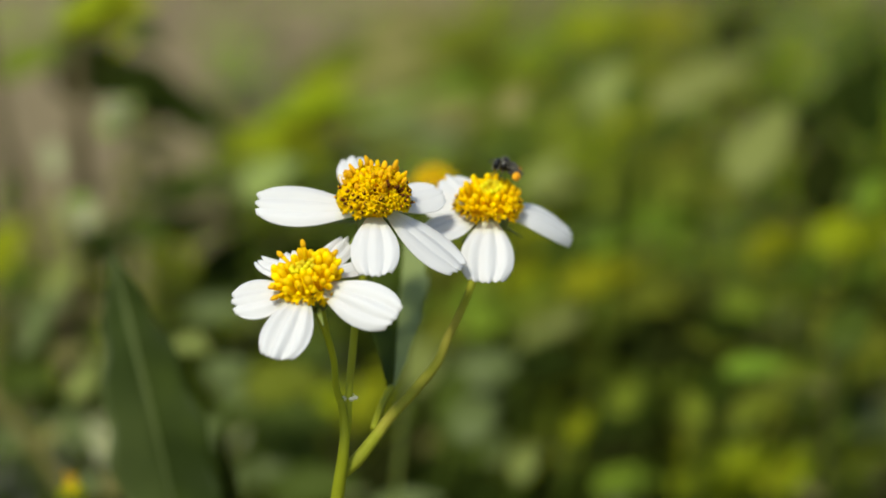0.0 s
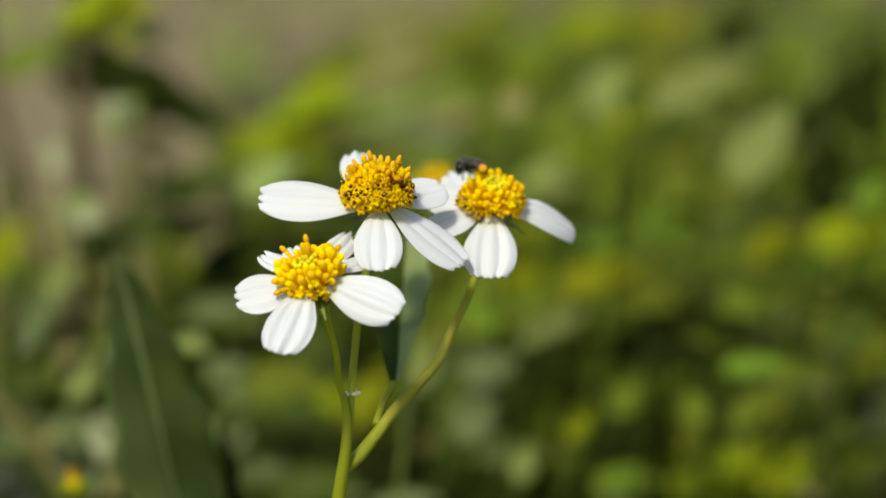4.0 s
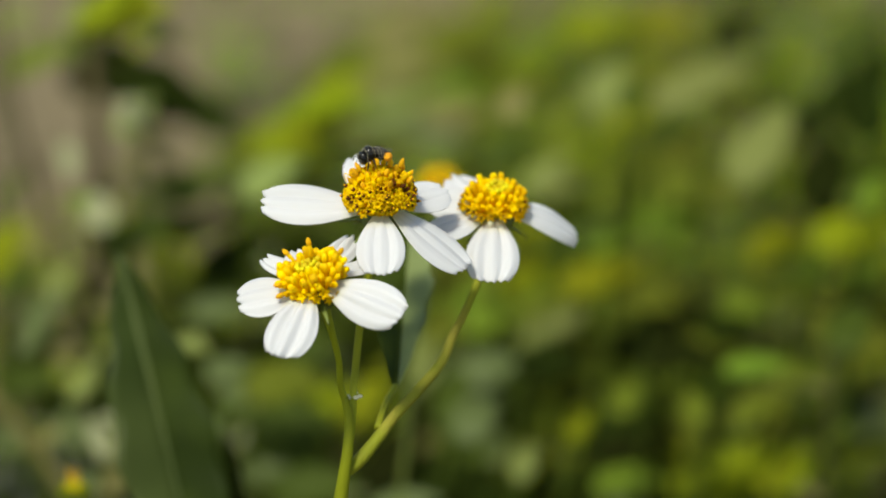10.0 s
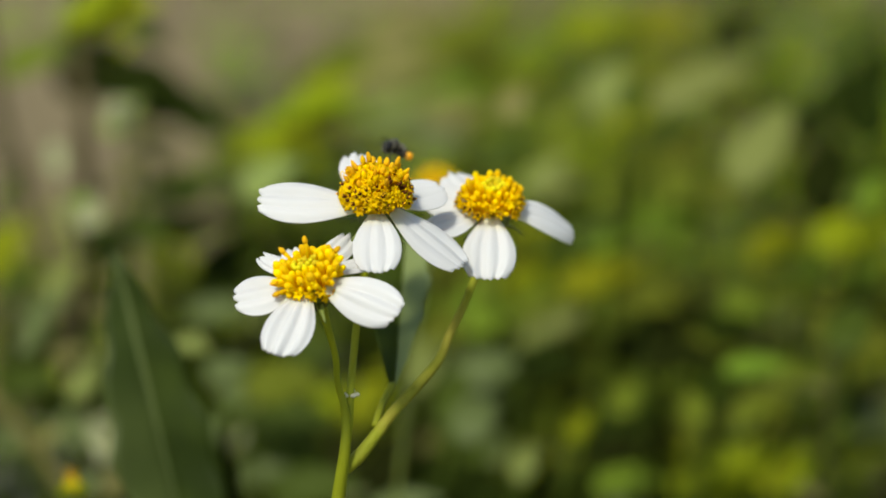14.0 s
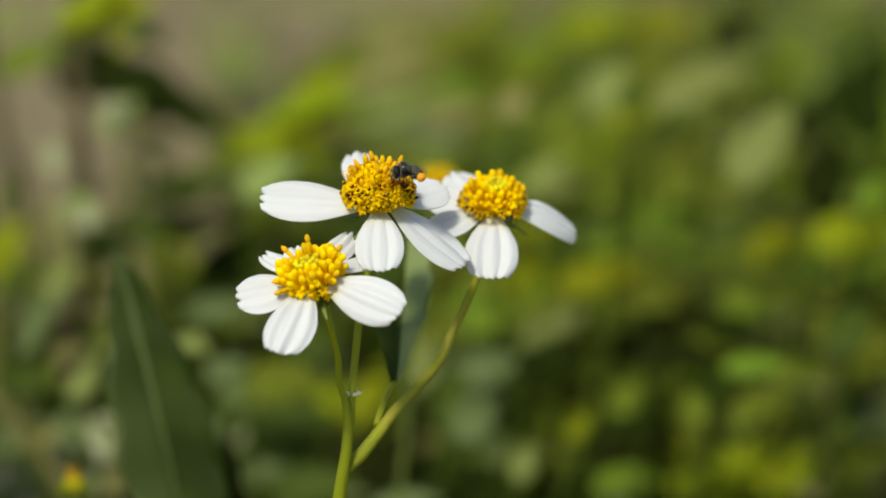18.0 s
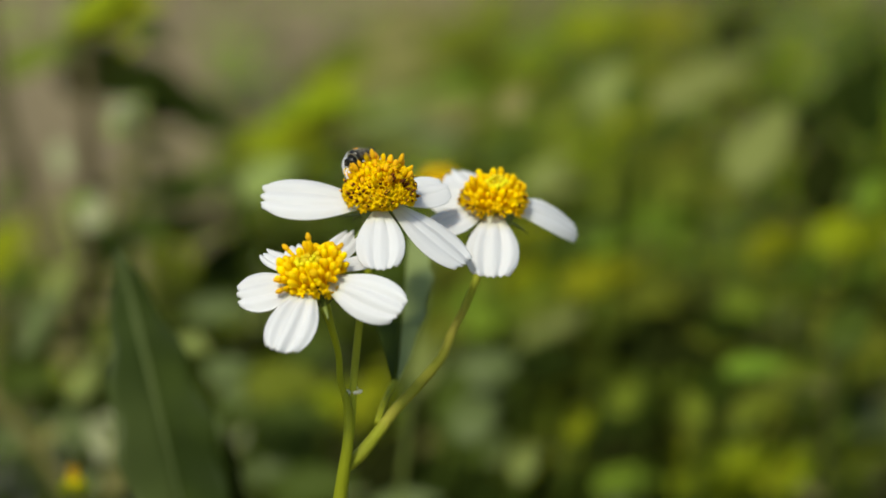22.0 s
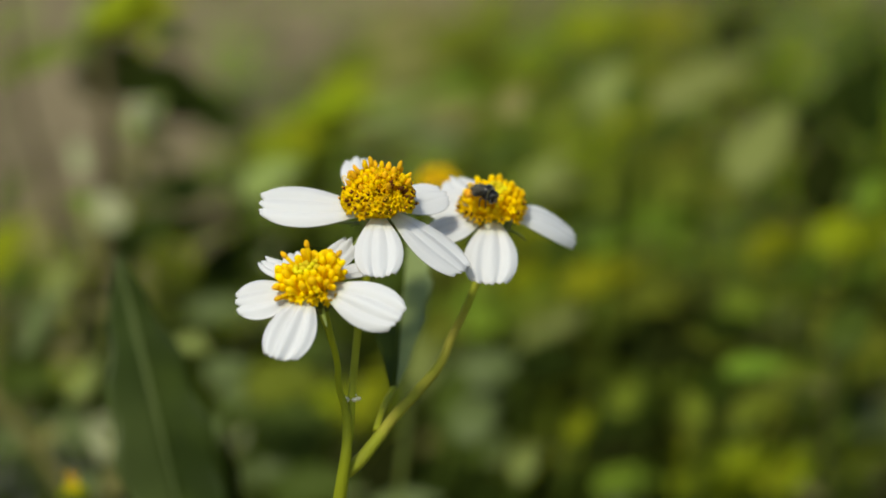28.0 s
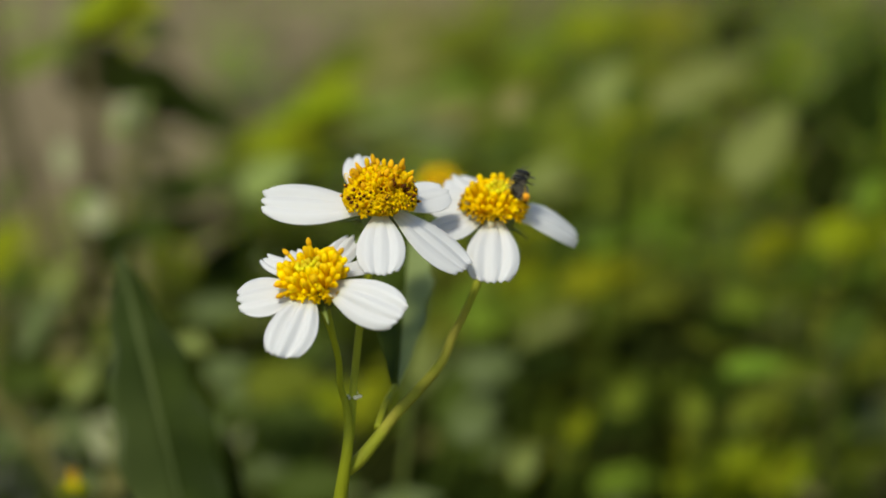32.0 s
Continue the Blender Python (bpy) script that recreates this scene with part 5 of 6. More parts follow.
def leaning_weed():
    """A taller, thin-stemmed weed that sways more than the rest."""
    thing = empty("tall_weed", (-0.0966, 0.2731, 0), "tall thin weed with brown stems and a few leaves", "weed")
    o = thing.location
    part("stem", tube([Vector((-0.0942, 0.2378, 0.1799)) - o, Vector((-0.1010, 0.2582, 0.2361)) - o, Vector((-0.0972, 0.2711, 0.2715)) - o, Vector((-0.0988, 0.2819, 0.3011)) - o, Vector((-0.1000, 0.2948, 0.3365)) - o], [2.6 * MM, 2.4 * MM, 2.2 * MM, 1.6 * MM], 8), TWIG, thing)
    part("stem", tube([Vector((-0.0942, 0.2378, 0.1799)) - o, Vector((-0.1044, 0.2614, 0.2449)) - o, Vector((-0.1138, 0.2727, 0.2760)) - o, Vector((-0.1209, 0.2819, 0.3011)) - o, Vector((-0.1264, 0.2937, 0.3336)) - o], [1.5 * MM, 1.4 * MM, 1.2 * MM, 0.9 * MM], 8), TWIG, thing)
    part("stem", tube([(0, 0, -0.01), Vector((-0.0942, 0.2378, 0.1799)) - o], [1.8 * MM, 1.6 * MM], 8), TWIG, thing)
    add_leaf(thing, Matrix.Translation(-o) @ pose(-0.0970, 0.2513, 0.3288, 37, -21, -0), 0.028, LEAF_LIME, 0)
    add_leaf(thing, Matrix.Translation(-o) @ pose(-0.0950, 0.2479, 0.3308, 20, -34, 29), 0.022, LEAF_LIME, 1)
    # darkest leaves of this weed: turned-away shade is put into their colour
    add_leaf(thing, Matrix.Translation(-o) @ pose(-0.1281, 0.4102, 0.2781, 38, 3, -31), 0.036, LEAF_DARK_SHADE, 2, 1.2)
    add_leaf(thing, Matrix.Translation(-o) @ pose(-0.1067, 0.4063, 0.2676, 38, -0, -28), 0.038, LEAF_DARK_SHADE, 3, 1.2)
    add_leaf(thing, Matrix.Translation(-o) @ pose(-0.0955, 0.3065, 0.3136, 21, -57, 47), 0.024, LEAF_LIME, 4)
    add_leaf(thing, Matrix.Translation(-o) @ pose(-0.1044, 0.2684, 0.2674, 25, -48, 36), 0.017, LEAF_PALE, 5)
    add_leaf(thing, Matrix.Translation(-o) @ pose(-0.1100, 0.3063, 0.3143, 15, -51, 50), 0.016, LEAF_PALE, 6)
    add_leaf(thing, Matrix.Translation(-o) @ pose(-0.1080, 0.3039, 0.3064, 25, -48, 36), 0.018, LEAF_DEEP, 8)
    add_leaf(thing, Matrix.Translation(-o) @ pose(-0.1212, 0.2862, 0.3102, 40, -24, 2), 0.019, LEAF_MID, 9)
    add_leaf(thing, Matrix.Translation(-o) @ pose(-0.0927, 0.3314, 0.3102, 45, 9, -33), 0.015, LEAF_DEEP, 11)
    add_leaf(thing, Matrix.Translation(-o) @ pose(-0.1112, 0.3883, 0.2787, 38, -0, -28), 0.035, LEAF_DARK_SHADE, 13, 1.2)
    add_leaf(thing, Matrix.Translation(-o) @ pose(-0.0821, 0.3626, 0.2749, 45, 9, -33), 0.021, LEAF_DEEP, 14)
    add_leaf(thing, Matrix.Translation(-o) @ pose(-0.0960, 0.2806, 0.2508, 1, -46, 64), 0.023, LEAF_DEEP, 15)
    add_leaf(thing, Matrix.Translation(-o) @ pose(-0.0903, 0.2748, 0.2928, -0, -38, 62), 0.017, LEAF_PALE, 17)
    add_leaf(thing, Matrix.Translation(-o) @ pose(-0.0950, 0.2672, 0.2723, 22, 23, -78), 0.017, LEAF_DARK_SHADE, 18)
    add_leaf(thing, Matrix.Translation(-o) @ pose(-0.1021, 0.2615, 0.2859, -22, -34, 110), 0.015, LEAF_SILVER, 30)
    add_leaf(thing, Matrix.Translation(-o) @ pose(-0.0893, 0.2372, 0.2793, -29, -28, 123), 0.017, LEAF_SILVER, 31)
    add_leaf(thing, Matrix.Translation(-o) @ pose(-0.0846, 0.2671, 0.2994, -29, -28, 123), 0.012, LEAF_SILVER, 32)
    add_leaf(thing, Matrix.Translation(-o) @ pose(-0.0881, 0.2849, 0.3138, 19, -35, 42), 0.009, LEAF_LIME, 33)
    add_leaf(thing, Matrix.Translation(-o) @ pose(-0.0902, 0.3630, 0.2792, 39, 4, -22), 0.023, LEAF_DARK_SHADE, 36)
    add_leaf(thing, Matrix.Translation(-o) @ pose(-0.1026, 0.3652, 0.2853, 39, 6, -24), 0.021, LEAF_DARK_SHADE, 37)
    return thing


def bright_weed():
    thing = empty("tall_weed", (-0.05, 0.36, 0), "yellow-green leafy weed stirred by the wind", "weed")
    o = thing.location
    branch(thing, pose(-0.0469, 0.3113, 0.2778, 10, -30, 38), 0.027, LEAF_LIME, 0)
    branch(thing, pose(-0.0446, 0.3002, 0.2917, 24, -21, 6), 0.023, LEAF_LIME, 1)
    branch(thing, pose(-0.0531, 0.2955, 0.2818, 21, -24, 13), 0.023, LEAF_LIME, 2)
    branch(thing, pose(-0.0501, 0.3166, 0.2814, 32, -34, 18), 0.025, LEAF_LIME, 3)
    branch(thing, pose(-0.0704, 0.3538, 0.2624, 32, -23, 4), 0.025, LEAF_LIME, 4)
    branch(thing, pose(-0.0516, 0.3305, 0.2698, 1, -46, 64), 0.021, LEAF_LIME, 5)
    branch(thing, pose(-0.0445, 0.3604, 0.2797, 40, -24, 2), 0.021, LEAF_LIME, 6)
    branch(thing, pose(-0.0511, 0.3546, 0.2619, 34, -19, -3), 0.023, LEAF_MID, 7)
    branch(thing, pose(-0.0487, 0.4471, 0.2588, 28, -27, 12), 0.031, LEAF_MID, 8)
    branch(thing, pose(-0.0540, 0.3444, 0.2460, 19, -42, 38), 0.023, LEAF_DEEP, 9)
    branch(thing, pose(-0.0391, 0.3928, 0.2543, 36, -30, 10), 0.015, LEAF_DRY, 10)
    branch(thing, pose(-0.0452, 0.4884, 0.2223, 32, -23, 4), 0.030, LEAF_MID, 11)
    return thing


TALL = leaning_weed()
BRIGHT = bright_weed()
tagged(new("dry_stalk", mesh_of("dry_stalk", tube([(-0.0792, 0.2267, -0.01), (-0.0903, 0.1728, 0.2355), (-0.1144, 0.1834, 0.2645)], [2.0 * MM, 1.9 * MM, 1.6 * MM], 9), LEAF_DRY)), "dry straw-brown stalk leaning over the soil", "stalk")


def stone(x, y, size, seed):
    """A weathered grey stone half sunk in the soil."""
    bm = ball(bmesh.new(), (0, 0, 0), (size, size * 0.8, size * 0.55), seg=20, rings=12)
    for v in bm.verts:
        v.co *= 1 + 0.22 * noise.noise(v.co / size * 1.3 + Vector((seed, 0, 0))) + 0.06 * noise.noise(v.co / size * 5)
    ob = tagged(new("stone", mesh_of("stone", bm, STONE)), "weathered grey stone half sunk in the soil", "stone")
    ob.location = (x, y, size * 0.3)


stone(-0.199, 0.594, 0.055, 2)


def weed(x, y, height, count, size, seed, mix=(0.16, 0.46, 0.24, 0.10, 0.04)):
    rnd = random.Random(seed)
    thing = empty("weed", (x, y, 0), "blurred low weed with toothed green leaves", "weed", "weeds behind the flowers")
    b = Vector((rnd.uniform(-0.03, 0.03), rnd.uniform(-0.03, 0.03), height))
    mid = b * 0.5 + Vector((rnd.uniform(-0.01, 0.01), rnd.uniform(-0.01, 0.01), 0))
    part("stem", tube([(0, 0, -0.01), mid, b], [1.6 * MM, 1.2 * MM, 0.7 * MM], 6, 4), LEAF_MID, thing)
    for k in range(count):
        f = 0.25 + 0.75 * (k + 1) / count
        p = mid * (f / 0.5) if f < 0.5 else mid.lerp(b, (f - 0.5) / 0.5)
        mat = rnd.choices((LEAF_LIME, LEAF_MID, LEAF_DARK_SHADE, LEAF_PALE, LEAF_DRY), mix)[0]
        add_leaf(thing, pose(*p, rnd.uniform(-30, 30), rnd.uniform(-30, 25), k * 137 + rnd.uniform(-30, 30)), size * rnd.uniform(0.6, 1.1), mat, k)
    return thing


def weeds():
    rnd = random.Random(7)
    spots, far = [], []
    tries = 0
    while len(spots) < 290 and tries < 9000:
        tries += 1
        y = rnd.uniform(0.24, 1.55)
        half = (y + 0.28) * 0.235 + 0.06
        x = rnd.uniform(-half, half)
        side = x / half
        if min((abs(x - a) ** 2 + abs(y - c) ** 2 for a, c in spots), default=1) < 0.0013:
            continue
        # the crown stays under a line of sight that falls away from the eye; bare soil opens at the back on one side
        top = 0.4609 - (y + 0.2772) * rnd.uniform(0.27, 0.52)
        if side < -0.05 and y > 0.75:
            if rnd.random() < (0.7 if side > -0.3 else 0.8):
                continue
            top *= 0.6
        top = min(max(top, 0.05), 0.24 if side > -0.3 else 0.17)
        if side > 0.1:
            top = min(top * 0.95, 0.24)
        if side < -0.5:
            top *= 0.6
        # nearer weeds get more leaves with shade in their colour
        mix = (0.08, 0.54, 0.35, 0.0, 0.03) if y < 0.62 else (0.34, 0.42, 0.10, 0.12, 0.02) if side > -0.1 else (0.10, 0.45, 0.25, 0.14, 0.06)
        spots.append((x, y))
        count, size = rnd.randint(8, 14), rnd.uniform(0.018, 0.042)
        if side < -0.45 and y > 0.85 or side < -0.6 and y > 0.42:
            continue
        if y > 0.85:
            far.append((x, y, top, count, size, mix))
        else:
            weed(x, y, top, count, size, len(spots), mix)
    far_growth(far)


def fine_weeds():
    """Thin-stemmed weeds with many small leaves between the larger ones."""
    rnd = random.Random(31)
    for k in range(44):
        y = rnd.uniform(0.17, 0.55)
        x = rnd.uniform(-1, 1) * (y + 0.28) * 0.205
        height = max(0.05, 0.4609 - (y + 0.2772) * rnd.uniform(0.30, 0.56))
        thing = empty("fine_weed", (x, y, 0), "thin blurred weed with small pale and dry leaves", "weed", "thin weeds between the larger ones")
        b = Vector((rnd.uniform(-0.03, 0.03), rnd.uniform(-0.02, 0.02), height))
        mid = b * 0.5 + Vector((rnd.uniform(-0.012, 0.012), rnd.uniform(-0.01, 0.01), 0))
        part("stem", tube([(0, 0, -0.01), mid, b], [0.8 * MM, 0.6 * MM, 0.4 * MM], 6, 4), rnd.choice((TWIG, LEAF_DRY, LEAF_MID)), thing)
        for i in range(11):
            f = 0.45 + 0.55 * (i + 1) / 11
            p = mid.lerp(b, max(0, (f - 0.5) / 0.5))
            add_leaf(thing, pose(*p, rnd.uniform(-30, 30), rnd.uniform(-45, 10), i * 137 + rnd.uniform(-30, 30)), rnd.uniform(0.006, 0.013), rnd.choice((LEAF_SILVER, LEAF_SILVER, LEAF_PALE, LEAF_DRY, LEAF_DARK_SHADE, LEAF_MID)), i, 1.2)


fine_weeds()


def blade_of(verts, faces, m, size):
    """A plain pointed leaf added to lists of corners and faces."""
    n = len(verts)
    for u, v, h in ((0, 0, 0), (0.3, -0.22, 0.05), (0.3, 0.22, 0.05), (0.35, 0, 0), (0.7, -0.17, 0.02), (0.7, 0.17, 0.02), (0.7, 0, -0.03), (1, 0, -0.1)):
        verts.append(m @ (Vector((u, v, h)) * size))
    for q in ((0, 1, 3), (0, 3, 2), (1, 4, 6, 3), (3, 6, 5, 2), (4, 7, 6), (6, 7, 5)):
        faces.append([n + k for k in q])


def far_growth(spots):
    """Weeds at the back that nobody could count."""
    rnd = random.Random(77)
    verts, faces, mats = [], [], []
    for x, y, height, count, size, mix in spots:
        for k in range(count):
            z = height * (0.25 + 0.75 * (k + 1) / count)
            blade_of(verts, faces, pose(x + rnd.uniform(-0.02, 0.02), y + rnd.uniform(-0.02, 0.02), z, rnd.uniform(-30, 30), rnd.uniform(-30, 25), k * 137 + rnd.uniform(-30, 30)), size * rnd.uniform(0.6, 1.1))
            mats += [rnd.choices((0, 1, 2, 3, 4), mix)[0]] * 6
        n = len(verts)
        verts += [Vector((x - 0.001, y, -0.01)), Vector((x + 0.001, y, -0.01)), Vector((x + 0.0006, y, height)), Vector((x - 0.0006, y, height)), Vector((x, y + 0.001, -0.01)), Vector((x, y + 0.001, height))]
        faces += [[n, n + 1, n + 2, n + 3], [n + 1, n + 4, n + 5, n + 2], [n + 4, n, n + 3, n + 5]]
        mats += [1] * 3
    me = bpy.data.meshes.new("far_weeds")
    me.from_pydata(verts, [], faces)
    for m in (LEAF_LIME, LEAF_MID, LEAF_DARK_SHADE, LEAF_PALE, LEAF_DRY):
        me.materials.append(m)
    for f, k in zip(me.polygons, mats):
        f.material_index = k
    tagged(new("far_weeds", me), "dense blurred green weeds on the soil further back", "weeds", kind="stuff")


weeds()


def low_cover():
    """Small leaves and blades close to the soil, too many to count."""
    rnd = random.Random(21)
    verts, faces, mats = [], [], []
    for i in range(5200):
        y = rnd.uniform(0.1, 3.2) if i % 3 else rnd.uniform(0.1, 1.3)
        x = rnd.uniform(-1, 1) * ((y + 0.3) * 0.26 + 0.08)
        bare = x < 0.02 and y > 0.95
        if bare and rnd.random() < (0.94 if x < -0.1 else 0.84):
            continue
        z = rnd.uniform(0.0, 0.06) if not bare else rnd.uniform(0.0, 0.02)
        size = rnd.uniform(0.015, 0.04)
        m = pose(x, y, z, rnd.uniform(-40, 40), rnd.uniform(-60, 20), rnd.uniform(0, 360))
        blade_of(verts, faces, m, size)
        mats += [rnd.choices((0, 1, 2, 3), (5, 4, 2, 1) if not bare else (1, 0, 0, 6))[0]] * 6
    # the same growth all round, also where the lens does not reach
    count = 0
    while count < 9000:
        x, y = rnd.gauss(0.2, 1.2), rnd.gauss(0.7, 1.5)
        if abs(x) < (y + 0.3) * 0.27 + 0.1 and y > -0.2 or math.hypot(x, y + 0.28) < 0.16:
            continue
        bare = noise.noise((x * 1.3, y * 1.3, 9)) < -0.12 or (x < -0.1 and y > 1.1)
        if bare and rnd.random() < 0.85:
            continue
        count += 1
        tall = rnd.random() ** 3 * (0.16 if not bare else 0.02)
        blade_of(verts, faces, pose(x, y, tall, rnd.uniform(-40, 40), rnd.uniform(-60, 20), rnd.uniform(0, 360)), rnd.uniform(0.02, 0.06))
        mats += [rnd.choices((0, 1, 2, 3), (6, 3, 3, 1) if not bare else (1, 0, 0, 5))[0]] * 6
    me = bpy.data.meshes.new("ground_cover")
    me.from_pydata(verts, [], faces)
    for m in (LEAF_MID, LEAF_DARK_SHADE, LEAF_LIME, LEAF_DRY):
        me.materials.append(m)
    for f, k in zip(me.polygons, mats):
        f.material_index = k
    tagged(new("ground_cover", me), "low green weeds and dry leaves over the soil", "ground cover", kind="stuff")


low_cover()



# ---- the bee ----
BM = 1.12 * MM


def small_bee():
    """A stingless bee, 5.5 mm long, head towards +x, with balls of pollen on its hind legs."""
    bee = empty("bee", (0, 0, 0.3), "tiny black bee with orange pollen balls on its hind legs", "bee")
    bm = ball(bmesh.new(), (0, 0, 0), (0.80 * BM, 1.06 * BM, 1.04 * BM))
    part("thorax", bm, BLACK, bee, "black thorax with sparse pale hairs").location = (0.15 * BM, 0, 0.1 * BM)
    bm = ball(bmesh.new(), (0, 0, 0), (0.48 * BM, 1.00 * BM, 0.90 * BM))
    head = part("head", bm, BLACK, bee)
    head.location = (1.10 * BM, 0, -0.22 * BM)
    for s in (1, -1):
        eye = part("eye", ball(bmesh.new(), (0, 0, 0), (0.24 * BM, 0.20 * BM, 0.42 * BM)), BLACK, head)
        eye.location = (0.12 * BM, 0.74 * BM * s, 0.08 * BM)
        part("antenna", tube([(0.32 * BM, 0.15 * BM * s, 0.1 * BM), (0.75 * BM, 0.35 * BM * s, 0.35 * BM), (1.05 * BM, 0.5 * BM * s, -0.15 * BM)], [0.05 * BM, 0.045 * BM, 0.04 * BM], 6), LEG, head)
    bm = bmesh.new()
    rnd = random.Random(9)
    for _ in range(48):
        a, h = rnd.uniform(-1.25, 1.25), rnd.uniform(-0.75, 0.95)
        d = Vector((math.cos(a) * math.cos(h), math.sin(a) * math.cos(h), math.sin(h)))
        p = Vector((d.x * 0.47 * BM, d.y * 0.98 * BM, d.z * 0.88 * BM))
        tube([p, p + d * 0.10 * BM + Vector((0, 0, -0.16 * BM))], [0.020 * BM, 0.008 * BM], 3, 1, bm)
    part("head_hair", bm, HAIR, head, "pale hair on the face")
    part("face", ball(bmesh.new(), (0.34 * BM, 0, -0.22 * BM), (0.15 * BM, 0.38 * BM, 0.34 * BM)), LEG, head, "dark brown face")
    bm = bmesh.new()
    for k, (x, r) in enumerate(((-0.72, 0.66), (-1.02, 0.80), (-1.36, 0.82), (-1.70, 0.72), (-2.0, 0.54), (-2.22, 0.32))):
        ball(bm, (x * BM, 0, (-0.02 - 0.13 * k) * BM), (0.34 * BM, r * 1.22 * BM, r * 1.10 * BM), seg=14)
    part("abdomen", bm, BLACK, bee, "shiny black ringed abdomen")
    bm = bmesh.new()
    for x, r, z in ((-0.87, 0.72, -0.08), (-1.19, 0.80, -0.21), (-1.53, 0.76, -0.34)):
        ball(bm, (x * BM, 0, z * BM), (0.08 * BM, r * 1.24 * BM, r * 1.12 * BM), seg=14)
    part("abdomen_band", bm, HAIR, bee, "thin greyish bands between the rings")
    bm = bmesh.new()
    for x, r, z in ((0.62, 0.86, 0.1), (-0.36, 0.84, 0.1)):
        ball(bm, (x * BM, 0, z * BM), (0.03 * BM, r * 1.035 * BM, r * 1.01 * BM), seg=18)
    part("hair_band", bm, HAIR, bee, "pale rims of short hair round the thorax")
    bm = bmesh.new()
    rnd = random.Random(4)
    for _ in range(200):
        d = Vector((rnd.gauss(0, 1), rnd.gauss(0, 1), abs(rnd.gauss(0, 1)))).normalized()
        p = Vector((0.15 * BM + d.x * 0.6 * BM, d.y * 0.98 * BM, 0.1 * BM + d.z * 0.98 * BM))
        tube([p, p + d * 0.14 * BM + Vector((0, 0, 0.02 * BM))], [0.020 * BM, 0.008 * BM], 3, 1, bm)
    for k in range(46):
        a = 2 * math.pi * k / 46
        d = Vector((0.35, math.sin(a), math.cos(a))).normalized()
        p = Vector((0.68 * BM, math.sin(a) * 0.76 * BM, 0.06 * BM + math.cos(a) * 0.74 * BM))
        tube([p, p + d * 0.2 * BM], [0.035 * BM, 0.012 * BM], 4, 1, bm)
    part("thorax_hair", bm, HAIR, bee, "pale yellowish hair on the thorax")
    for s in (1, -1):
        for x, bend, far in ((0.5, 0.5, 1.2), (0.1, 0.0, 1.4)):
            part("leg", tube([(x * BM, 0.5 * BM * s, -0.5 * BM), ((x + bend * 0.7) * BM, 1.15 * BM * s, -0.45 * BM), ((x + bend) * BM, far * BM * s, -1.15 * BM), ((x + bend + 0.2) * BM, far * BM * s, -1.6 * BM)],
                             [0.09 * BM, 0.10 * BM, 0.07 * BM, 0.04 * BM], 7), LEG, bee)
        hind = part("hind_leg", tube([(-0.3 * BM, 0.4 * BM * s, -0.4 * BM), (-0.7 * BM, 1.2 * BM * s, -0.4 * BM), (-1.70 * BM, 1.28 * BM * s, -0.52 * BM), (-1.6 * BM, 1.35 * BM * s, -1.2 * BM)],
                                      [0.09 * BM, 0.12 * BM, 0.13 * BM, 0.05 * BM], 7), LEG, bee)
        bm = ball(bmesh.new(), (-1.78 * BM, 1.34 * BM * s, -0.55 * BM), (0.58 * BM, 0.52 * BM, 0.56 * BM), seg=16, rings=10)
        for v in bm.verts:
            v.co += (v.co - Vector((-1.78 * BM, 1.34 * BM * s, -0.55 * BM))) * 0.10 * noise.noise(v.co * 4000)
        part("pollen_ball", bm, POLLEN, hind, "orange ball of packed pollen")
    wings = []
    for s in (1, -1):
        def fore(u, v):
            w = 0.62 * BM * math.sin(math.pi * min(1, 0.06 + 0.94 * u) ** 1.5) ** 0.6 * (0.55 + 0.45 * u)
            return u * 3.0 * BM, w * v, 0.08 * BM * math.sin(3 * u)

        def rear(u, v):
            w = 0.42 * BM * math.sin(math.pi * min(1, 0.06 + 0.94 * u) ** 1.4) ** 0.6
            return u * 2.0 * BM, w * v - s * 0.75 * BM * u - s * 0.2 * BM, -0.03 * BM
        wing = part("forewing", sheet(12, 6, fore, 0.012 * BM), WING, bee, "clear greyish wing")
        part("hindwing", sheet(10, 4, rear, 0.012 * BM), WING, wing)
        wings.append((wing, s))
    return bee, wings


BEE, WINGS = small_bee()
VIEW = (Vector(AIM) - Vector(EYE)).normalized()
RISE = Vector((1, 0, 0)).cross(VIEW)
PIVOT = Vector((-0.0095, -0.0016, 0.3556))


def lean(right, up, roll):
    """How far a plant has swayed: millimetres across and up the picture plane, and degrees of turn."""
    return Matrix.Translation(PIVOT + Vector((right * MM, 0, 0)) + RISE * up * MM) @ Matrix.Rotation(radians(roll), 4, -VIEW) @ Matrix.Translation(-PIVOT)


def wing_pose(side, flap, folded):
    root = Vector((0.10 * BM, 0.50 * BM * side, 0.92 * BM))
    if folded:
        return Matrix.Translation(root) @ pose(0, 0, 0, side * 22, 19, 180 - side * 11)
    return Matrix.Translation(root) @ pose(0, 0, 0, 0, 0, side * 100) @ pose(0, 0, 0, 0, -flap, 0) @ pose(0, 0, 0, -side * 20, 0, 0)


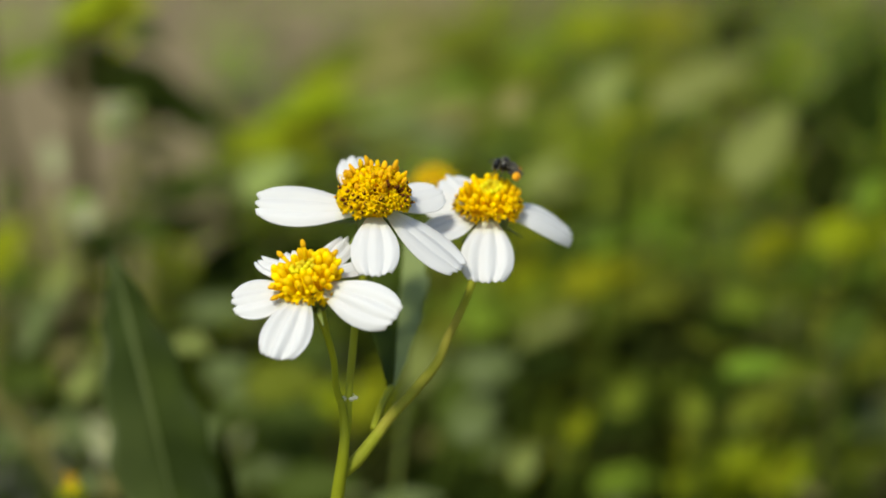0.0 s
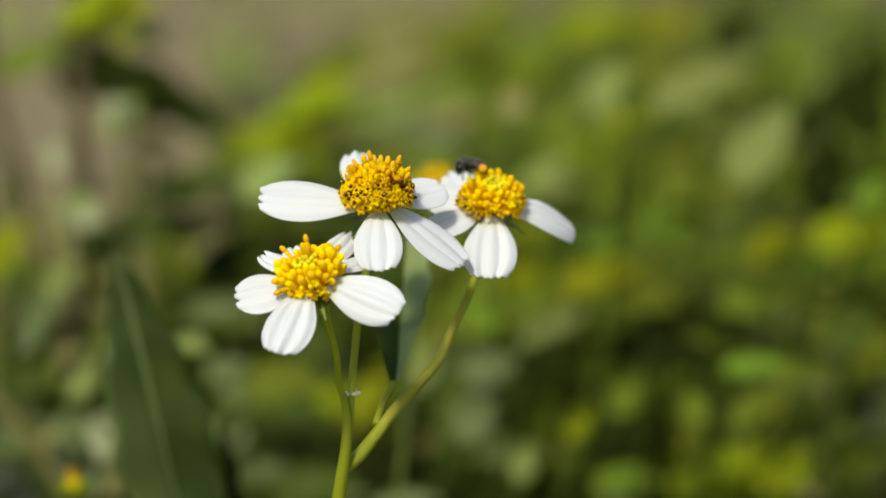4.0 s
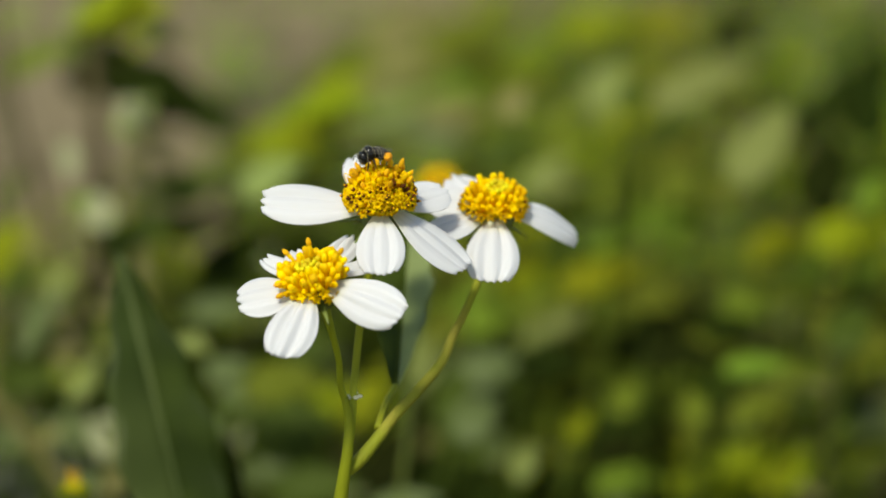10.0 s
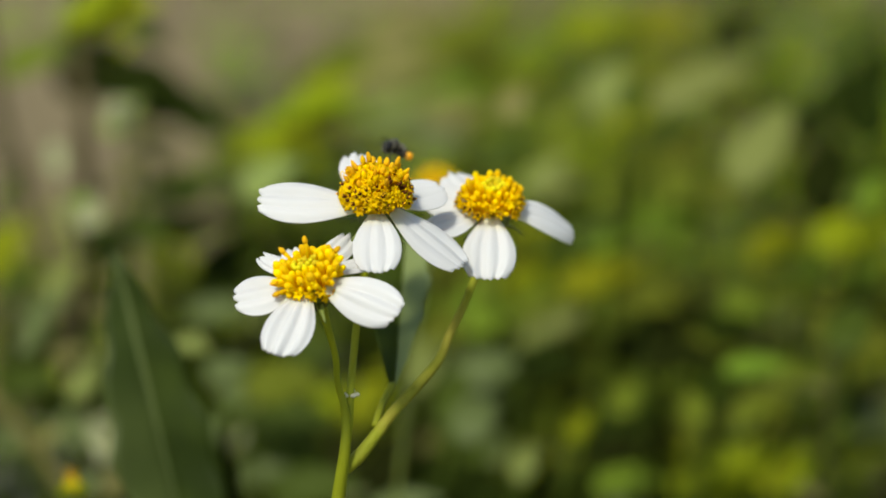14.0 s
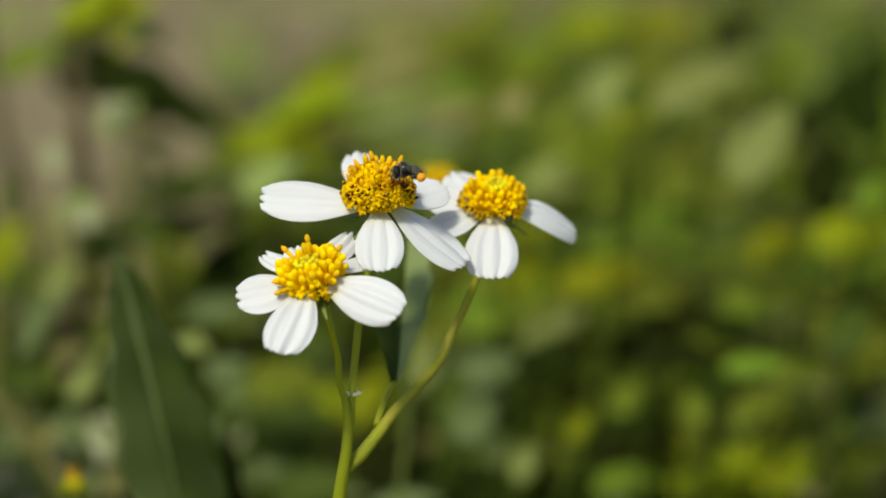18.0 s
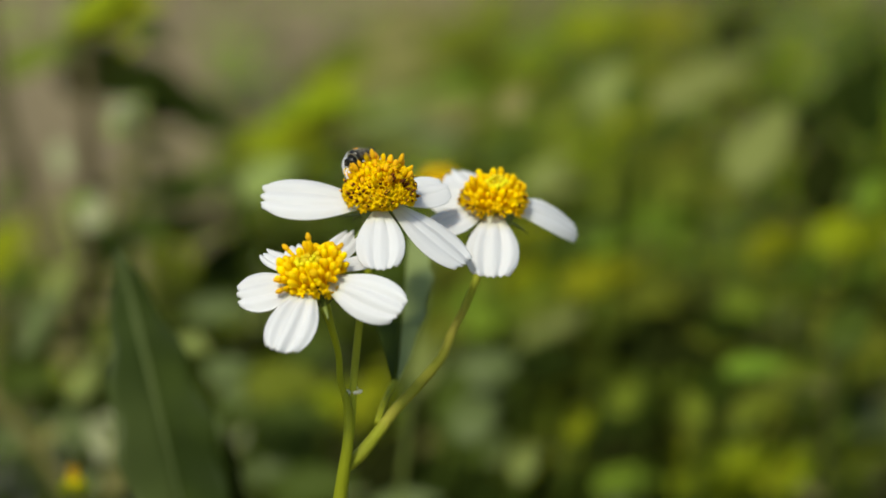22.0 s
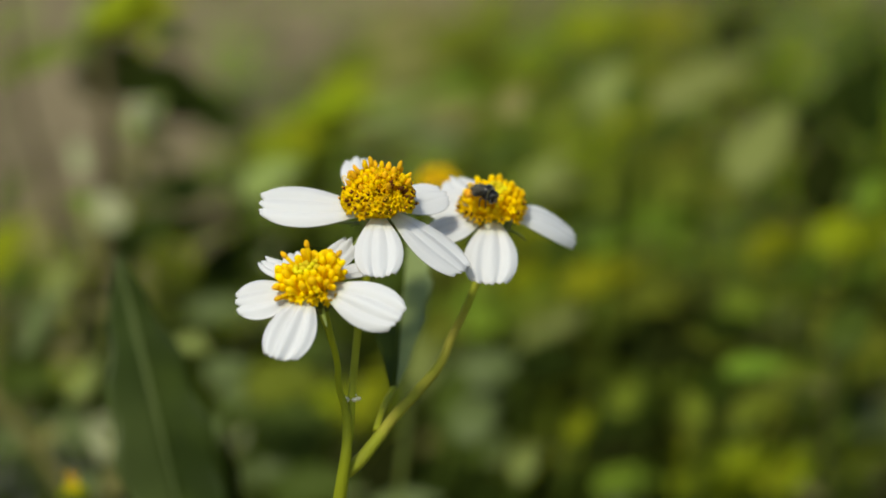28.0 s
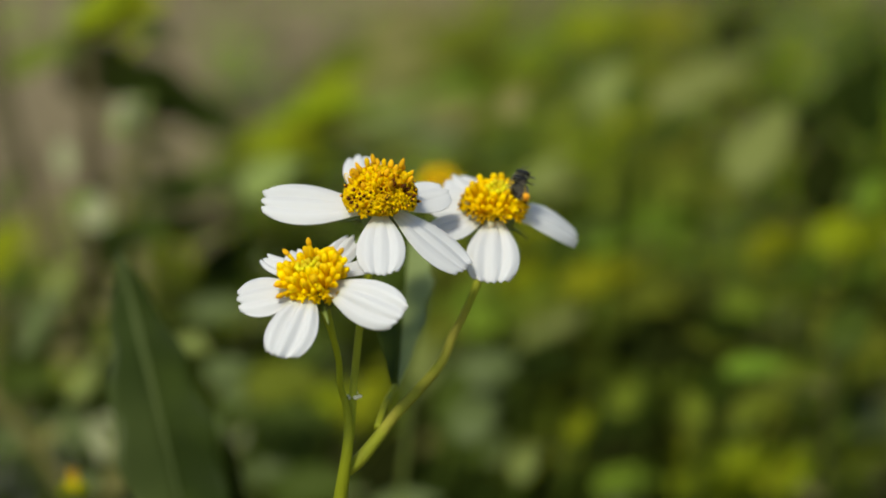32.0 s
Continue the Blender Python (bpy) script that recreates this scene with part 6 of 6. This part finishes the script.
def motions():
    swaying = [
        (0, lean(-0.27, -0.32, 0.13)), (0.5, lean(-0.30, -0.33, 0.13)), (1, lean(-0.31, -0.35, 0.10)), (1.5, lean(-0.30, -0.24, 0.22)),
        (2, lean(-0.23, -0.10, 0.09)), (2.5, lean(-0.12, 0.23, 0.09)), (3, lean(0.01, 0.48, 0.10)), (3.5, lean(0.08, 0.49, 0.04)),
        (5.5, lean(0.15, -0.33, -0.12)), (6, lean(0.17, 0.42, 0.00)), (6.5, lean(0.12, 0.02, -0.02)), (7, lean(0.27, 0.23, -0.11)),
        (7.5, lean(0.14, -0.23, -0.01)), (8, lean(0.08, -0.43, -0.09)), (8.5, lean(0.21, -0.46, -0.26)), (9, lean(0.14, -0.64, -0.16)),
        (9.5, lean(0.36, -0.27, -0.26)), (10, lean(0.47, -0.14, -0.24)), (10.5, lean(0.52, -0.17, -0.31)), (11, lean(0.30, 0.04, -0.15)),
        (11.5, lean(0.02, -0.36, -0.00)), (12, lean(0.18, 0.27, -0.08)), (12.5, lean(-0.07, -0.30, 0.05)), (13, lean(0.00, 0.00, 0.00)),
        (13.5, lean(-0.02, -0.11, -0.02)), (14, lean(-0.00, 0.14, 0.01)), (14.5, lean(0.12, 0.48, 0.00)), (16.5, lean(0.36, 1.08, -0.09)),
        (17, lean(0.45, 0.92, -0.22)), (17.5, lean(0.28, 0.41, -0.18)), (18, lean(0.32, 0.31, -0.21)), (18.5, lean(0.23, 0.45, -0.12)),
        (19, lean(-0.07, -0.29, -0.07)), (19.5, lean(0.19, 0.34, -0.17)), (20, lean(0.03, -0.01, -0.08)), (20.5, lean(0.00, 0.18, -0.00)),
        (21, lean(0.26, 0.80, -0.13)), (21.5, lean(0.19, 0.52, -0.04)), (22, lean(0.44, 0.55, -0.22)), (22.5, lean(0.34, -0.35, -0.14)),
        (23, lean(2.11, -1.69, -1.37)), (23.5, lean(1.07, -1.83, -0.88)), (24, lean(1.31, 0.11, -0.71)), (24.5, lean(0.59, -1.63, -0.44)),
        (25, lean(1.10, 0.52, -0.48)), (25.5, lean(0.62, -0.65, -0.31)), (27.5, lean(0.30, 0.34, -0.16)), (28, lean(0.23, -0.46, -0.16)),
        (28.5, lean(0.29, -0.34, -0.30)), (29, lean(0.78, 0.03, -0.39)), (29.5, lean(0.73, -0.15, -0.51)), (30, lean(0.59, -0.05, -0.48)),
        (30.5, lean(0.76, 0.35, -0.38)), (31, lean(0.63, -0.62, -0.49)), (31.5, lean(0.90, 0.10, -0.52)), (32, lean(0.48, -0.16, -0.39)),
    ]
    for thing in (WEED, SMALL):
        rest = Matrix.Translation(thing.location)
        walk(thing, [(t, m @ rest) for t, m in swaying])
    for thing, across, along in ((BIG, 1.7, 0.8), (SIDE, 1.7, 0.8), (FADED, 1.5, 0.0)):
        rows = []
        for t, m in swaying:
            d = m @ PIVOT - PIVOT
            rows.append((t, Matrix.Translation(thing.location + Vector((d.x * across, d.y * along, d.z * along)))))
        walk(thing, rows)
    rest = Matrix.Translation(TALL.location)
    drift = [
        (0, lean(-2.66, 0.0, 0.0)), (0.5, lean(-3.13, 0.0, 0.0)), (1, lean(-3.13, 0.0, 0.0)), (1.5, lean(-3.13, 0.0, 0.0)), (2, lean(-3.13, 0.0, 0.0)), (2.5, lean(-3.85, 0.0, 0.0)),
        (3, lean(-3.13, 0.0, 0.0)), (3.5, lean(-2.89, 0.0, 0.0)), (5.5, lean(-0.25, 0.0, 0.0)), (6, lean(-0.25, 0.0, 0.0)), (6.5, lean(-0.97, 0.0, 0.0)), (7, lean(-2.17, 0.0, 0.0)),
        (7.5, lean(-1.70, 0.0, 0.0)), (8, lean(-0.25, 0.0, 0.0)), (8.5, lean(1.68, 0.0, 0.0)), (9, lean(1.43, 0.0, 0.0)), (9.5, lean(1.92, 0.0, 0.0)), (10, lean(1.68, 0.0, 0.0)),
        (10.5, lean(0.24, 0.0, 0.0)), (11, lean(0.00, 0.0, 0.0)), (11.5, lean(0.96, 0.0, 0.0)), (12, lean(-0.49, 0.0, 0.0)), (12.5, lean(-0.97, 0.0, 0.0)), (13, lean(0.00, 0.0, 0.0)),
        (13.5, lean(0.00, 0.0, 0.0)), (14, lean(-1.70, 0.0, 0.0)), (14.5, lean(-2.41, 0.0, 0.0)), (16.5, lean(-2.41, 0.0, 0.0)), (17, lean(-2.41, 0.0, 0.0)), (17.5, lean(-1.93, 0.0, 0.0)),
        (18, lean(-2.66, 0.0, 0.0)), (18.5, lean(-1.93, 0.0, 0.0)), (19, lean(-2.41, 0.0, 0.0)), (19.5, lean(-2.66, 0.0, 0.0)), (20, lean(-2.66, 0.0, 0.0)), (20.5, lean(-2.66, 0.0, 0.0)),
        (21, lean(-3.13, 0.0, 0.0)), (21.5, lean(-3.13, 0.0, 0.0)), (22, lean(-0.49, 0.0, 0.0)), (22.5, lean(2.88, 0.0, 0.0)), (23, lean(8.66, 0.0, 0.0)), (23.5, lean(7.45, 0.0, 0.0)),
        (24, lean(13.00, 0.0, 0.0)), (24.5, lean(4.32, 0.0, 0.0)), (25, lean(10.83, 0.0, 0.0)), (25.5, lean(3.37, 0.0, 0.0)), (27.5, lean(2.15, 0.0, 0.0)), (28, lean(4.58, 0.0, 0.0)),
        (28.5, lean(4.32, 0.0, 0.0)), (29, lean(2.41, 0.0, 0.0)), (29.5, lean(2.64, 0.0, 0.0)), (30, lean(0.96, 0.0, 0.0)), (30.5, lean(1.68, 0.0, 0.0)), (31, lean(0.47, 0.0, 0.0)),
        (31.5, lean(0.96, 0.0, 0.0)), (32, lean(0.47, 0.0, 0.0)),
    ]
    walk(TALL, [(t, m @ rest) for t, m in drift])
    rest = Matrix.Translation(BRIGHT.location)
    walk(BRIGHT, [(t, m @ rest) for t, m in drift])
    walk(BEE, [
        (0, pose(0.00907, 0.01264, 0.36838, 0, -18, 175)), (0.5, pose(0.00662, 0.01367, 0.36831, 0, -5, 190)), (1, pose(0.00637, 0.01367, 0.36831, 0, -5, 190)),
        (1.5, pose(0.00653, 0.01373, 0.36847, 0, -5, 188)), (2, pose(0.00480, 0.01353, 0.36792, 0, 5, 190)), (2.5, pose(0.00521, 0.01367, 0.36831, 0, 5, 205)),
        (3, pose(0.00430, 0.01359, 0.36808, 0, 25, 200)), (3.5, pose(0.00380, 0.01359, 0.36808, 0, 20, 200)), (4.2, pose(0.00281, 0.01367, 0.36831, 0, 0, 190)),
        (4.5, pose(0.00049, 0.01193, 0.37230, 0, -10, 180)), (5, pose(-0.00517, 0.00852, 0.37461, 0, -10, 185)), (5.5, pose(-0.00794, 0.00594, 0.37338, 0, -15, -160)),
        (5.7, pose(-0.00900, 0.00575, 0.37285, 0, -5, -150)), (6, pose(-0.00866, 0.00356, 0.37400, 0, -6, -95)), (6.2, pose(-0.00800, 0.00400, 0.37300, 0, 10, -60)),
        (6.5, pose(-0.00755, 0.00275, 0.37337, 0, 8, -30)), (7, pose(-0.00699, 0.00272, 0.37330, 0, 10, -35)), (7.5, pose(-0.00610, 0.00152, 0.37293, 0, 16, -38)),
        (8, pose(-0.00759, 0.00107, 0.37315, 0, 4, -88)), (8.5, pose(-0.00914, 0.00261, 0.37300, 0, 3, -160)), (9, pose(-0.01051, 0.00104, 0.37308, 0, 20, -162)),
        (9.5, pose(-0.01018, 0.00075, 0.37375, 0, 8, -158)), (10, pose(-0.01018, 0.00078, 0.37382, 0, 10, -155)), (10.5, pose(-0.01026, 0.00078, 0.37382, 0, 10, -155)),
        (10.8, pose(-0.01049, 0.00067, 0.37352, 0, 12, -158)), (11, pose(-0.01106, 0.00123, 0.37360, 0, 12, -164)), (11.1, pose(-0.01096, 0.00269, 0.37322, 0, 8, -168)),
        (11.2, pose(-0.00949, 0.00493, 0.37644, 0, -15, -170)), (11.3, pose(-0.00714, 0.00995, 0.38439, 0, -15, -172)), (11.4, pose(-0.00267, 0.01189, 0.38387, 0, -15, -172)),
        (11.5, pose(0.00218, 0.00885, 0.37552, 0, -20, -170)), (11.6, pose(0.00308, 0.00967, 0.37485, 0, -20, -172)), (11.7, pose(0.01216, 0.01424, 0.37571, 0, -15, -175)),
        (11.8, pose(0.01518, 0.01622, 0.37237, 0, -10, -178)), (11.9, pose(0.01399, 0.01864, 0.37024, 0, -15, -172)), (12, pose(0.01518, 0.02055, 0.36966, 0, -15, -170)),
        (12.1, pose(0.01556, 0.02087, 0.36762, 0, -15, -175)), (12.2, pose(0.01731, 0.02133, 0.36596, 0, -15, -172)), (12.3, pose(0.02054, 0.02116, 0.36548, 0, -15, -172)),
        (12.4, pose(0.02155, 0.02035, 0.36325, 0, -15, -172)), (12.5, pose(0.01782, 0.02035, 0.36325, 0, -15, -172)), (12.6, pose(0.01604, 0.02069, 0.36421, 0, -10, -172)),
        (12.8, pose(0.01511, 0.02165, 0.36684, 0, -15, -165)), (13, pose(0.01062, 0.02055, 0.36966, 0, -20, -150)), (13.2, pose(0.00734, 0.02029, 0.36895, 0, -20, -140)),
        (13.3, pose(0.00202, 0.01982, 0.37058, 0, -25, -130)), (13.4, pose(0.00134, 0.01982, 0.37058, 0, -20, -140)), (13.5, pose(-0.00319, 0.02077, 0.37319, 0, -10, -150)),
        (13.6, pose(-0.00370, 0.02066, 0.37287, 0, -10, -150)), (13.7, pose(-0.00412, 0.02028, 0.37185, 0, -20, -140)), (13.8, pose(-0.00378, 0.02002, 0.37114, 0, -20, -130)),
        (14, pose(-0.00720, 0.01832, 0.36938, 0, -20, -150)), (14.2, pose(-0.00701, 0.01736, 0.36968, 0, -25, -150)), (14.4, pose(-0.00604, 0.01461, 0.37087, 0, -25, -150)),
        (14.5, pose(-0.00791, 0.01455, 0.37365, 0, -30, -150)), (15, pose(-0.00770, 0.01291, 0.37499, 0, -25, -155)), (15.6, pose(-0.00480, 0.01071, 0.37480, 0, -20, -165)),
        (16.2, pose(-0.00316, 0.00920, 0.37356, 0, -25, -165)), (16.5, pose(-0.00307, 0.00799, 0.37317, 0, -25, -165)), (16.7, pose(-0.00089, 0.00676, 0.37271, 0, -20, -165)),
        (16.9, pose(-0.00289, 0.00542, 0.37195, 0, -40, -168)), (17, pose(-0.00366, 0.00284, 0.37218, 0, -48, -170)), (17.5, pose(-0.00456, -0.00071, 0.37264, 0, -18, -168)),
        (18, pose(-0.00530, -0.00333, 0.37274, 0, -2, -165)), (18.5, pose(-0.00546, -0.00331, 0.37282, 0, -2, -165)), (19, pose(-0.00591, -0.00389, 0.37268, 0, 4, -168)),
        (19.3, pose(-0.00582, -0.00095, 0.37198, 0, 0, -172)), (19.5, pose(-0.00643, 0.00277, 0.37345, 0, -5, -175)), (19.6, pose(-0.00582, 0.00572, 0.37862, 0, -5, -178)),
        (19.8, pose(-0.00088, 0.00819, 0.37956, 0, -10, -178)), (20, pose(-0.00353, 0.00564, 0.37255, 0, -10, -172)), (20.2, pose(-0.00594, 0.00581, 0.37300, 0, -15, -165)),
        (20.4, pose(-0.00875, 0.00633, 0.37444, 0, -15, -150)), (20.6, pose(-0.01059, 0.00674, 0.37557, 0, -20, -120)), (20.8, pose(-0.01288, 0.00701, 0.37339, 0, -15, -92)),
        (21, pose(-0.01329, 0.00728, 0.37414, 0, -20, -65)), (21.1, pose(-0.01240, 0.00701, 0.37339, 0, -15, -78)), (21.2, pose(-0.01200, 0.00682, 0.37286, 0, -10, -92)),
        (21.5, pose(-0.01234, 0.00500, 0.37225, 0, 10, -118)), (22, pose(-0.01230, 0.00396, 0.37232, 0, 16, -125)), (22.2, pose(-0.01258, 0.00440, 0.37210, 0, 16, -133)),
        (22.5, pose(-0.01279, 0.00239, 0.37240, 0, 20, -145)), (23, pose(-0.01119, -0.00474, 0.37181, 0, 32, -115)),
        (23.3, pose(-0.01202, -0.00556, 0.37102, 0, 48, -118)), (23.5, pose(-0.01326, -0.00572, 0.37058, 0, 48, -120)), (23.6, pose(-0.01366, -0.00202, 0.37051, 0, 10, -120)),
        (23.7, pose(-0.01187, 0.00564, 0.38423, 0, -15, -120)), (23.8, pose(-0.00514, 0.01470, 0.39744, 0, -15, -160)), (23.9, pose(0.00699, 0.01948, 0.39887, 0, -15, -165)),
        (24, pose(0.02124, 0.02399, 0.39373, 0, -10, -170)), (24.1, pose(0.02580, 0.02120, 0.37437, 0, -10, -172)), (24.2, pose(0.02236, 0.01784, 0.36513, 0, -10, -172)),
        (24.3, pose(0.01967, 0.01864, 0.36735, 0, -15, -172)), (24.4, pose(0.01483, 0.01735, 0.36670, 0, -15, -170)), (24.5, pose(0.01311, 0.01694, 0.36850, 0, -20, -165)),
        (24.6, pose(0.01136, 0.01728, 0.36944, 0, -20, -165)), (24.7, pose(0.01202, 0.01714, 0.36905, 0, -20, -165)), (24.8, pose(0.00999, 0.01598, 0.36880, 0, -10, -168)),
        (25, pose(0.00780, 0.01474, 0.36832, 0, -5, -170)), (25.3, pose(0.00612, 0.01342, 0.36761, 0, 0, -170)), (25.5, pose(0.00546, 0.01342, 0.36761, 0, 5, -170)),
        (26.2, pose(0.00478, 0.01244, 0.36784, 0, 10, -120)), (26.8, pose(0.00444, 0.01132, 0.36768, 0, 15, -70)), (27.5, pose(0.00447, 0.00813, 0.36769, 0, 22, -45)),
        (28, pose(0.00624, 0.00654, 0.36625, 0, 14, -35)), (28.5, pose(0.00761, 0.00598, 0.36618, 0, 6, -25)), (29, pose(0.01072, 0.00685, 0.36563, 0, 10, -18)),
        (29.5, pose(0.01088, 0.00679, 0.36548, 0, 5, -12)), (30, pose(0.01072, 0.00679, 0.36548, 0, 12, -18)), (30.5, pose(0.01112, 0.00704, 0.36616, 0, 3, 5)),
        (31, pose(0.01023, 0.00701, 0.36609, 0, -8, 12)), (31.5, pose(0.01092, 0.00827, 0.36661, 0, -30, 35)), (32, pose(0.01114, 0.00997, 0.36691, 0, -55, 55)),
    ])
    # the wings beat while it flies and lie on its back while it sits
    flights = [(4.5, 5.7), (11.2, 17), (19.5, 21.5), (23.6, 25)]
    for wing, side in WINGS:
        rows = [(0.0, wing_pose(side, 0, True))]
        for a, b in flights:
            rows.append((a - 0.1, wing_pose(side, 0, True)))
            k = 0
            while a + k / 15 < b:
                rows.append((a - 0.03 + k / 15, wing_pose(side, 5, False)))
                rows.append((a + 0.0034 + k / 15, wing_pose(side, 48 if k % 2 else -28, False)))
                k += 1
            rows.append((b + 0.05, wing_pose(side, 0, True)))
        rows.append((32.0, wing_pose(side, 0, True)))
        walk(wing, rows)


motions()
